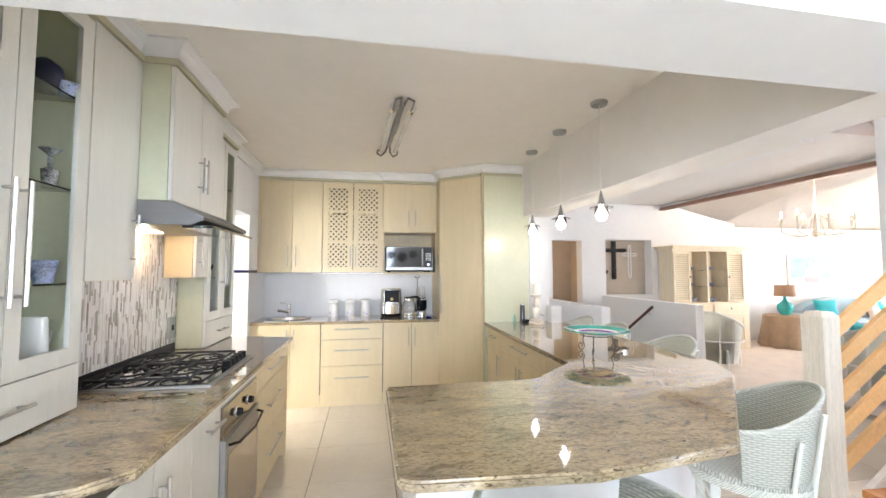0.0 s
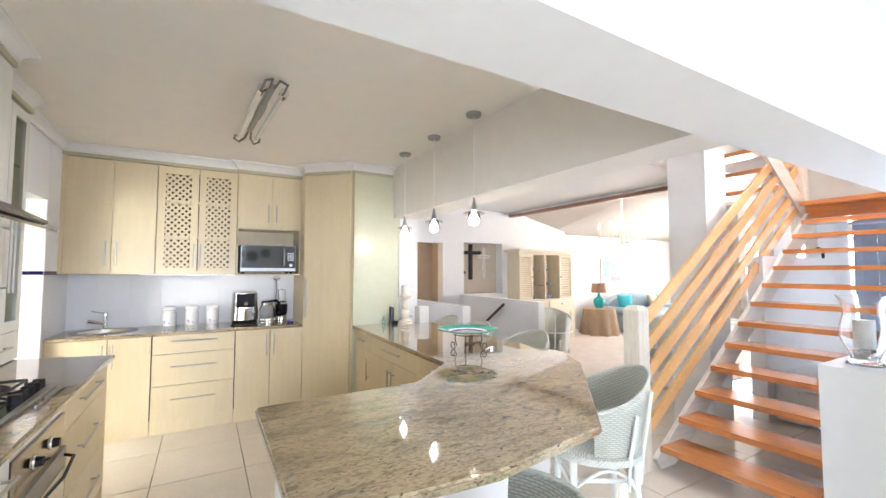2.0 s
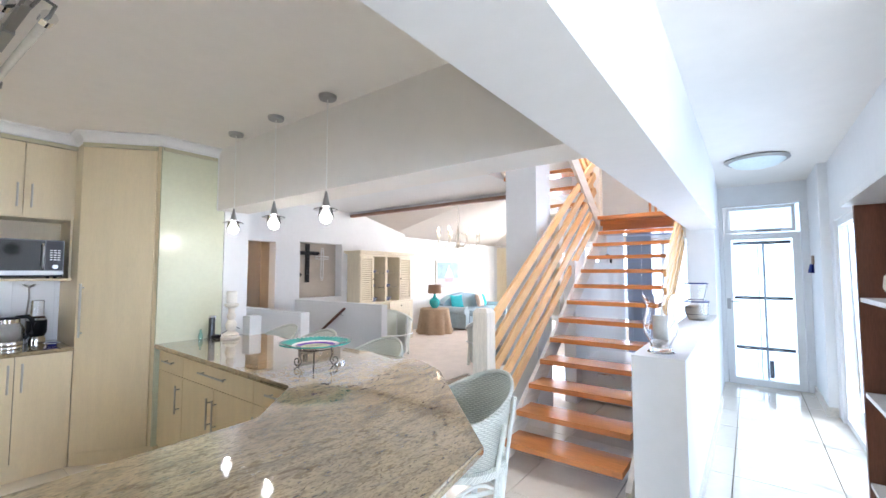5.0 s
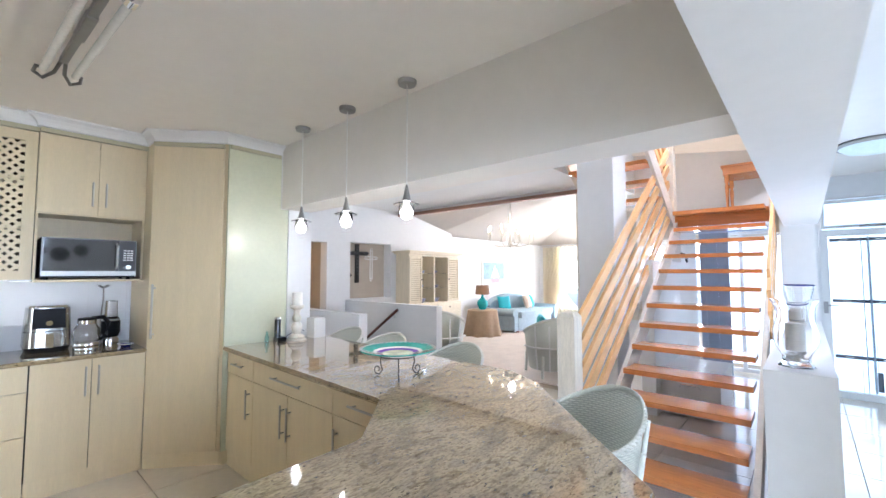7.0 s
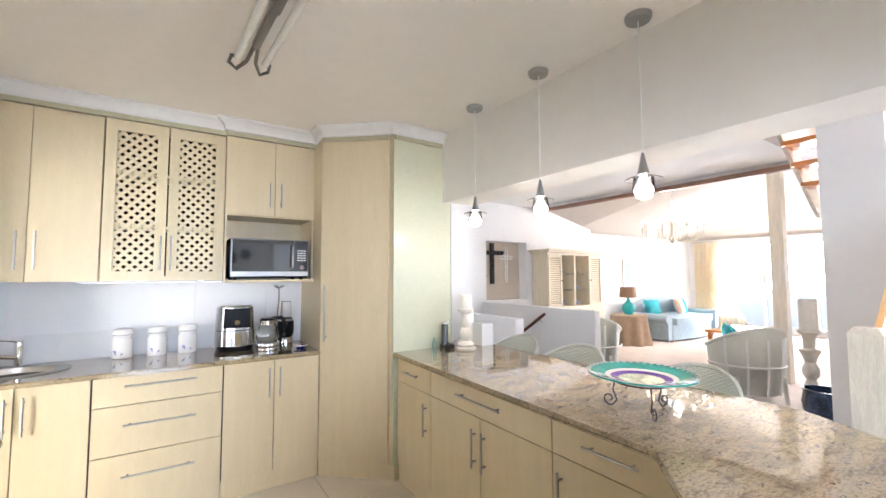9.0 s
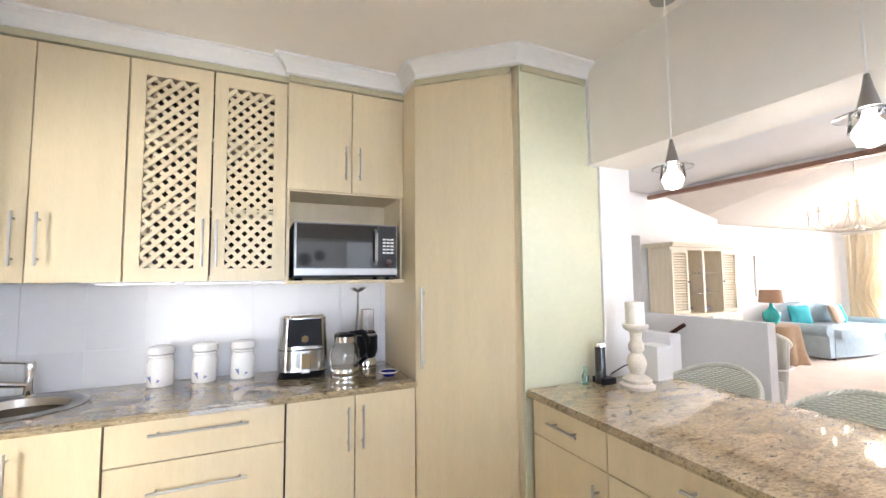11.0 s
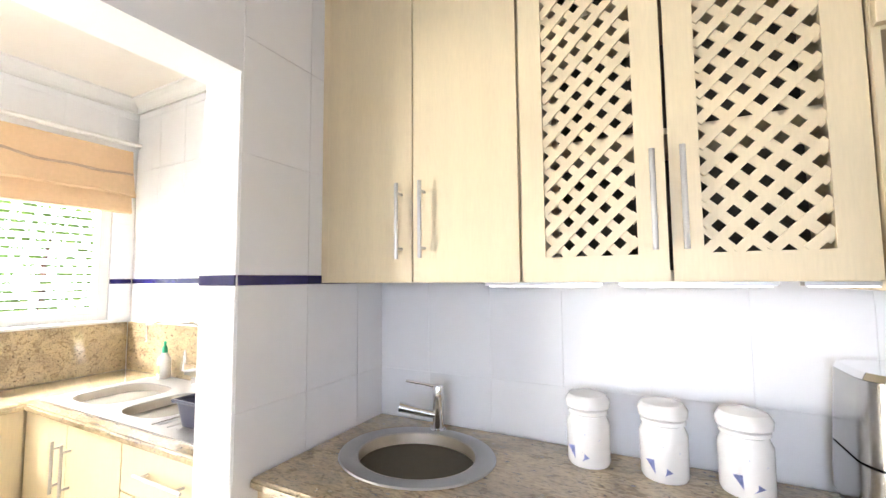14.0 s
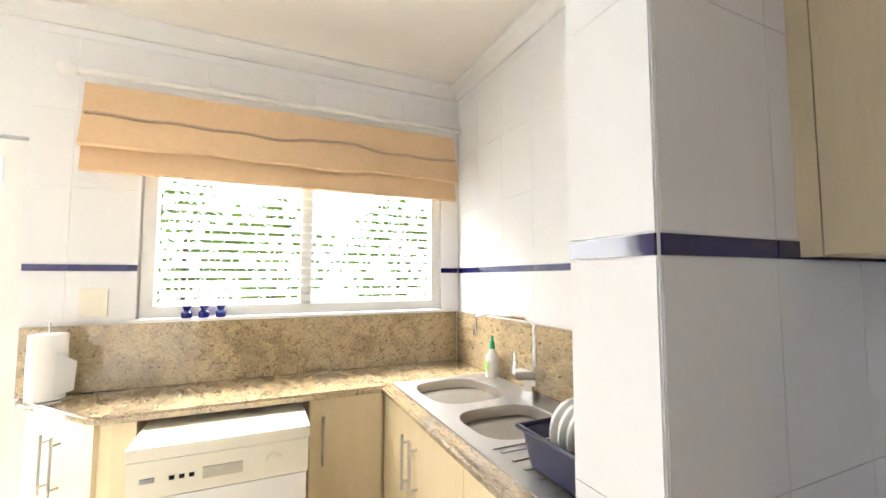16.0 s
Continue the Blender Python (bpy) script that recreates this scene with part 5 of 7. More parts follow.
part("rod", bm, WHITE, bl, "white rod with a ball end", smooth=True)
bm = B()
for k in range(19):
    plank(bm, (-3.13, 3.60, 1.265 + 0.046 * k), (-3.13, 4.96, 1.265 + 0.046 * k), 0.003, 0.038, (1, 0, 0.75))
part("slat", bm, LOUVRE, thing("window_louvres", (-3.13, 4.28, 1.25), "thin glass louvre slats, milky for glare, across the scullery window", "window louvres"), kind="stuff")

HAZE = glow("hazy_bright_sky", (0.90, 0.96, 1.0), 2.2)
# garden outside the scullery window
def bush(x, y, z, r, seed):
    rnd = random.Random(seed)
    o = thing("bush", (x, y, -0.3), "leafy green garden bush outside the scullery window", "bush", "garden bushes")
    bm = B()
    tube(bm, [(x, y, -0.3), (x + 0.05, y, z), (x, y + 0.1, z + r * 0.5)], [0.05, 0.03, 0.01], 6)
    part("trunk", bm, BROWNWOOD, o)
    bm = B()
    for _ in range(900):
        d = Vector((rnd.gauss(0, 1), rnd.gauss(0, 1), rnd.gauss(0, 1))).normalized() * r * rnd.uniform(0.55, 1.05)
        p = Vector((x, y, z)) + d
        a = Vector((rnd.gauss(0, 1), rnd.gauss(0, 1), rnd.gauss(0, 1))).normalized()
        b = a.cross(Vector((0, 0, 1))).normalized() * 0.045
        a = a * 0.08
        bm.faces.new([bm.verts.new(q) for q in (p - a, p + b, p + a, p - b)])
    part("leaf", bm, LEAF, o, kind="stuff")


for i, (x, y, z, r) in enumerate(((-6.5, 4.2, 1.6, 0.8), (-7.0, 6.0, 1.7, 0.9), (-6.3, 7.6, 1.5, 0.7), (-8.0, 3.0, 1.9, 0.9), (-6.6, 2.2, 0.8, 0.6), (-6.0, 5.4, 0.7, 0.5))):
    bush(x, y, z, r, i)
# Glowing boards added in place of the bright haze outdoors.
structure("backdrop", boxes((-14.2, -14.0, -12, 22, -0.3, 9)), HAZE)
structure("backdrop", boxes((29.8, 30, -14, 26, -0.3, 9)), glow("pale_blue_haze", (0.70, 0.85, 1.0), 0.9))
for k, (c0, c1) in enumerate((((-11.2, -11.0), (-4, 14)),)):
    w_ = thing("garden_wall", (-11.1, 5, -0.3), "pale rendered garden wall beyond the bushes", "garden wall")
    part("wall", boxes((-11.2, -11.0, -4, 14, -0.3, 0.9)), WHITE, w_)
FRYER = material("polished_dark_steel", (0.40, 0.39, 0.37), 0.18, 1.0, vary=0.05)
SHELLBLUE = material("shell_blue_print", (0.24, 0.27, 0.52), 0.3, vary=0.4, scale=60)
PALEBLUE = material("faded_blue_print", (0.48, 0.50, 0.64), 0.3)

# ---- things in the kitchen ----
m = thing("microwave", (0.48, 4.78, 1.42), "silver microwave oven with a dark mirrored glass door on its shelf", "microwave")
part("body", boxes((0.205, 0.738, 4.705, 5.05, 1.432, 1.715)), BLACK, m, "black microwave casing", bevel=0.006)
part("front_frame", boxes((0.205, 0.738, 4.690, 4.704, 1.445, 1.715)), STEELD, m, "brushed silver front", bevel=0.003)
part("glass", boxes((0.215, 0.628, 4.684, 4.689, 1.482, 1.708)), DARKGLASS, m, "dark mirrored glass window")
part("control_panel", boxes((0.631, 0.731, 4.684, 4.689, 1.482, 1.708)), material("dark_mirror_panel", (0.06, 0.06, 0.065), 0.1, 0.4), m)
bm = B()
tube(bm, [(0.614, 4.684, 1.50), (0.614, 4.660, 1.52), (0.614, 4.660, 1.665), (0.614, 4.684, 1.685)], 0.008, 8)
part("handle", bm, STEEL, m, smooth=True)
bm = B()
for z in (1.51,):
    tube(bm, [(0.686, 4.684, z), (0.686, 4.668, z)], 0.017, 20)
part("knob", bm, CHROME, m, smooth=True)
bm = B()
for i in range(3):
    for j in range(5):
        box(bm, 0.655 + i * 0.022, 0.671 + i * 0.022, 4.681, 4.6839, 1.56 + j * 0.018, 1.568 + j * 0.018)
part("button", bm, WHITE, m, kind="stuff")
for x in (0.23, 0.69):
    for y in (4.74, 5.0):
        part("foot", boxes((x, x + 0.02, y, y + 0.02, 1.42, 1.432)), BLACK, m)
part("lower_trim", boxes((0.206, 0.737, 4.682, 4.690, 1.447, 1.478)), STEEL, m, "curved silver trim under the door", bevel=0.003)

f = thing("air_fryer", (0.28, 5.0, 0.90), "stainless steel air fryer with black touch panel and pull-out basket", "air fryer")


def rounded(bm, cx, cy, w, d, z0, z1, r=0.05, t0=1.0, t1=1.0, n=6, lid=True):
    """A rounded box with plan w x d, scaled by t0 below and t1 above."""
    def ring(s, z):
        out = []
        for qx, qy, a0 in ((1, 1, 0), (-1, 1, 90), (-1, -1, 180), (1, -1, 270)):
            for k in range(n + 1):
                a = radians(a0 + 90 * k / n)
                out.append(bm.verts.new((cx + s * (qx * (w / 2 - r) + r * math.cos(a)), cy + s * (qy * (d / 2 - r) + r * math.sin(a)), z)))
        return out
    a, b = ring(t0, z0), ring(t1, z1)
    k = len(a)
    for i in range(k):
        bm.faces.new((a[i], a[(i + 1) % k], b[(i + 1) % k], b[i]))
    if lid:
        bm.faces.new(a[::-1]), bm.faces.new(b)


bm = B()
rounded(bm, 0.28, 5.0, 0.255, 0.265, 0.90, 0.935, 0.07, 0.90, 1.0)
part("base", bm, BLACK, f, smooth=True)
bm = B()
rounded(bm, 0.28, 5.0, 0.26, 0.27, 0.9355, 1.045, 0.07, 1.0, 0.975)
part("basket", bm, FRYER, f, smooth=True)
bm = B()
rounded(bm, 0.28, 5.0, 0.252, 0.262, 1.05, 1.215, 0.07, 1.0, 0.93)
part("body", bm, FRYER, f, smooth=True)
bm = B()
rounded(bm, 0.28, 5.0, 0.236, 0.245, 1.216, 1.230, 0.07, 1.0, 0.93)
part("lid", bm, CHROME, f, smooth=True)
bm = B()
for p in ((0.190, 0.370, 1.068, 1.210),):
    v = [bm.verts.new(q) for q in ((p[0], 4.866, p[2]), (p[1], 4.866, p[2]), (p[1] - 0.005, 4.874, p[3]), (p[0] + 0.005, 4.874, p[3]))]
    w_ = [bm.verts.new((q.co.x, q.co.y + 0.03, q.co.z)) for q in v]
    bm.faces.new(v), bm.faces.new(w_[::-1])
    for i in range(4):
        bm.faces.new((v[(i + 1) % 4], v[i], w_[i], w_[(i + 1) % 4]))
part("control_panel", bm, BLACK, f, "glossy black touch panel")
bm = B()
tube(bm, [(0.28, 4.870, 1.108), (0.28, 4.853, 1.107)], [0.020, 0.018], 20)
part("dial", bm, CHROME, f, smooth=True)
bm = boxes((0.260, 0.302, 4.825, 4.873, 0.935, 1.035))
part("handle", bm, CHROME, f, "chrome basket handle", bevel=0.012)

k = thing("glass_kettle", (0.475, 4.78, 0.90), "glass electric kettle with steel base, black lid and handle", "kettle")
bm = B()
lathe(bm, 0.475, 4.78, [(0, 0.901), (0.072, 0.901), (0.075, 0.915), (0.072, 0.922), (0.074, 0.925), (0.074, 0.955), (0.07, 0.960), (0, 0.960)], 28)
part("base", bm, CHROME, k, smooth=True)
bm = B()
lathe(bm, 0.475, 4.78, [(0.072, 0.961), (0.082, 1.0), (0.078, 1.05), (0.055, 1.09), (0.052, 1.09), (0.074, 1.05), (0.078, 1.0), (0.069, 0.963)], 28)
part("body", bm, GLASS, k, "clear glass kettle body", smooth=True)
bm = B()
lathe(bm, 0.475, 4.78, [(0.054, 1.091), (0.056, 1.12), (0.0, 1.122)], 28)
part("collar", bm, CHROME, k, smooth=True)
bm = B()
lathe(bm, 0.475, 4.78, [(0.057, 1.1205), (0.05, 1.135), (0, 1.14)], 24)
part("lid", bm, BLACK, k, smooth=True)
bm = B()
tube(bm, [(0.50, 4.78, 1.132), (0.57, 4.78, 1.135), (0.600, 4.78, 1.09), (0.590, 4.78, 1.0), (0.550, 4.78, 0.965)], [0.012, 0.016, 0.016, 0.013, 0.010], 10)
part("handle", bm, BLACK, k, smooth=True)

b = thing("blender", (0.655, 5.02, 0.90), "black bullet blender with a clear upturned cup", "blender")
bm = B()
lathe(bm, 0.655, 5.02, [(0, 0.901), (0.055, 0.901), (0.057, 0.93), (0.045, 0.955), (0, 0.955)], 20)
part("base", bm, CHROME, b, smooth=True)
bm = B()
lathe(bm, 0.655, 5.02, [(0, 0.956), (0.05, 0.956), (0.062, 0.99), (0.062, 1.08), (0, 1.08)], 20)
part("body", bm, BLACK, b, smooth=True)
bm = B()
lathe(bm, 0.655, 5.02, [(0.055, 1.081), (0.055, 1.10), (0.042, 1.11), (0.038, 1.24), (0, 1.245), (0, 1.243), (0.035, 1.238), (0.039, 1.11), (0.052, 1.098), (0.052, 1.081)], 20)
part("cup", bm, GLASS, b, smooth=True)

o = thing("metal_flower", (0.60, 5.06, 0.90), "tall grey metal flower on a bent stem behind the kettle", "ornament")
bm = B()
tube(bm, [(0.60, 5.06, 0.90), (0.595, 5.06, 1.10), (0.605, 5.05, 1.25), (0.60, 5.03, 1.34)], 0.006, 6)
lathe(bm, 0.60, 5.06, [(0, 0.90), (0.035, 0.90), (0.03, 0.91), (0, 0.912)], 14)
part("stem", bm, STEEL, o, smooth=True)
bm = B()
for a in range(6):
    t = a * math.pi / 3
    p = Vector((0.60, 5.03, 1.34))
    q = p + Vector((0.07 * math.cos(t), 0.05 * math.sin(t), 0.035))
    s_ = Vector((-math.sin(t), math.cos(t), 0)) * 0.014
    bm.faces.new([bm.verts.new(v) for v in (p, (p + q) / 2 + s_, q, (p + q) / 2 - s_)])
bmesh.ops.solidify(bm, geom=bm.faces, thickness=0.002)
part("petal", bm, STEEL, o)

for i, x in enumerate((-0.395, -0.202, -0.022)):
    j = thing("storage_jar", (x, 5.04, 0.90), ("white ceramic storage jar with a rounded lid and blue shell print", "white ceramic storage jar with a fine blue fish print", "white ceramic storage jar with faint grey shell print")[i], "jar", "jars on the back worktop")
    bm = B()
    lathe(bm, x, 5.04, [(0, 0.901), (0.055, 0.901), (0.059, 0.91), (0.059, 1.015), (0.052, 1.032), (0.050, 1.040), (0.055, 1.043), (0.055, 1.052), (0.049, 1.055), (0, 1.055)], 28)
    part("body", bm, CERAMIC, j, smooth=True)
    bm = B()
    lathe(bm, x, 5.04, [(0.049, 1.056), (0.060, 1.060), (0.062, 1.078), (0.052, 1.094), (0.03, 1.100), (0.0, 1.102)], 28)
    part("lid", bm, CERAMIC, j, smooth=True)
    for az, zz, s_ in ((-110 + 8 * i, 0.94, 0.032), (-72, 0.985, 0.022), (-147, 0.98, 0.018)):
        bm = B()
        a = radians(az)
        c_ = Vector((x + 0.0590 * math.cos(a), 5.04 + 0.0590 * math.sin(a), zz))
        t_ = Vector((-math.sin(a), math.cos(a), 0))
        n_ = Vector((math.cos(a), math.sin(a), 0))
        pts = [c_ + t_ * s_ * u + Vector((0, 0, s_ * v)) - n_ * 0.0035 * abs(u) for u, v in ((-1, 0.5), (-0.4, 0.55), (0.1, 0.3), (1, -0.2), (0.3, -0.6), (-0.3, -0.55))]
        f_ = bm.faces.new([bm.verts.new(p) for p in pts])
        bmesh.ops.solidify(bm, geom=[f_], thickness=-0.0012)
        part("shell_print", bm, SHELLBLUE if az == -110 + 8 * i else PALEBLUE, j)

# round prep sink with its tap
s = thing("prep_sink", (-0.87, 4.86, 0.90), "round stainless steel prep sink set in the granite corner", "sink")
bm = B()
lathe(bm, -0.87, 4.86, [(0.245, 0.9015), (0.242, 0.906), (0.195, 0.907), (0.19, 0.904), (0.186, 0.9025), (0.183, 0.9022)], 48, 1.0, 0.86)
part("rim", bm, STEEL, s, smooth=True)
bm = B()
lathe(bm, -0.87, 4.86, [(0.1865, 0.9040), (0.1835, 0.86), (0.165, 0.80), (0.12, 0.775), (0.03, 0.77), (0, 0.77)], 48, 1.0, 0.86)
part("bowl", bm, material("bright_satin_steel", (0.76, 0.68, 0.56), 0.36, 0.85, vary=0.03), s, "brushed steel bowl", smooth=True)
bm = B()
lathe(bm, -0.87, 4.86, [(0, 0.7715), (0.028, 0.7715), (0.03, 0.774), (0, 0.775)], 20)
part("drain", bm, CHROME, s, smooth=True)
t = thing("mixer_tap", (-0.90, 5.06, 0.90), "small chrome mixer tap with a pull-out spout and lever", "tap")
bm = B()
lathe(bm, -0.90, 5.06, [(0, 0.902), (0.027, 0.902), (0.027, 0.908), (0.020, 0.912), (0.020, 1.02), (0.021, 1.05), (0.018, 1.058), (0, 1.06)], 20)
part("body", bm, CHROME, t, smooth=True)
bm = B()
tube(bm, [(-0.905, 5.055, 0.955), (-0.955, 5.02, 0.970), (-1.015, 4.985, 0.988)], [0.013, 0.014, 0.018], 12)
part("spout", bm, CHROME, t, smooth=True)
bm = B()
tube(bm, [(-0.90, 5.055, 1.052), (-0.94, 5.03, 1.063), (-0.995, 5.0, 1.075)], [0.007, 0.005, 0.005], 8)
part("lever", bm, CHROME, t, smooth=True)

d = thing("blue_dish", (0.70, 4.72, 0.90), "small blue and white pinch dish on the granite", "dish")
bm = B()
lathe(bm, 0.70, 4.72, [(0, 0.901), (0.028, 0.901), (0.034, 0.912), (0.05, 0.922), (0.047, 0.924), (0.03, 0.912), (0, 0.908)], 24)
part("bowl", bm, BLUE, d, smooth=True)
bm = B()
tube(bm, [(0.70 + 0.049 * math.cos(a * math.pi / 12), 4.72 + 0.049 * math.sin(a * math.pi / 12), 0.9245) for a in range(24)], 0.003, 6, closed=True)
part("rim", bm, CERAMIC, d, smooth=True)

# cut the sink holes through the worktops
def cut(ob, cx, cy, rx, ry, n=40, square=None):
    bm = B()
    if square:
        box(bm, *square, 0.80, 0.95)
    else:
        prism(bm, [(cx + rx * math.cos(2 * math.pi * i / n), cy + ry * math.sin(2 * math.pi * i / n)) for i in range(n)], 0.80, 0.95)
    me_ = bpy.data.meshes.new("cutter")
    bmesh.ops.recalc_face_normals(bm, faces=bm.faces)
    bm.to_mesh(me_), bm.free()
    c_ = new("cutter", me_)
    md = ob.modifiers.new("hole", "BOOLEAN")
    md.operation, md.object, md.solver = "DIFFERENCE", c_, "EXACT"
    bpy.context.view_layer.update()
    dg = bpy.context.evaluated_depsgraph_get()
    baked = bpy.data.meshes.new_from_object(ob.evaluated_get(dg))
    ob.modifiers.clear()
    ob.data = baked
    baked.set_sharp_from_angle(angle=radians(30))
    bpy.data.objects.remove(c_)


tops = {o.name: o for o in scene.collection.objects if "worktop" in o.name}
cut(tops["back_worktop"], -0.87, 4.86, 0.20, 0.175)

# hob on the left worktop
h = thing("gas_hob", (-0.97, 2.42, 0.90), "black four-burner gas hob with cast iron grates and steel edge", "hob")
part("plate", boxes((-1.26, -0.70, 2.06, 2.76, 0.9015, 0.912)), STEEL, h, "steel hob plate", bevel=0.004)
part("enamel", boxes((-1.245, -0.722, 2.08, 2.74, 0.9125, 0.916)), DARKGLASS, h, "glossy black hob surface")
for x, y in ((-1.13, 2.24), (-1.13, 2.58), (-0.90, 2.24), (-0.90, 2.58)):
    bm = B()
    lathe(bm, x, y, [(0, 0.916), (0.055, 0.916), (0.052, 0.926), (0.035, 0.928), (0.035, 0.936), (0, 0.938)], 24)
    part("burner", bm, CHROME, h, "steel burner cap", smooth=True)
for y0 in (2.09, 2.42):
    bm = B()
    y1 = y0 + 0.31
    z = 0.943
    tube(bm, [(-1.23, y0, z), (-0.80, y0, z), (-0.80, y1, z), (-1.23, y1, z)], 0.007, 6, closed=True)
    for x in (-1.13, -0.90):
        tube(bm, [(x + 0.085 * math.cos(k * math.pi / 8), y0 + 0.155 + 0.085 * math.sin(k * math.pi / 8), z - 0.001) for k in range(16)], 0.005, 6, closed=True)
    for x in (-1.13, -0.90):
        tube(bm, [(x, y0, z), (x, y0 + 0.11, z + 0.003)], 0.007, 6), tube(bm, [(x, y1, z), (x, y1 - 0.11, z + 0.003)], 0.007, 6)
    tube(bm, [(-1.23, y0 + 0.155, z), (-1.16, y0 + 0.155, z + 0.003)], 0.005, 6), tube(bm, [(-0.80, y0 + 0.155, z), (-0.87, y0 + 0.155, z + 0.003)], 0.005, 6)
    tube(bm, [(-1.015, y0, z), (-1.015, y1, z)], 0.008, 6)
    for x in (-1.23, -0.80):
        for y in (y0, y1):
            tube(bm, [(x, y, 0.916), (x, y, z)], 0.007, 6)
    part("grate", bm, IRON, h, "cast iron pan grate")
for i in range(5):
    bm = B()
    lathe(bm, -0.748, 2.42 + 0.068 * i, [(0, 0.9165), (0.024, 0.9165), (0.022, 0.948), (0, 0.952)], 16)
    part("knob", bm, BLACK, h, smooth=True)

part("panel", boxes((-1.42, -1.29, 1.845, 3.098, 0.901, 1.66)), WALL, thing("splashback", (-1.35, 2.5, 0.9), "mosaic splashback of thin white and grey glass strips behind the hob", "splashback"))
spl = [o for o in scene.collection.objects if o.name == "splashback"][0]
rnd = random.Random(4)
bm = B()
y = 1.848
while y < 3.090:
    z = 0.955 - rnd.random() * 0.05
    last = -1
    while z < 1.655:
        L = rnd.choice((0.03, 0.05, 0.08, 0.11, 0.15))
        c_ = rnd.choice([q for q in (0, 0, 4, 4, 2, 1, 1, 3, 0, 2) if q != last or q in (0, 4)])
        last = c_
        z0, z1 = max(z, 0.955), min(z + L, 1.657)
        if z1 - z0 > 0.006:
            box(bm, -1.2899, -1.2855 + rnd.random() * 0.001, y + 0.0007, y + 0.0113, z0 + 0.0007, z1 - 0.0007, c_)
        z += L
    y += 0.0120
part("mosaic_strip", bm, MOSA, spl, "thin vertical glass mosaic strips", kind="stuff")
bm = boxes((-1.2899, -1.284, 1.848, 3.09, 0.902, 0.953))
part("border", bm, IRON, spl, "dark glass border strip")
o = thing("wall_socket", (-1.285, 3.02, 1.05), "brushed steel wall socket with a black switch on the mosaic", "wall socket")
part("plate", boxes((-1.2849, -1.277, 2.97, 3.07, 0.99, 1.13)), STEEL, o, bevel=0.002)
part("switch", boxes((-1.277, -1.274, 3.02, 3.045, 1.04, 1.075)), BLACK, o)

# what the glass cabinet holds
def crock(name, x, y, z, prof, mat, label, handle_=0, cat="crockery"):
    o = thing(name, (x, y, z), label, cat, "crockery in the glass cabinet")
    bm = B()
    lathe(bm, x, y, [(r, z + h_) for r, h_ in prof], 20)
    part("body", bm, mat, o, smooth=True)
    if handle_:
        bm = B()
        tube(bm, [(x, y + prof[2][0] * 0.9, z + handle_), (x, y + prof[2][0] + 0.06, z + handle_), (x, y + prof[2][0] + 0.02, z + handle_ * 0.3)], 0.006, 8)
        part("handle", bm, mat, o, smooth=True)


PRINT = material("blue_and_white_print", (0.34, 0.37, 0.62), 0.2, vary=0.9, scale=28)
BWPRINT = material("black_and_white_print", (0.35, 0.35, 0.34), 0.2, vary=0.95, scale=22)
crock("jug", -1.19, 1.735, 1.095, [(0, 0), (0.045, 0), (0.048, 0.02), (0.040, 0.17), (0.038, 0.17), (0, 0.02)], CERAMIC, "tall white porcelain jug on the lowest shelf", 0.15, "jug")
crock("cup", -1.18, 1.755, 1.387, [(0, 0), (0.028, 0), (0.044, 0.085), (0.041, 0.085), (0, 0.01)], PRINT, "blue and white patterned cup on a glass shelf", 0, "cup")
crock("goblet", -1.18, 1.76, 1.747, [(0, 0), (0.022, 0), (0.027, 0.065), (0.008, 0.075), (0.008, 0.12), (0.036, 0.145), (0, 0.145)], BWPRINT, "black and white patterned goblet on a glass shelf", 0, "goblet")
crock("teapot", -1.20, 1.74, 2.107, [(0, 0), (0.035, 0), (0.06, 0.05), (0.05, 0.095), (0.02, 0.12), (0, 0.13)], NAVYP, "dark blue patterned teapot on the top glass shelf", 0, "teapot")
crock("bowl", -1.15, 1.78, 2.107, [(0, 0), (0.025, 0), (0.045, 0.045), (0.042, 0.045), (0, 0.006)], PRINT, "small blue and white bowl beside the teapot", 0, "bowl")
crock("bowl", -1.2, 1.35, 2.107, [(0, 0), (0.03, 0), (0.05, 0.05), (0.047, 0.05), (0, 0.006)], PRINT, "blue patterned bowl on the top glass shelf", 0, "bowl")
crock("glass_jar", -1.25, 3.26, 1.387, [(0, 0), (0.04, 0), (0.045, 0.12), (0.042, 0.12), (0, 0.01)], GLASS, "clear glass jar in the second glass cabinet", 0, "jar")
crock("glass_jar", -1.25, 3.52, 1.387, [(0, 0), (0.03, 0), (0.04, 0.10), (0.037, 0.10), (0, 0.01)], GLASS, "clear glass tumbler in the second glass cabinet", 0, "jar")

bulb_light("hood_bulb", (-1.24, 2.55, 1.63), 3.5, (1.0, 0.68, 0.35), 0.012)

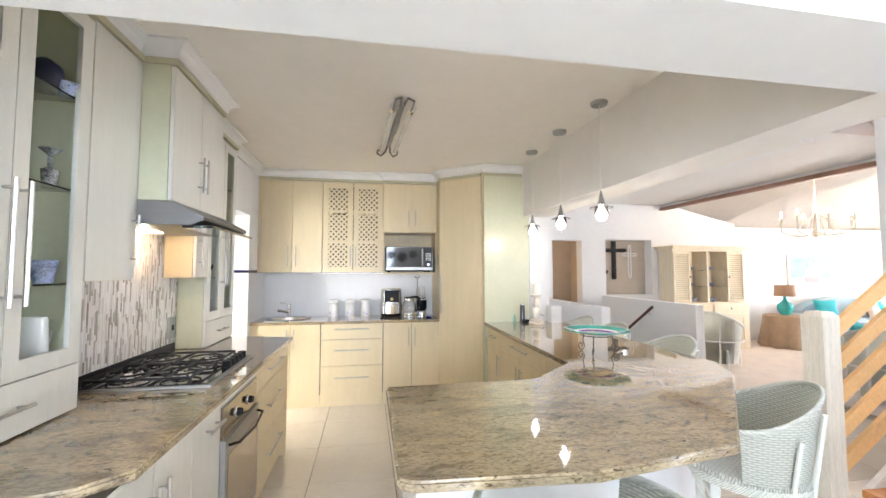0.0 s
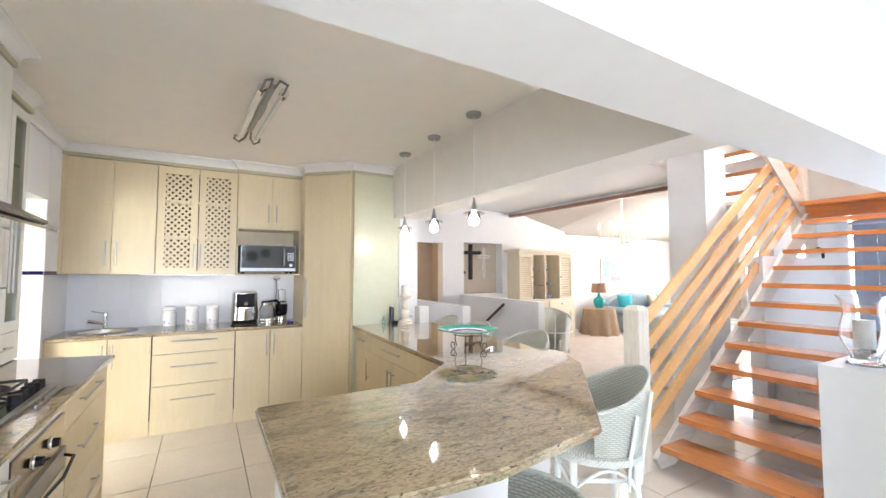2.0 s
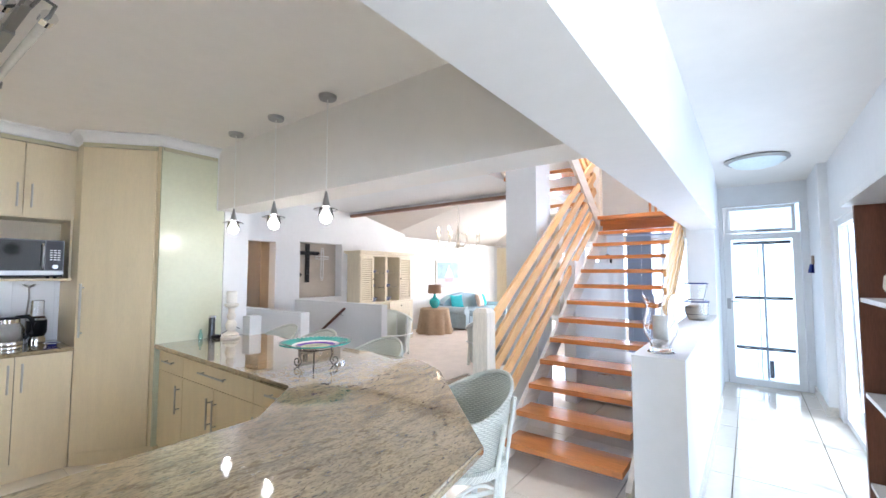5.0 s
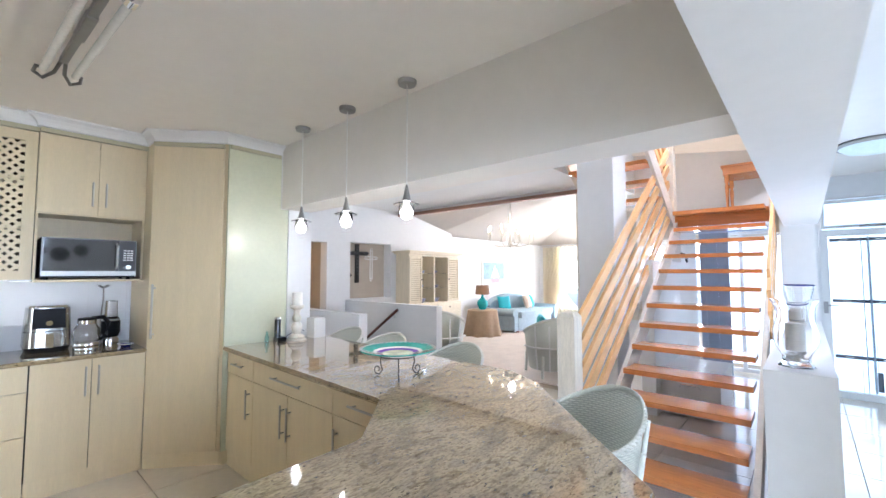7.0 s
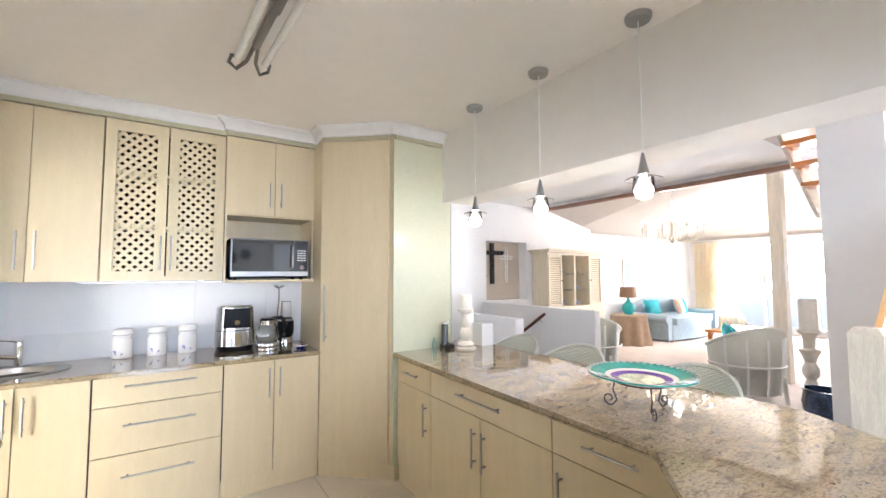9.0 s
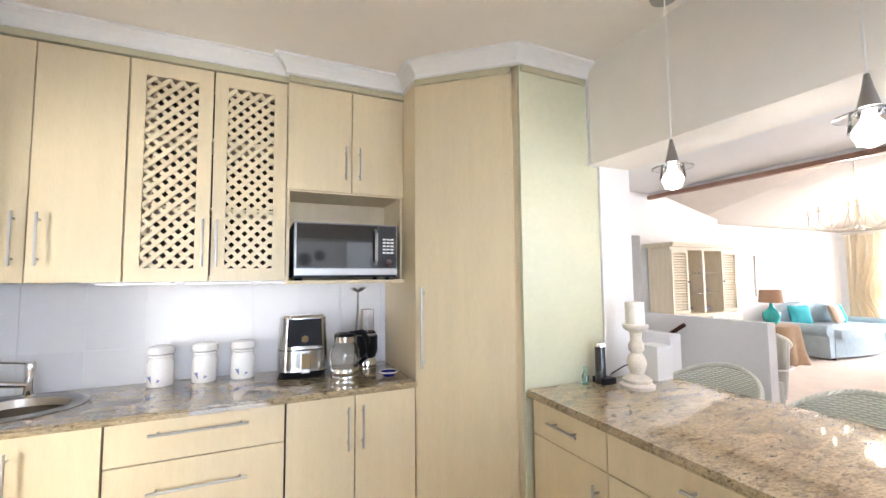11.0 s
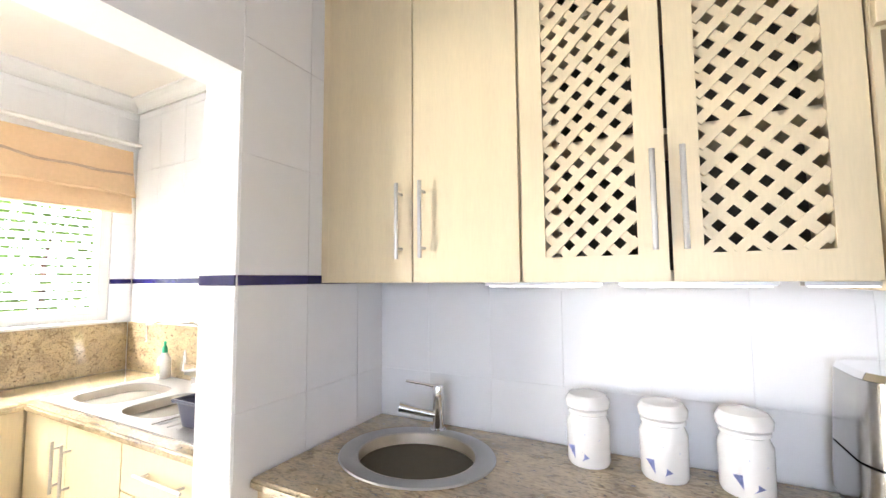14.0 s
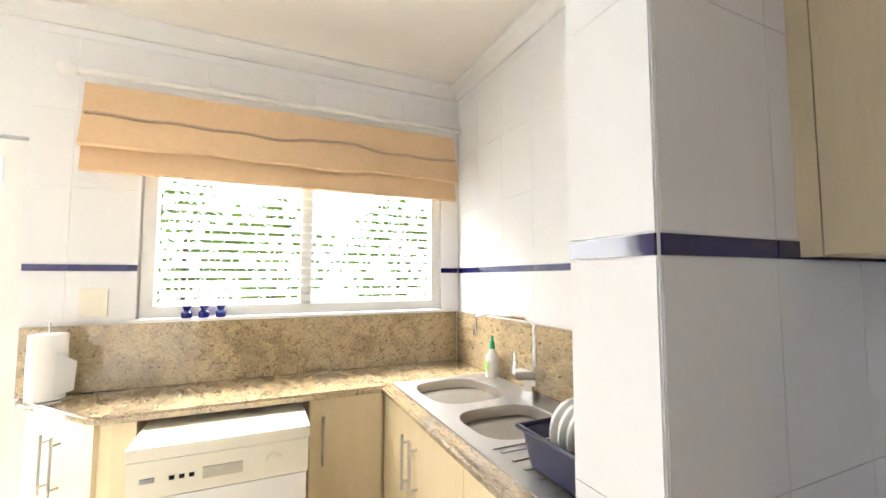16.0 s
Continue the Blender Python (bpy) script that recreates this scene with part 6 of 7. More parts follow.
# pendants and the tube lamp
for i, y in enumerate((3.61, 3.04, 2.46)):
    o = thing("pendant_lamp", (1.52, y, 2.57), "small glass pendant lamp with a bright bulb on a thin cable", "pendant lamp", "pendants over the counter")
    bm = B()
    lathe(bm, 1.52, y, [(0, 2.569), (0.055, 2.569), (0.055, 2.556), (0.05, 2.545), (0, 2.544)], 24)
    part("canopy", bm, STEEL, o, smooth=True)
    bm = B()
    tube(bm, [(1.52, y, 2.544), (1.52, y, 1.96)], 0.003, 6)
    part("cable", bm, WHITE, o)
    bm = B()
    lathe(bm, 1.52, y, [(0, 1.965), (0.006, 1.965), (0.012, 1.93), (0.026, 1.87), (0.022, 1.868), (0, 1.868)], 20)
    part("socket", bm, STEEL, o, "conical steel lamp holder", smooth=True)
    bm = B()
    lathe(bm, 1.52, y, [(0.028, 1.872), (0.074, 1.853), (0.074, 1.850), (0.040, 1.862), (0.046, 1.81), (0.043, 1.81), (0.026, 1.866)], 28)
    part("shade", bm, GLASS, o, "clear glass brimmed shade", smooth=True)
    bm = B()
    lathe(bm, 1.52, y, [(0, 1.866), (0.014, 1.866), (0.018, 1.845), (0.036, 1.82), (0.038, 1.80), (0.028, 1.775), (0, 1.765)], 20)
    part("bulb", bm, BULB, o, smooth=True)
    bulb_light("pendant_bulb", (1.52, y, 1.752), 5, (1.0, 0.88, 0.72), 0.01)

o = thing("tube_lamp", (0.2, 3.2, 2.57), "unlit twin tube ceiling lamp with curved steel arms", "ceiling lamp")
A0, A1 = Vector((0.22, 2.62, 2.51)), Vector((0.165, 3.68, 2.51))
du = (A1 - A0).normalized()
sd = Vector((du.y, -du.x, 0))
bm = B()
plank(bm, A0 + du * 0.05 + Vector((0, 0, 0.035)), A1 - du * 0.10 + Vector((0, 0, 0.035)), 0.03, 0.03, tuple(sd))
plank(bm, A0 + du * 0.35 + Vector((0, 0, 0.030)), A1 - du * 0.45 + Vector((0, 0, 0.030)), 0.04, 0.035, tuple(sd))
part("spine", bm, STEEL, o, "brushed steel spine", bevel=0.006)
for s_ in (-1, 1):
    bm = B()
    tube(bm, [A0 + sd * 0.062 * s_ + du * 0.06, A1 + sd * 0.062 * s_ - du * 0.02], 0.017, 14)
    part("tube", bm, material("unlit_lamp_tube", (0.80, 0.78, 0.72), 0.25), o, "unlit white lamp tube", smooth=True)
    bm = B()
    tube(bm, [A0 + sd * 0.062 * s_ + du * 0.02, A0 + sd * 0.062 * s_ + du * 0.075], 0.028, 16)
    part("end_cap", bm, CHROME, o, smooth=True)
    bm = B()
    tube(bm, [A0 + sd * 0.012 * s_ + du * 0.08 + Vector((0, 0, 0.03)), A0 + sd * 0.02 * s_ - du * 0.06 + Vector((0, 0, 0.03)), A0 + sd * 0.06 * s_ - du * 0.07 + Vector((0, 0, 0.01)), A0 + sd * 0.062 * s_ + du * 0.03], 0.007, 8)
    part("arm", bm, STEELD, o, "curved dark steel arm", smooth=True)
    bm = B()
    tube(bm, [A1 + sd * 0.008 * s_ - du * 0.12 + Vector((0, 0, 0.03)), A1 + sd * 0.02 * s_ - du * 0.01, A1 + sd * 0.055 * s_ + du * 0.06 - Vector((0, 0, 0.02)), A1 + sd * 0.092 * s_ + du * 0.04 - Vector((0, 0, 0.005)), A1 + sd * 0.088 * s_ - du * 0.005 + Vector((0, 0, 0.01)), A1 + sd * 0.065 * s_ - du * 0.01 + Vector((0, 0, 0.008))], 0.009, 8)
    part("arm", bm, STEELD, o, "curved dark steel arm", smooth=True)

# on the breakfast counter
p = thing("plate_stand", (1.47, 2.47, 0.90), "black wrought iron plate stand with three scrolled feet", "plate stand")
for a in (90, 210, 330):
    bm = B()
    t = radians(a + 20)
    d_ = Vector((math.cos(t), math.sin(t), 0))
    c_ = Vector((1.47, 2.47, 0))
    pts = [c_ + d_ * 0.10 + Vector((0, 0, 1.02)), c_ + d_ * 0.11 + Vector((0, 0, 0.97)), c_ + d_ * 0.095 + Vector((0, 0, 0.93)), c_ + d_ * 0.115 + Vector((0, 0, 0.906))]
    for k_ in range(10):
        th, r_ = -1.4 + k_ * 0.62, 0.026 - 0.002 * k_
        pts.append(c_ + d_ * (0.125 + r_ * math.cos(th)) + Vector((0, 0, 0.932 + r_ * math.sin(th))))
    tube(bm, pts, 0.0035, 6)
    part("leg", bm, WROUGHT, p, smooth=True)
bm = B()
tube(bm, [(1.47 + 0.10 * math.cos(a * math.pi / 12), 2.47 + 0.10 * math.sin(a * math.pi / 12), 1.018) for a in range(24)], 0.0035, 6, closed=True)
part("ring", bm, WROUGHT, p, smooth=True)
q = thing("plate", (1.47, 2.47, 1.02), "large painted plate with turquoise rim and purple ring on iron stand", "plate")


def band(name, r0, z0, r1, z1, mat, label, parent=None):
    bm = B()
    lathe(bm, 1.47, 2.47, [(r0, z0), (r1, z1), (r1, z1 - 0.006), (r0, z0 - 0.006), (r0, z0)], 64)
    part(name, bm, mat, parent or q, label, smooth=True)


bm = B()
lathe(bm, 1.47, 2.47, [(0, 1.030), (0.085, 1.030), (0.085, 1.024), (0, 1.024)], 48)
part("centre", bm, material("painted_fish_glaze", (0.55, 0.62, 0.40), 0.1, vary=0.6, scale=14, coat=0.6), q, "painted fish centre", smooth=True)
band("ring", 0.085, 1.030, 0.115, 1.036, material("purple_glaze", (0.12, 0.05, 0.30), 0.1, vary=0.2), "purple ring")
band("ring", 0.115, 1.036, 0.135, 1.041, CERAMIC, "white ring")
band("rim", 0.135, 1.041, 0.205, 1.056, material("turquoise_glaze", (0.04, 0.33, 0.27), 0.1, vary=0.3, scale=20), "turquoise rim")
bm = B()
for a in range(44):
    t0, t1 = 2 * math.pi * a / 44, 2 * math.pi * (a + 0.5) / 44
    v = [bm.verts.new((1.47 + r * math.cos(t), 2.47 + r * math.sin(t), z)) for r, t, z in ((0.192, t0, 1.0545), (0.209, t0, 1.0585), (0.209, t1, 1.0585), (0.192, t1, 1.0545))]
    bm.faces.new(v)
bmesh.ops.solidify(bm, geom=bm.faces, thickness=0.003)
part("edge_stripe", bm, CERAMIC, q, "white stripes round the edge", kind="stuff")
o = thing("bottle_opener", (1.62, 2.44, 0.90), "small chrome opener lying on the granite by the plate", "opener")
bm = B()
tube(bm, [(1.57, 2.41, 0.909), (1.64, 2.45, 0.909)], [0.008, 0.007], 8)
lathe(bm, 1.66, 2.46, [(0, 0.901), (0.022, 0.901), (0.022, 0.915), (0, 0.918)], 16)
part("body", bm, CHROME, o, smooth=True)

c = thing("candle_holder", (1.70, 3.97, 0.90), "turned chalky cream wooden candle holder", "candle holder")
bm = B()
lathe(bm, 1.70, 3.97, [(0, 0.901), (0.078, 0.901), (0.08, 0.915), (0.062, 0.925), (0.066, 0.94), (0.05, 0.952), (0.03, 0.965), (0.038, 0.99), (0.045, 1.02), (0.034, 1.05), (0.022, 1.062), (0.034, 1.075), (0.036, 1.10), (0.024, 1.125), (0.028, 1.16), (0.052, 1.175), (0.058, 1.185), (0.056, 1.198), (0, 1.20)], 28)
part("stem", bm, CHALK, c, smooth=True)
c = thing("candle", (1.70, 3.97, 1.20), "thick ivory pillar candle on its wooden holder", "candle")
bm = B()
lathe(bm, 1.70, 3.97, [(0, 1.2005), (0.042, 1.2005), (0.042, 1.30), (0.036, 1.305), (0.03, 1.295), (0, 1.292)], 24)
part("wax", bm, WAX, c, smooth=True)
c = thing("electric_corkscrew", (1.60, 4.10, 0.90), "tall black and silver electric corkscrew with a cable", "corkscrew")
bm = B()
tube(bm, [(1.60, 4.10, 0.901), (1.60, 4.10, 1.08)], [0.026, 0.026], 16)
part("body", bm, DARKGLASS, c, smooth=True)
bm = B()
tube(bm, [(1.60, 4.10, 1.081), (1.60, 4.10, 1.098)], [0.027, 0.024], 16)
part("cap", bm, CHROME, c, smooth=True)
part("base", boxes((1.585, 1.66, 4.06, 4.14, 0.901, 0.93)), BLACK, c, bevel=0.004)
bm = B()
tube(bm, [(1.66, 4.10, 0.912), (1.70, 4.13, 0.93), (1.76, 4.10, 0.97), (1.80, 4.09, 0.98), (1.84, 4.10, 0.96)], 0.003, 6)
part("cable", bm, BLACK, c, smooth=True)
c = thing("glass_bottle", (1.52, 4.12, 0.90), "tiny turquoise glass bottle beside the corkscrew", "bottle")
bm = B()
lathe(bm, 1.52, 4.12, [(0, 0.901), (0.016, 0.901), (0.018, 0.94), (0.008, 0.96), (0.008, 0.985), (0, 0.986)], 14)
part("body", bm, clear_glass("turquoise_glass", (0.5, 0.85, 0.88)), c, smooth=True)
c = thing("white_box", (1.93, 4.06, 0.90), "plain white box standing at the counter end", "box")
part("body", boxes((1.88, 1.99, 4.00, 4.12, 0.901, 1.07)), WHITE, c, bevel=0.004)

# wicker stools
def wicker_shell(bm, cx, cy, r0, r1, z0, ztop, zarm, span, n=40, rows=8, thick=0.012):
    """The barrel back: opens towards +y, and is highest at -y."""
    uv = bm.loops.layers.uv.verify()
    grid = []
    for i in range(n + 1):
        a = radians(-90 - span + 2 * span * i / n)
        w_ = (math.cos(radians(180 * (2 * i / n - 1)) ) + 1) / 2
        zt = zarm + (ztop - zarm) * w_ ** 0.85
        col = []
        for j in range(rows + 1):
            f_ = j / rows
            r = r0 + (r1 - r0) * f_ ** 0.8
            col.append((bm.verts.new((cx + r * math.cos(a), cy + r * math.sin(a), z0 + (zt - z0) * f_)), a * r1, z0 + (zt - z0) * f_))
        grid.append(col)
    faces = []
    for a, b in zip(grid, grid[1:]):
        for j in range(rows):
            q4 = (a[j], b[j], b[j + 1], a[j + 1])
            fc = bm.faces.new([v[0] for v in q4])
            for lp, v in zip(fc.loops, q4):
                lp[uv].uv = (v[1], v[2])
            faces.append(fc)
    top = [col[-1][0].co.copy() for col in grid]
    bmesh.ops.solidify(bm, geom=faces, thickness=thick)
    return top


def braid(bm, pts, r):
    """A braided rim: two strands wound round the line."""
    line = [Vector(p) for p in pts]
    fine = []
    for a, b in zip(line, line[1:]):
        for k_ in range(5):
            fine.append(a.lerp(b, k_ / 5))
    for ph in (0, 2.1, 4.2):
        tube(bm, [p + Vector((0, 0, 1)) * r * 0.55 * math.sin(i * 0.55 + ph) + Vector((math.cos(i * 0.55 + ph), 0, 0)) * r * 0.45 for i, p in enumerate(fine)], r * 0.62, 6)


def stool(label, seat_z=0.62, top=0.972, arm=0.83, cushion=False, r1=0.238, span=108, seat_r=0.222):
    s = thing("wicker_bar_stool", (0, 0, 0), label, "bar stool", "stools round the breakfast counter")
    bm = B()
    rim_ = wicker_shell(bm, 0, 0, seat_r - 0.027, r1, seat_z - 0.02, top, arm, span)
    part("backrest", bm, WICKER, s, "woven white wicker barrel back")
    bm = B()
    braid(bm, rim_, 0.0105)
    part("rim", bm, WICKERRIM, s, "braided wicker rim", smooth=True)
    bm = B()
    uv = bm.loops.layers.uv.verify()
    lathe(bm, 0, 0, [(0, seat_z + 0.012), (seat_r - 0.032, seat_z + 0.012), (seat_r, seat_z), (seat_r, seat_z - 0.03), (0, seat_z - 0.03)], 32)
    for fc in bm.faces:
        for lp in fc.loops:
            lp[uv].uv = (lp.vert.co.x, lp.vert.co.y + lp.vert.co.z)
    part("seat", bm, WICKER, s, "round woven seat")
    for a in (45, 135, 225, 315):
        t = radians(a)
        c_, s_ = math.cos(t), math.sin(t)
        bm = B()
        tube(bm, [(0.20 * c_, 0.20 * s_, seat_z - 0.01), (0.20 * c_, 0.20 * s_, seat_z - 0.15), (0.215 * c_, 0.215 * s_, 0.25), (0.245 * c_, 0.245 * s_, -0.01)], [0.019, 0.017, 0.016, 0.018], 10)
        part("leg", bm, WICKERFRAME, s, smooth=True)
    for z, r in ((0.26, 0.215), (seat_z - 0.12, 0.20)):
        bm = B()
        k_ = [(r * math.cos(radians(a)), r * math.sin(radians(a)), z) for a in (45, 135, 225, 315)]
        tube(bm, k_, 0.011, 8, closed=True)
        part("stretcher", bm, WICKERFRAME, s, smooth=True)
    for a in (0, 90, 180, 270):
        bm = B()
        t0 = radians(a - 42)
        t1 = radians(a + 42)
        pts = []
        for k_ in range(9):
            f_ = k_ / 8
            t = t0 + (t1 - t0) * f_
            rr = 0.20
            pts.append((rr * math.cos(t), rr * math.sin(t), seat_z - 0.15 + 0.10 * math.sin(math.pi * f_)))
        tube(bm, pts, 0.007, 6)
        part("bow", bm, WICKERFRAME, s, "curved cane bow", smooth=True)
    for a, zt in ((205, 0.84), (235, 0.92), (305, 0.92), (335, 0.84)):
        t, zt = radians(a), min(zt, top - 0.02)
        bm = B()
        tube(bm, [(0.205 * math.cos(t), 0.205 * math.sin(t), seat_z - 0.14), (0.222 * math.cos(t), 0.222 * math.sin(t), seat_z + 0.02), ((r1 + 0.012) * math.cos(t), (r1 + 0.012) * math.sin(t), zt - 0.02)], 0.009, 8)
        part("upright", bm, WICKERFRAME, s, "white cane upright", smooth=True)
    if cushion:
        bm = B()
        lathe(bm, 0, 0, [(0, seat_z + 0.014), (seat_r - 0.045, seat_z + 0.014), (seat_r - 0.025, seat_z + 0.035), (seat_r - 0.045, seat_z + 0.07), (0, seat_z + 0.08)], 32)
        part("cushion", bm, material("dark_teal_cushion", (0.02, 0.09, 0.12), 0.8, vary=0.2), s, "dark teal seat cushion", smooth=True)
    return s


ws = stool("white wicker bar stool with woven barrel back at the counter corner", r1=0.248)
ws.matrix_world = pose(1.565, 1.50, 0, 0, 0, 58)
for x, y, r_ in ((1.98, 2.58, 88), (1.97, 3.30, 92), (1.98, 3.87, 88)):
    copy_thing(ws, pose(x, y, 0, 0, 0, r_))["label"] = "white wicker bar stool with barrel back beside the long counter"
w2 = stool("white wicker bar stool with dark teal cushion under the island edge", 0.64, 0.85, 0.81, True, 0.275, 125, 0.25)
w2.matrix_world = pose(0.55, 1.01, 0, 0, 0, 2)

# ---- hall, passage and stair things ----
a = thing("cross", (4.75, 7.14, 1.3), "large blackish brown carved cross hung in the niche", "cross")
bm = boxes((4.605, 4.68, 7.11, 7.15, 1.28, 2.01), (4.43, 4.86, 7.112, 7.148, 1.80, 1.87))
part("cross_body", bm, IRON, a, bevel=0.006)
for k in range(9):
    bm = B()
    lathe(bm, 4.643, 7.105, [(0, 1.33 + 0.065 * k), (0.03, 1.355 + 0.065 * k), (0, 1.385 + 0.065 * k)], 8)
    part("carving", bm, IRON, a, smooth=True)
for x in (4.43, 4.53, 4.76, 4.86):
    bm = B()
    lathe(bm, x, 7.105, [(0, 1.80), (0.045, 1.84), (0, 1.88)], 8)
    part("carving", bm, IRON, a, smooth=True)
a = thing("cross", (4.52, 7.14, 1.15), "small black wrought iron cross with flared tips", "cross")
bm = boxes((4.395, 4.437, 7.12, 7.148, 1.125, 1.585), (4.345, 4.495, 7.121, 7.147, 1.405, 1.445))
for x, z in ((4.416, 1.14), (4.416, 1.575), (4.36, 1.425), (4.485, 1.425)):
    box(bm, x - 0.035, x + 0.035, 7.118, 7.146, z - 0.012, z + 0.012), box(bm, x - 0.012, x + 0.012, 7.117, 7.145, z - 0.035, z + 0.035)
part("cross_body", bm, WROUGHT, a)
a = thing("cross", (5.12, 7.14, 1.35), "pale openwork cross hung on the beige niche wall", "cross")
bm = B()
for pts in ([(4.955, 7.13, 1.35), (4.955, 7.13, 1.90)], [(5.005, 7.13, 1.35), (5.005, 7.13, 1.90)], [(4.86, 7.13, 1.78), (5.10, 7.13, 1.78)], [(4.86, 7.13, 1.73), (5.10, 7.13, 1.73)]):
    tube(bm, pts, 0.011, 6)
for x, z in ((4.98, 1.915), (4.85, 1.755), (5.11, 1.755), (4.98, 1.335)):
    tube(bm, [(x + 0.025 * math.cos(t * math.pi / 5), 7.13, z + 0.025 * math.sin(t * math.pi / 5)) for t in range(10)], 0.009, 6, closed=True)
part("cross_body", bm, WHITE, a)
a = thing("handrail", (4.24, 6.0, 0.4), "dark wooden handrail going down the stairwell on brass brackets", "handrail")
bm = B()
tube(bm, [(4.20, 5.50, 0.90), (4.20, 6.80, 0.02)], 0.022, 12)
part("rail", bm, DARKWOOD, a, smooth=True)
bm = B()
tube(bm, [(4.20, 5.60, 0.82), (4.235, 5.60, 0.78), (4.268, 5.60, 0.78)], 0.008, 8)
part("bracket", bm, CHROME, a, smooth=True)
a = thing("wall_lamp", (3.02, 7.5, 1.25), "small lit uplighter on the wall beyond the hall", "wall lamp")
bm = B()
lathe(bm, 3.10, 7.62, [(0.0, 1.20), (0.05, 1.21), (0.11, 1.29), (0.10, 1.29), (0.04, 1.22)], 20)
tube(bm, [(2.985, 7.62, 1.21), (3.08, 7.62, 1.21)], 0.012, 8)
part("bowl", bm, glow("lit_alabaster", (1.0, 0.75, 0.45), 2.5), a, smooth=True)
bulb_light("wall_lamp_bulb", (3.10, 7.62, 1.36), 9, (1.0, 0.65, 0.32))

# ceiling lamp in the passage
a = thing("ceiling_lamp", (5.13, 0.29, 2.62), "round unlit ceiling lamp with frosted glass and steel ring", "ceiling lamp")
bm = B()
lathe(bm, 5.13, 0.29, [(0, 2.619), (0.26, 2.619), (0.27, 2.60), (0.25, 2.585), (0.235, 2.585)], 40)
part("ring", bm, STEEL, a, smooth=True)
bm = B()
lathe(bm, 5.13, 0.29, [(0.24, 2.59), (0.18, 2.545), (0.10, 2.525), (0, 2.52)], 40)
part("diffuser", bm, FROST, a, smooth=True)

# on the low wall
a = thing("hurricane_vase", (2.80, 0.84, 0.975), "large clear glass hurricane vase with a white candle and pebbles", "vase")
bm = B()
lathe(bm, 2.80, 0.84, [(0, 0.977)] + curvy([(0.078, 0.977), (0.062, 1.0), (0.060, 1.03), (0.092, 1.10), (0.094, 1.16), (0.078, 1.23), (0.082, 1.28), (0.104, 1.325)]) + curvy([(0.101, 1.325), (0.079, 1.28), (0.075, 1.23), (0.091, 1.16), (0.089, 1.10), (0.057, 1.03), (0.05, 1.005)]) + [(0, 1.004)], 40)
part("glass", bm, GLASS, a, smooth=True)
bm = B()
rnd = random.Random(9)
for _ in range(70):
    t, r = rnd.random() * 6.28, 0.045 * rnd.random() ** 0.5
    x, y, z = 2.80 + r * math.cos(t), 0.84 + r * math.sin(t), 1.01 + rnd.random() * 0.05
    lathe(bm, x, y, [(0, z - 0.006), (0.009, z), (0, z + 0.006)], 6)
part("pebble", bm, CHALK, a, kind="stuff", smooth=True)
bm = B()
lathe(bm, 2.80, 0.84, [(0, 1.06), (0.042, 1.06), (0.042, 1.20), (0, 1.205)], 20)
part("candle", bm, WAX, a, "white pillar candle", smooth=True)
a = thing("glass_jar", (4.95, 0.84, 0.975), "clear glass footed jar with blue rims half filled with shells", "jar")
bm = B()
lathe(bm, 4.95, 0.84, [(0, 0.977), (0.07, 0.977), (0.105, 1.04), (0.115, 1.165), (0.075, 1.19), (0.11, 1.35), (0.107, 1.35), (0.072, 1.19), (0.112, 1.16), (0.102, 1.04), (0, 0.985)], 32)
part("glass", bm, GLASS, a, smooth=True)
bm = B()
lathe(bm, 4.95, 0.84, [(0, 0.99), (0.066, 0.99), (0.099, 1.045), (0.105, 1.11), (0.08, 1.13), (0, 1.13)], 32)
part("shells", bm, CHALK, a, "sand and shells inside", smooth=True)
for z, r in ((1.352, 0.108), (1.168, 0.114)):
    bm = B()
    tube(bm, [(4.95 + r * math.cos(t * math.pi / 16), 0.84 + r * math.sin(t * math.pi / 16), z) for t in range(32)], 0.006, 6, closed=True)
    part("rim", bm, BLUE, a, "cobalt blue glass rim", smooth=True)

# by the entrance door
a = thing("intercom", (6.69, 0.74, 1.78), "small black intercom panel on the door wall", "intercom")
part("case", boxes((6.68, 6.70, 0.70, 0.78, 1.75, 1.81)), BLACK, a, bevel=0.003)
a = thing("light_switch", (6.69, 0.76, 1.2), "white light switch plate on the door wall", "switch")
part("plate", boxes((6.69, 6.70, 0.72, 0.80, 1.14, 1.26)), APPL, a, bevel=0.002)
a = thing("key_hook", (6.35, -0.215, 1.5), "little hanging key holder with blue tassels on the passage wall", "key holder")
part("board", boxes((6.30, 6.42, -0.219, -0.20, 1.56, 1.66)), TAUPE, a, bevel=0.003)
bm = B()
tube(bm, [(6.36, -0.20, 1.56), (6.35, -0.19, 1.46)], [0.02, 0.03], 8)
part("tassel", bm, BLUE, a)

# glazing and vertical slats under the landing
a = window("window_landing", "x", 7.42, 0.98, 2.0, 0.02, 2.08, (1.50,), (), 0.05)
o = thing("vertical_blind", (7.0, 1.5, 2.06), "grey-blue vertical blind hanging under the landing", "blind")
part("rail", boxes((6.97, 7.02, 1.02, 1.99, 2.045, 2.10)), GREYBLIND, o, "grey head rail")
for i in range(5):
    part("slat", boxes((6.975 + 0.012 * (i % 2), 6.985 + 0.012 * (i % 2), 1.885 - 0.072 * i, 1.957 - 0.072 * i, 0.03, 2.04)), SLATB, o)
o = thing("coat_hook", (5.98, 1.98, 1.62), "black iron coat hook on the wall under the stairs", "hook")
bm = B()
tube(bm, [(5.96, 1.984, 1.70), (5.90, 1.93, 1.69), (5.82, 1.90, 1.60)], [0.03, 0.02, 0.012], 8)
part("hook", bm, BLACK, o, smooth=True)
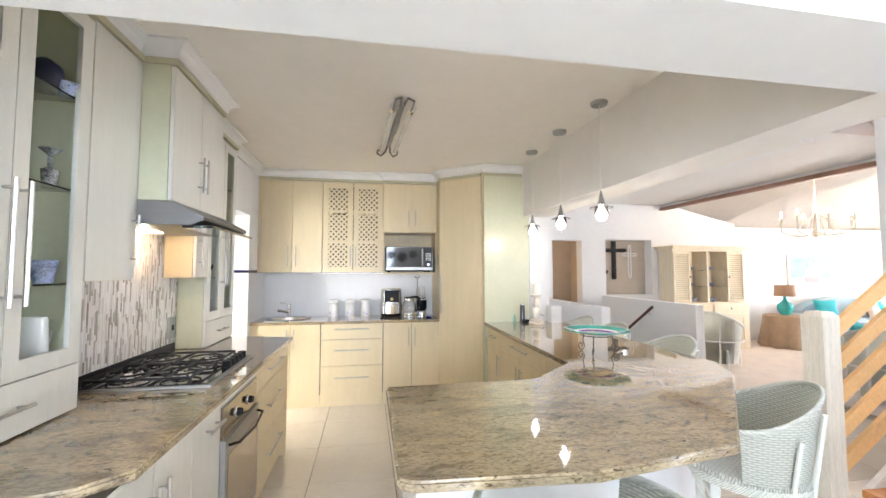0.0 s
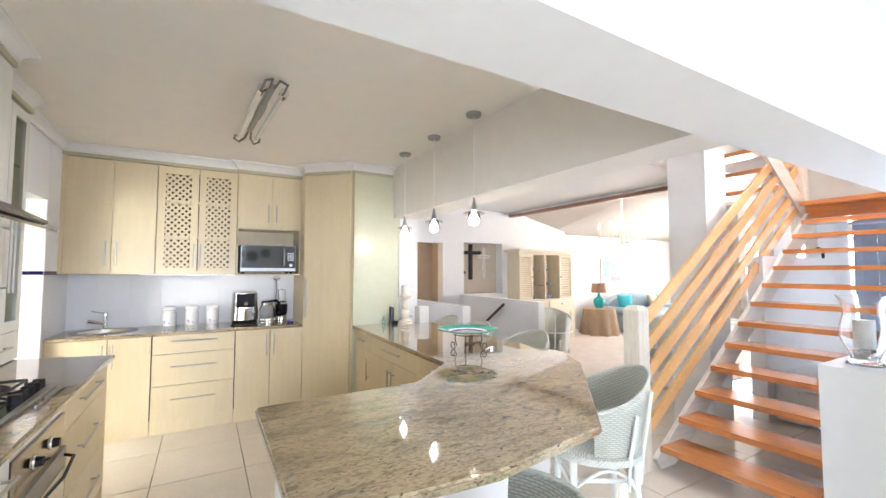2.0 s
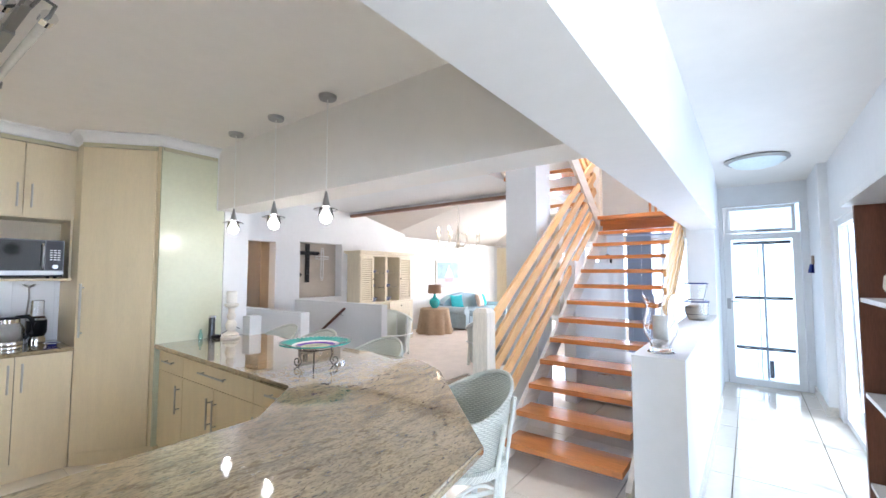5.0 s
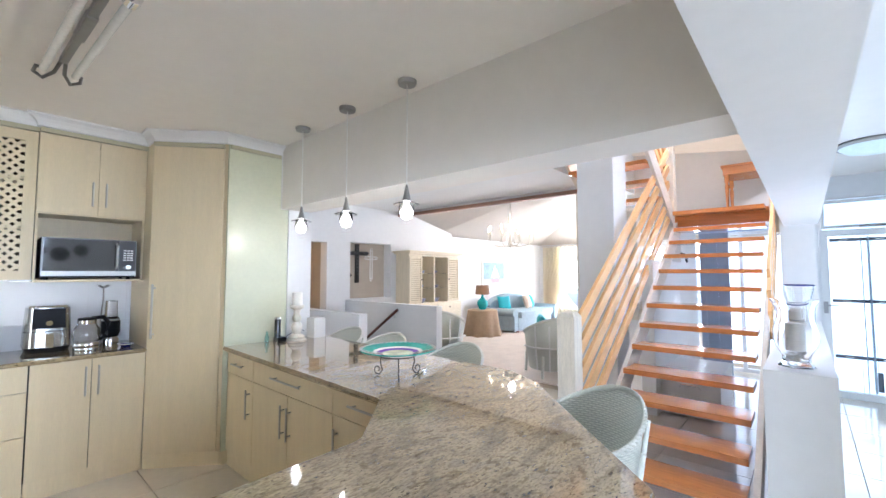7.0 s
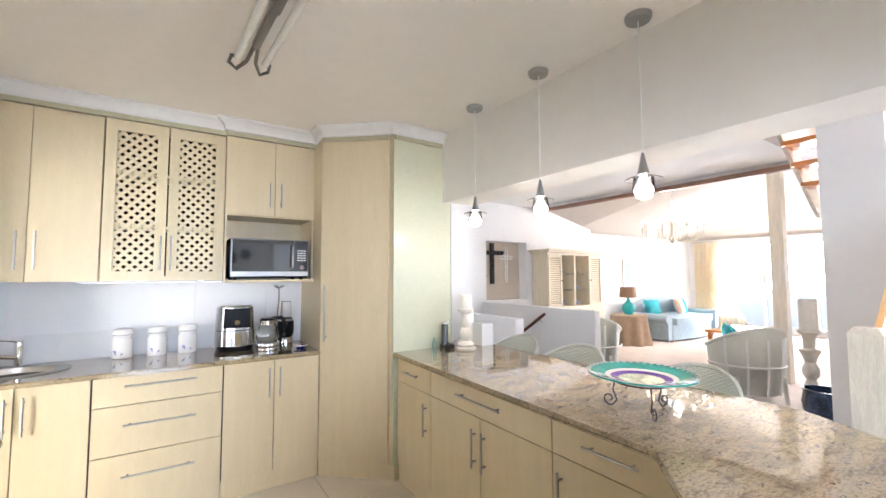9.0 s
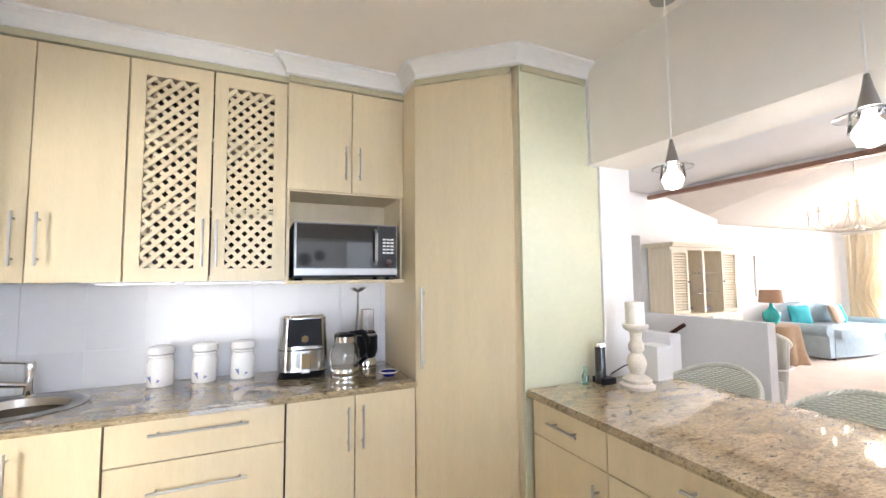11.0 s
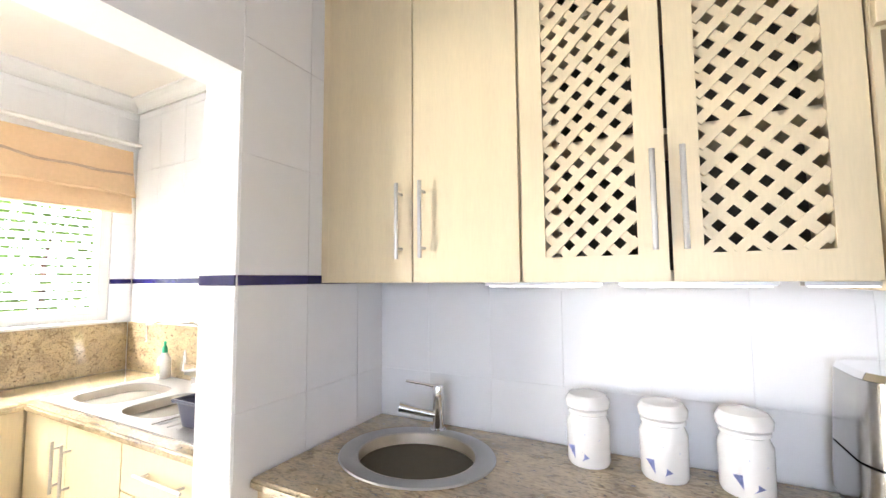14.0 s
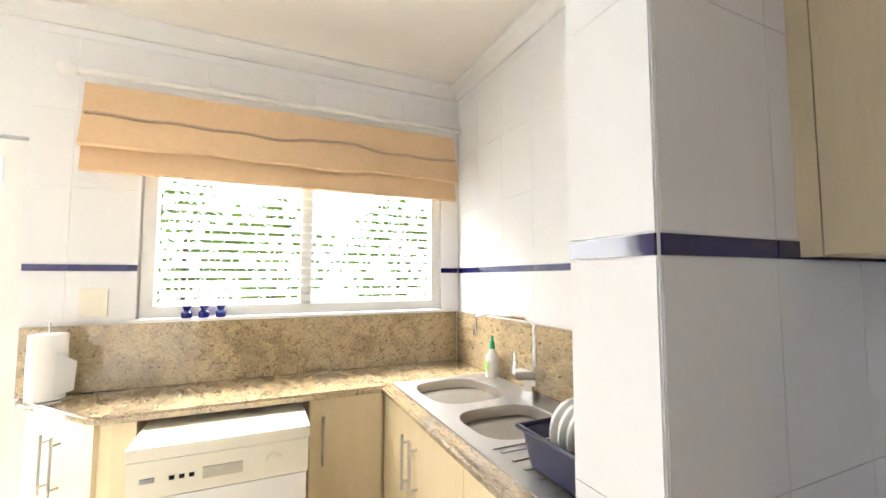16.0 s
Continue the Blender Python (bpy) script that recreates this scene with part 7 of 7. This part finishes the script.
o = thing("storage_chest", (4.45, 1.75, 0), "white painted chest with a shiny curved handle under the stairs", "chest")
part("body", boxes((4.75, 5.6, 1.45, 1.98, 0.02, 0.42)), WHITE, o, bevel=0.01)
part("lid", boxes((4.74, 5.61, 1.44, 1.985, 0.421, 0.45)), WHITE, o, bevel=0.008)
bm = B()
tube(bm, [(4.75, 1.62, 0.30), (4.70, 1.64, 0.34), (4.70, 1.78, 0.34), (4.75, 1.80, 0.30)], 0.008, 8)
part("handle", bm, CHROME, o, smooth=True)
o = thing("floor_pot", (4.60, 2.68, 0), "dark blue patterned ceramic floor pot behind the stair rail", "pot")
bm = B()
lathe(bm, 4.60, 2.68, [(0, 0.001), (0.11, 0.001), (0.15, 0.15), (0.17, 0.33), (0.155, 0.42), (0.165, 0.45), (0.145, 0.45), (0.145, 0.40), (0, 0.05)], 32)
part("body", bm, material("dark_blue_floral_glaze", (0.03, 0.05, 0.10), 0.15, vary=0.9, scale=16, coat=0.4), o, smooth=True)

o = thing("floor_candle_holder", (4.88, 2.85, 0), "tall chalky turned floor candle holder with a thick ivory candle", "candle holder")
bm = B()
lathe(bm, 4.88, 2.85, [(0, 0.001), (0.13, 0.001), (0.13, 0.03), (0.07, 0.06), (0.045, 0.12), (0.06, 0.2), (0.075, 0.3), (0.05, 0.42), (0.035, 0.46), (0.06, 0.5), (0.065, 0.56), (0.04, 0.62), (0.06, 0.68), (0.08, 0.72), (0.08, 0.735), (0.045, 0.75), (0.05, 0.86), (0.085, 0.9), (0.085, 0.915), (0, 0.917)], 24)
part("stem", bm, CHALK, o, smooth=True)
bm = B()
lathe(bm, 4.88, 2.85, [(0, 0.918), (0.07, 0.918), (0.07, 1.20), (0.06, 1.215), (0.05, 1.20), (0, 1.198)], 24)
part("candle", bm, WAX, o, "thick ivory candle", smooth=True)

# bookcase beside the passage
o = thing("bookcase", (2.26, -0.12, 0), "tall brown wooden bookcase with white shelf edges", "bookcase")
X0B, X1B, Y0B, Y1B = 1.86, 2.66, -0.298, -0.015
for x in (X0B, X1B - 0.03):
    part("side", boxes((x, x + 0.03, Y0B, Y1B, 0, 1.78)), BROWNWOOD, o, bevel=0.002)
part("back", boxes((X0B + 0.03, X1B - 0.03, Y0B, Y0B + 0.012, 0.02, 1.78)), BROWNWOOD, o)
for z in (0.08, 0.50, 0.90, 1.33):
    part("shelf", boxes((X0B + 0.031, X1B - 0.031, Y0B + 0.013, Y1B - 0.004, z, z + 0.02)), WHITE, o, "white shelf board")
part("top", boxes((X0B - 0.03, X1B + 0.03, Y0B, Y1B + 0.04, 1.781, 1.81)), WHITE, o, "white moulded top", bevel=0.004)
b = thing("basket", (2.45, -0.14, 1.35), "small woven shell-like basket on the bookcase shelf", "basket")
bm = B()
lathe(bm, 2.47, -0.14, [(0, 1.352), (0.05, 1.352), (0.075, 1.40), (0.07, 1.45), (0.05, 1.47), (0.045, 1.46), (0.06, 1.40), (0, 1.36)], 20)
part("body", bm, CHALK, b, smooth=True)

# living room things
c = thing("chandelier", (6.45, 4.85, 2.0), "cream wrought chandelier with glowing candle bulbs", "chandelier")
cx, cy, cz = 6.45, 4.88, 1.98
bm = B()
tube(bm, [(cx, cy, cz), (cx, cy, 3.15)], 0.012, 8)
lathe(bm, cx, cy, [(0, cz - 0.06), (0.03, cz - 0.03), (0.05, cz + 0.02), (0.02, cz + 0.08), (0.03, cz + 0.3), (0.012, cz + 0.4)], 14)
part("stem", bm, LIMED, c, smooth=True)
for i in range(8):
    t = 2 * math.pi * i / 8 + 0.2
    d_ = Vector((math.cos(t), math.sin(t), 0))
    R_ = 0.44 if i % 2 == 0 else 0.40
    o_ = Vector((cx, cy, cz))
    bm = B()
    tube(bm, [o_ + Vector((0, 0, 0.02)), o_ + d_ * R_ * 0.35 + Vector((0, 0, -0.03)), o_ + d_ * R_ * 0.75 + Vector((0, 0, -0.01)), o_ + d_ * R_ + Vector((0, 0, 0.05)), o_ + d_ * R_ + Vector((0, 0, 0.18))], 0.008, 6)
    tube(bm, [o_ + Vector((0, 0, 0.30)), o_ + d_ * R_ * 0.3 + Vector((0, 0, 0.22)), o_ + d_ * R_ * 0.5 + Vector((0, 0, 0.04)), o_ + d_ * R_ * 0.62 + Vector((0, 0, 0.0))], 0.005, 6)
    p_ = o_ + d_ * R_
    lathe(bm, p_.x, p_.y, [(0, cz + 0.17), (0.035, cz + 0.18), (0.03, cz + 0.19), (0.012, cz + 0.195), (0.012, cz + 0.26), (0, cz + 0.26)], 10)
    ar = part("arm", bm, LIMED, c, "cream scrolled arm with candle tube", smooth=True)
    bm = B()
    lathe(bm, p_.x, p_.y, [(0, cz + 0.26), (0.014, cz + 0.27), (0.018, cz + 0.30), (0.008, cz + 0.34), (0, cz + 0.35)], 10)
    part("bulb", bm, WBULB, ar, smooth=True)
bulb_light("chandelier_bulbs", (cx, cy, cz + 0.42), 62, (1.0, 0.82, 0.62), 0.05)


def armchair(label):
    s = thing("wicker_armchair", (0, 0, 0), label, "armchair", "wicker armchairs")
    bm = B()
    rim_ = wicker_shell(bm, 0, 0, 0.31, 0.37, 0.10, 0.84, 0.60, 125, 44, 10, 0.02)
    part("backrest", bm, WICKERFRAME, s, "woven white wicker back and arms")
    bm = B()
    braid(bm, rim_, 0.022)
    part("rim", bm, WICKERFRAME, s, "rolled wicker rim", smooth=True)
    bm = B()
    rounded(bm, 0, 0.03, 0.60, 0.60, 0.28, 0.36, 0.2)
    part("seat", bm, WICKERFRAME, s)
    bm = B()
    rounded(bm, 0, 0.03, 0.56, 0.56, 0.361, 0.46, 0.2, 1.0, 0.94)
    part("cushion", bm, material("pale_grey_cushion", (0.55, 0.58, 0.60), 0.9), s, "pale grey seat cushion", smooth=True)
    for a in (-150, -120, -90, -60, -30):
        t = radians(a)
        bm = B()
        tube(bm, [(0.345 * math.cos(t), 0.345 * math.sin(t), 0.11), (0.385 * math.cos(t), 0.385 * math.sin(t), 0.5), (0.392 * math.cos(t), 0.392 * math.sin(t), 0.72)], 0.012, 8)
        part("stave", bm, WHITE, s, "white cane stave", smooth=True)
    bm = B()
    tube(bm, [(0.385 * math.cos(radians(v)), 0.385 * math.sin(radians(v)), 0.42) for v in range(-190, 11, 10)], 0.012, 8)
    part("band", bm, WHITE, s, "white cane band", smooth=True)
    for a in (45, 135, 225, 315):
        t = radians(a)
        bm = B()
        tube(bm, [(0.36 * math.cos(t), 0.36 * math.sin(t), 0.30), (0.38 * math.cos(t), 0.38 * math.sin(t), 0.008)], 0.022, 8)
        part("leg", bm, WICKERFRAME, s)
    return s


a1 = armchair("white wicker armchair with rolled arms on the carpet")
a1.matrix_world = pose(5.15, 5.42, 0, 0, 0, -60)
a2 = copy_thing(a1, pose(5.50, 3.62, 0, 0, 0, -35))
a2["label"] = "white wicker armchair with rolled arms holding a turquoise pillow"
pillow(5.55, 3.68, 0.46, TEAL, "turquoise pillow leaning in the wicker armchair", 30, size=0.40)
t = thing("coffee_table", (8.6, 4.7, 0), "low brown wooden coffee table on the carpet", "coffee table")
part("top", boxes((8.1, 9.3, 4.6, 5.2, 0.38, 0.42)), WOOD, t, bevel=0.005)
for x, y in ((8.16, 4.66), (9.24, 4.66), (8.16, 5.14), (9.24, 5.14)):
    part("leg", boxes((x - 0.03, x + 0.03, y - 0.03, y + 0.03, 0.008, 0.38)), WOOD, t)
for x, z, n_ in ((5.96, 0.862, "large"), (5.94, 1.162, "small"), (6.38, 0.862, "large"), (6.40, 1.162, "small"), (5.98, 1.462, "small"), (6.36, 1.462, "small")):
    o = thing("bowl", (x, 6.72, z), "blue and white porcelain %s bowl on the hutch shelf" % n_, "bowl", "china in the hutch")
    r = 0.10 if n_ == "large" else 0.065
    bm = B()
    lathe(bm, x, 6.72, [(0, z), (r * 0.5, z), (r, z + r * 0.8), (r * 0.94, z + r * 0.8), (0, z + 0.01)], 18)
    part("body", bm, PRINT, o, smooth=True)

# ---- scullery things ----
s = thing("double_sink", (-2.1, 4.85, 0.90), "stainless steel double bowl sink with a drainer", "sink")
SX0, SX1, SY0, SY1 = -2.68, -1.37, 4.60, 5.06


def sink_cell(bm, x0, x1, y0, y1, hx0, hx1, hy0, hy1, z, n=40):
    """A flat steel plate with an oval-cornered hole in it; returns the ring of the hole."""
    cx, cy, rx, ry = (hx0 + hx1) / 2, (hy0 + hy1) / 2, (hx1 - hx0) / 2, (hy1 - hy0) / 2
    outer, lip = [], []
    for i in range(n):
        a = 2 * math.pi * (i + 0.5) / n
        c_, s_ = math.cos(a), math.sin(a)
        k_ = (abs(c_) ** 3.2 + abs(s_) ** 3.2) ** (-1 / 3.2)
        lip.append((cx + rx * k_ * c_, cy + ry * k_ * s_))
        f_ = min(((x1 if c_ > 0 else x0) - cx) / c_, ((y1 if s_ > 0 else y0) - cy) / s_)
        outer.append(bm.verts.new((cx + c_ * f_, cy + s_ * f_, z)))
    ring = [bm.verts.new((x, y, z)) for x, y in lip]
    low = [bm.verts.new((cx + (x - cx) * 0.985, cy + (y - cy) * 0.985, z - 0.006)) for x, y in lip]
    for i in range(n):
        j = (i + 1) % n
        bm.faces.new((outer[i], outer[j], ring[j], ring[i])), bm.faces.new((ring[i], ring[j], low[j], low[i]))
        if abs(outer[i].co.x - outer[j].co.x) > 1e-4 and abs(outer[i].co.y - outer[j].co.y) > 1e-4:
            q = bm.verts.new((x1 if outer[i].co.x + outer[j].co.x > x0 + x1 else x0, y1 if outer[i].co.y + outer[j].co.y > y0 + y1 else y0, z))
            bm.faces.new((outer[i], q, outer[j]))
    return cx, cy, lip


SY1 = 5.10
bm = B()
cells = [sink_cell(bm, SX0, -2.235, SY0, SY1, -2.635, -2.275, 4.655, 4.985, 0.9065), sink_cell(bm, -2.235, -1.87, SY0, SY1, -2.20, -1.895, 4.655, 4.985, 0.9065)]
box(bm, -1.87, SX1, SY0, 4.635, 0.9012, 0.9065), box(bm, -1.87, SX1, 4.985, SY1, 0.9012, 0.9065), box(bm, SX1 - 0.03, SX1, 4.635, 4.985, 0.9012, 0.9065)
box(bm, SX0, SX1, SY0 - 0.004, SY0, 0.9005, 0.9065), box(bm, SX0 - 0.004, SX0, SY0, SY1, 0.9005, 0.9065)
part("rim", bm, STEEL, s, "steel sink rim")
for cx_, cy_, lip in cells:
    bm = B()
    rows_ = [[bm.verts.new((cx_ + (x - cx_) * k_, cy_ + (y - cy_) * k_, z)) for x, y in lip] for k_, z in ((0.985, 0.9005), (0.96, 0.86), (0.93, 0.79), (0.86, 0.762), (0.6, 0.755), (0.1, 0.752))]
    for a_, b_ in zip(rows_, rows_[1:]):
        for i in range(len(lip)):
            j = (i + 1) % len(lip)
            bm.faces.new((a_[i], a_[j], b_[j], b_[i]))
    bm.faces.new(rows_[-1])
    bw = part("bowl", bm, SINK, s, "brushed steel bowl", smooth=True)
    bm = B()
    lathe(bm, cx_, cy_, [(0, 0.757), (0.035, 0.757), (0.038, 0.760), (0.02, 0.762), (0, 0.758)], 20)
    part("drain", bm, CHROME, bw, "round chrome drain", smooth=True)
dr = part("drainer", boxes((-1.87, SX1 - 0.03, 4.635, 4.985, 0.9012, 0.903)), STEEL, s, "ribbed steel drainer")
for k_ in range(8):
    part("rib", boxes((-1.85 + k_ * 0.055, -1.84 + k_ * 0.055, 4.65, 4.97, 0.9032, 0.9055)), STEEL, dr)
cut(tops["scullery_worktop_sink"], 0, 0, 0, 0, square=(-2.655, -1.88, 4.64, 5.0))
tops["scullery_worktop_window"].data.materials[0] = GRANITEY
t = thing("filter_tap", (-2.25, 5.03, 0.90), "square chrome mixer tap with a tall thin arched spout", "tap")
part("body", boxes((-2.31, -2.17, 5.01, 5.06, 0.965, 1.02), (-2.26, -2.20, 5.015, 5.055, 0.907, 0.965)), CHROME, t, bevel=0.006)
bm = B()
tube(bm, [(-2.20, 5.03, 1.02), (-2.20, 5.03, 1.20), (-2.22, 5.00, 1.225), (-2.42, 4.95, 1.23), (-2.49, 4.93, 1.21), (-2.50, 4.925, 1.13)], 0.008, 8)
part("spout", bm, CHROME, t, "thin arched spout", smooth=True)
bm = B()
tube(bm, [(-2.34, 5.03, 0.98), (-2.34, 5.03, 1.08)], [0.02, 0.006], 10)
part("lever", bm, CHROME, t, smooth=True)
d = thing("dish_rack", (-1.62, 4.77, 0.91), "navy plastic dish rack on the steel drainer", "dish rack")
bm = B()
rounded(bm, -1.605, 4.765, 0.35, 0.21, 0.908, 0.995, 0.03, 0.88, 1.0, 4, lid=False)
rounded(bm, -1.605, 4.765, 0.33, 0.19, 0.911, 0.995, 0.03, 0.86, 1.0, 4, lid=False)
box(bm, -1.74, -1.47, 4.68, 4.85, 0.907, 0.912)
tube(bm, [(-1.78, 4.66, 0.997), (-1.43, 4.66, 0.997), (-1.43, 4.87, 0.997), (-1.78, 4.87, 0.997)], 0.007, 6, closed=True)
part("basin", bm, NAVYP, d)
bm = B()
for k_ in range(6):
    tube(bm, [(-1.70 + 0.03 * k_, 4.69, 0.915), (-1.70 + 0.03 * k_, 4.69, 0.985), (-1.70 + 0.03 * k_, 4.84, 0.985), (-1.70 + 0.03 * k_, 4.84, 0.915)], 0.003, 6)
part("wire_rack", bm, CHROME, d, "chrome plate wires", smooth=True)
for i in range(5):
    x = -1.685 + 0.03 * i
    o = thing("dinner_plate", (x, 4.765, 0.93), "white dinner plate standing in the navy dish rack", "plate", "plates in the dish rack")
    bm = B()
    tube(bm, [(x, 4.765, 1.0), (x + 0.004, 4.765, 1.001), (x + 0.012, 4.765, 1.001)], [0.05, 0.08, 0.082], 28)
    part("plate_body", bm, CERAMIC, o, smooth=False)
b = thing("soap_bottle", (-2.62, 5.08, 0.90), "white dish soap bottle with green pump and label", "bottle")
SBX, SBY = -2.60, 5.075
bm = B()
lathe(bm, SBX, SBY, [(0, 0.901), (0.03, 0.901), (0.033, 0.93), (0.031, 1.01), (0.016, 1.03), (0.014, 1.04), (0, 1.04)], 20)
part("body", bm, WHITE, b, smooth=True)
bm = B()
lathe(bm, SBX, SBY, [(0, 1.041), (0.015, 1.041), (0.013, 1.07), (0.006, 1.08), (0.008, 1.10), (0, 1.105)], 16)
part("pump", bm, material("green_plastic", (0.02, 0.30, 0.14), 0.4), b, smooth=True)
bm = B()
box(bm, SBX - 0.016, SBX + 0.016, SBY - 0.0345, SBY - 0.0325, 0.935, 0.98)
part("label", bm, material("green_label", (0.25, 0.50, 0.10), 0.5, vary=0.5, scale=30), b, "green and white label")
k = thing("paper_towel", (-2.98, 3.27, 0.90), "white paper towel roll on a steel holder", "paper towel")
bm = B()
lathe(bm, -2.98, 3.27, [(0, 0.915), (0.06, 0.915), (0.062, 1.0), (0.06, 1.165), (0.02, 1.165), (0, 1.16)], 28)
part("roll", bm, WHITE, k, smooth=True)
bm = B()
tube(bm, [(-2.98 + 0.07 * math.cos(t * math.pi / 12), 3.27 + 0.07 * math.sin(t * math.pi / 12), 0.906) for t in range(24)], 0.004, 6, closed=True)
tube(bm, [(-2.98, 3.27, 0.902), (-2.98, 3.27, 1.21)], 0.004, 6)
part("holder", bm, CHROME, k, smooth=True)
bm = B()
v = [bm.verts.new(p) for p in ((-2.93, 3.31, 0.93), (-2.92, 3.375, 0.95), (-2.925, 3.38, 1.06), (-2.93, 3.31, 1.10))]
bm.faces.new(v)
bmesh.ops.solidify(bm, geom=bm.faces, thickness=0.002)
part("sheet", bm, WHITE, k, "loose paper sheet")
for i in range(3):
    o = thing("blue_jar", (-3.085, 3.74 + 0.07 * i, 1.20), "tiny cobalt blue glass jar on the window sill", "jar", "blue jars on the sill")
    bm = B()
    lathe(bm, -3.082, 3.72 + 0.07 * i, [(0, 1.201), (0.022, 1.201), (0.024, 1.226), (0.012, 1.236), (0.02, 1.256), (0, 1.256)], 12)
    part("body", bm, BLUE, o, smooth=True)
    o.location.z = 1.20
structure("sill_scullery", boxes((-3.10, -3.065, 3.50, 5.05, 1.186, 1.20)), WHITE, 0.002)
o = thing("wall_socket", (-3.095, 3.36, 1.27), "ivory double wall socket above the granite upstand", "wall socket")
part("plate", boxes((-3.099, -3.09, 3.32, 3.42, 1.22, 1.34)), APPL, o, bevel=0.002)

# ---- the room behind, seen in the microwave's mirror front ----
o = thing("sideboard", (1.2, -3.2, 0), "dark brown wooden sideboard standing against the far wall", "sideboard")
part("body", boxes((0.55, 1.75, -3.48, -3.08, 0.12, 0.85)), BROWNWOOD, o, bevel=0.004)
part("top", boxes((0.52, 1.78, -3.49, -3.05, 0.851, 0.88)), BROWNWOOD, o, bevel=0.004)
for x in (0.58, 1.68):
    for y in (-3.45, -3.15):
        part("leg", boxes((x, x + 0.05, y, y + 0.05, 0, 0.12)), BROWNWOOD, o)
for x, z, r in ((0.7, 1.95, 0.13), (1.05, 1.88, 0.16), (1.4, 1.97, 0.13)):
    o = thing("wall_plate", (x, -3.49, z), "dark round decorative plate hung on the far wall", "wall plate", "wall plates")
    bm = B()
    tube(bm, [(x, -3.498, z), (x, -3.47, z)], [r, r * 0.92], 28)
    part("plate_body", bm, WROUGHT, o)

# ---- pieces of the floor and walls, shared meshes ----
def named(name):
    return [o for o in scene.collection.objects if o.name == name][0]


def tile_mesh(w, h, t, mat, bevel=0.0015):
    bm = B()
    v = box(bm, -w / 2, w / 2, -h / 2, h / 2, 0, t)
    for q in v[4:]:
        q.co.x -= math.copysign(bevel, q.co.x)
        q.co.y -= math.copysign(bevel, q.co.y)
    me_ = bpy.data.meshes.new("tile")
    bmesh.ops.recalc_face_normals(bm, faces=bm.faces)
    bm.to_mesh(me_), bm.free()
    me_.materials.append(mat)
    return me_


floor = named("floor")
PX, PY, G = 0.575, 0.60, 0.004
TM = tile_mesh(PX - G, PY - G, 0.0115, TILE)
ROOMS = ((-1.28, 2.9, 0.9, 4.66), (-1.42, 2.9, -3.5, 0.9), (2.9, 6.7, -0.3, 3.6), (1.94, 2.84, 4.66, 6.95), (-3.1, -1.4, 0.9, 5.1), (6.7, 7.4, 1.0, 2.0))
seen_ = set()
for X0_, X1_, Y0_, Y1_ in ROOMS:
    for i in range(-8, 16):
        for j in range(-10, 14):
            x, y = -0.38 + PX * (i + 0.5), 2.93 + PY * (j + 0.5)
            if (i, j) in seen_ or not (X0_ - PX / 2 < x < X1_ + PX / 2 and Y0_ - PY / 2 < y < Y1_ + PY / 2):
                continue
            if y > 3.9 and x > 2.9:
                continue
            if x > 2.97 and y > 3.72 or x > 5.0 and y > 3.0:
                continue
            seen_.add((i, j))
            o = new("tile", TM)
            o.parent = floor
            o.location = (x, y, -0.0118)


def wall_tiles(wall, axis, c, out, a0, a1, z0, z1, aref, holes=(), skip_band=True):
    """White tiles 0.25 x 0.335 on the plane axis = c, with a navy band at z 1.43."""
    wall = named(wall)
    W_, H_ = 0.25, 0.335
    i0, i1 = int(math.floor((a0 - aref) / W_)), int(math.ceil((a1 - aref) / W_))
    rows = []
    z = 1.415
    while z > z0:
        rows.append((max(z - H_, z0), z))
        z -= H_
    z = 1.447
    while z < z1:
        rows.append((z, min(z + H_, z1)))
        z += H_
    cache = {}

    def put(p0, p1, q0, q1, mat, t):
        key = (round(p1 - p0, 4), round(q1 - q0, 4), mat.name)
        if key not in cache:
            cache[key] = tile_mesh(p1 - p0 - 0.0010, q1 - q0 - 0.0010, t, mat, 0.0006)
        o = new("tile", cache[key])
        o.parent = wall
        a, b = (p0 + p1) / 2, (q0 + q1) / 2
        if axis == "x":
            o.matrix_local = Matrix.Translation((c, a, b)) @ Matrix(((0, 0, out, 0), (out, 0, 0, 0), (0, 1, 0, 0), (0, 0, 0, 1)))
        else:
            o.matrix_local = Matrix.Translation((a, c, b)) @ Matrix(((-out, 0, 0, 0), (0, 0, out, 0), (0, 1, 0, 0), (0, 0, 0, 1)))
    for i in range(i0, i1):
        p0, p1 = max(a0, aref + i * W_), min(a1, aref + (i + 1) * W_)
        if p1 - p0 < 0.012:
            continue
        for q0, q1 in rows + [(1.416, 1.446)]:
            if q1 - q0 < 0.012:
                continue
            band_ = q1 - q0 < 0.031 and q0 > 1.41 and q0 < 1.42
            for h in holes:
                if h[0] < (p0 + p1) / 2 < h[1] and h[2] < (q0 + q1) / 2 < h[3]:
                    break
            else:
                put(p0, p1, q0, q1, NAVY if band_ else WTILE, 0.004 if band_ else 0.002)


wall_tiles("wall_kitchen_north", "y", 5.14, -1, -1.194, 0.80, 0.902, 1.45, -0.98)
wall_tiles("wall_kitchen_north", "y", 5.14, -1, -3.096, -1.364, 1.186, 2.56, -3.096)
wall_tiles("wall_wing", "x", -1.20, 1, 4.483, 5.134, 0.902, 2.56, 4.483)
wall_tiles("wall_wing", "y", 4.48, -1, -1.358, -1.202, 0.002, 2.56, -1.358)
wall_tiles("wall_wing", "x", -1.36, -1, 4.483, 5.134, 0.902, 2.56, 4.483)
wall_tiles("wall_scullery_west", "x", -3.10, 1, 3.125, 5.134, 1.20, 2.56, 3.02, holes=((3.52, 5.03, 1.2, 2.12),))
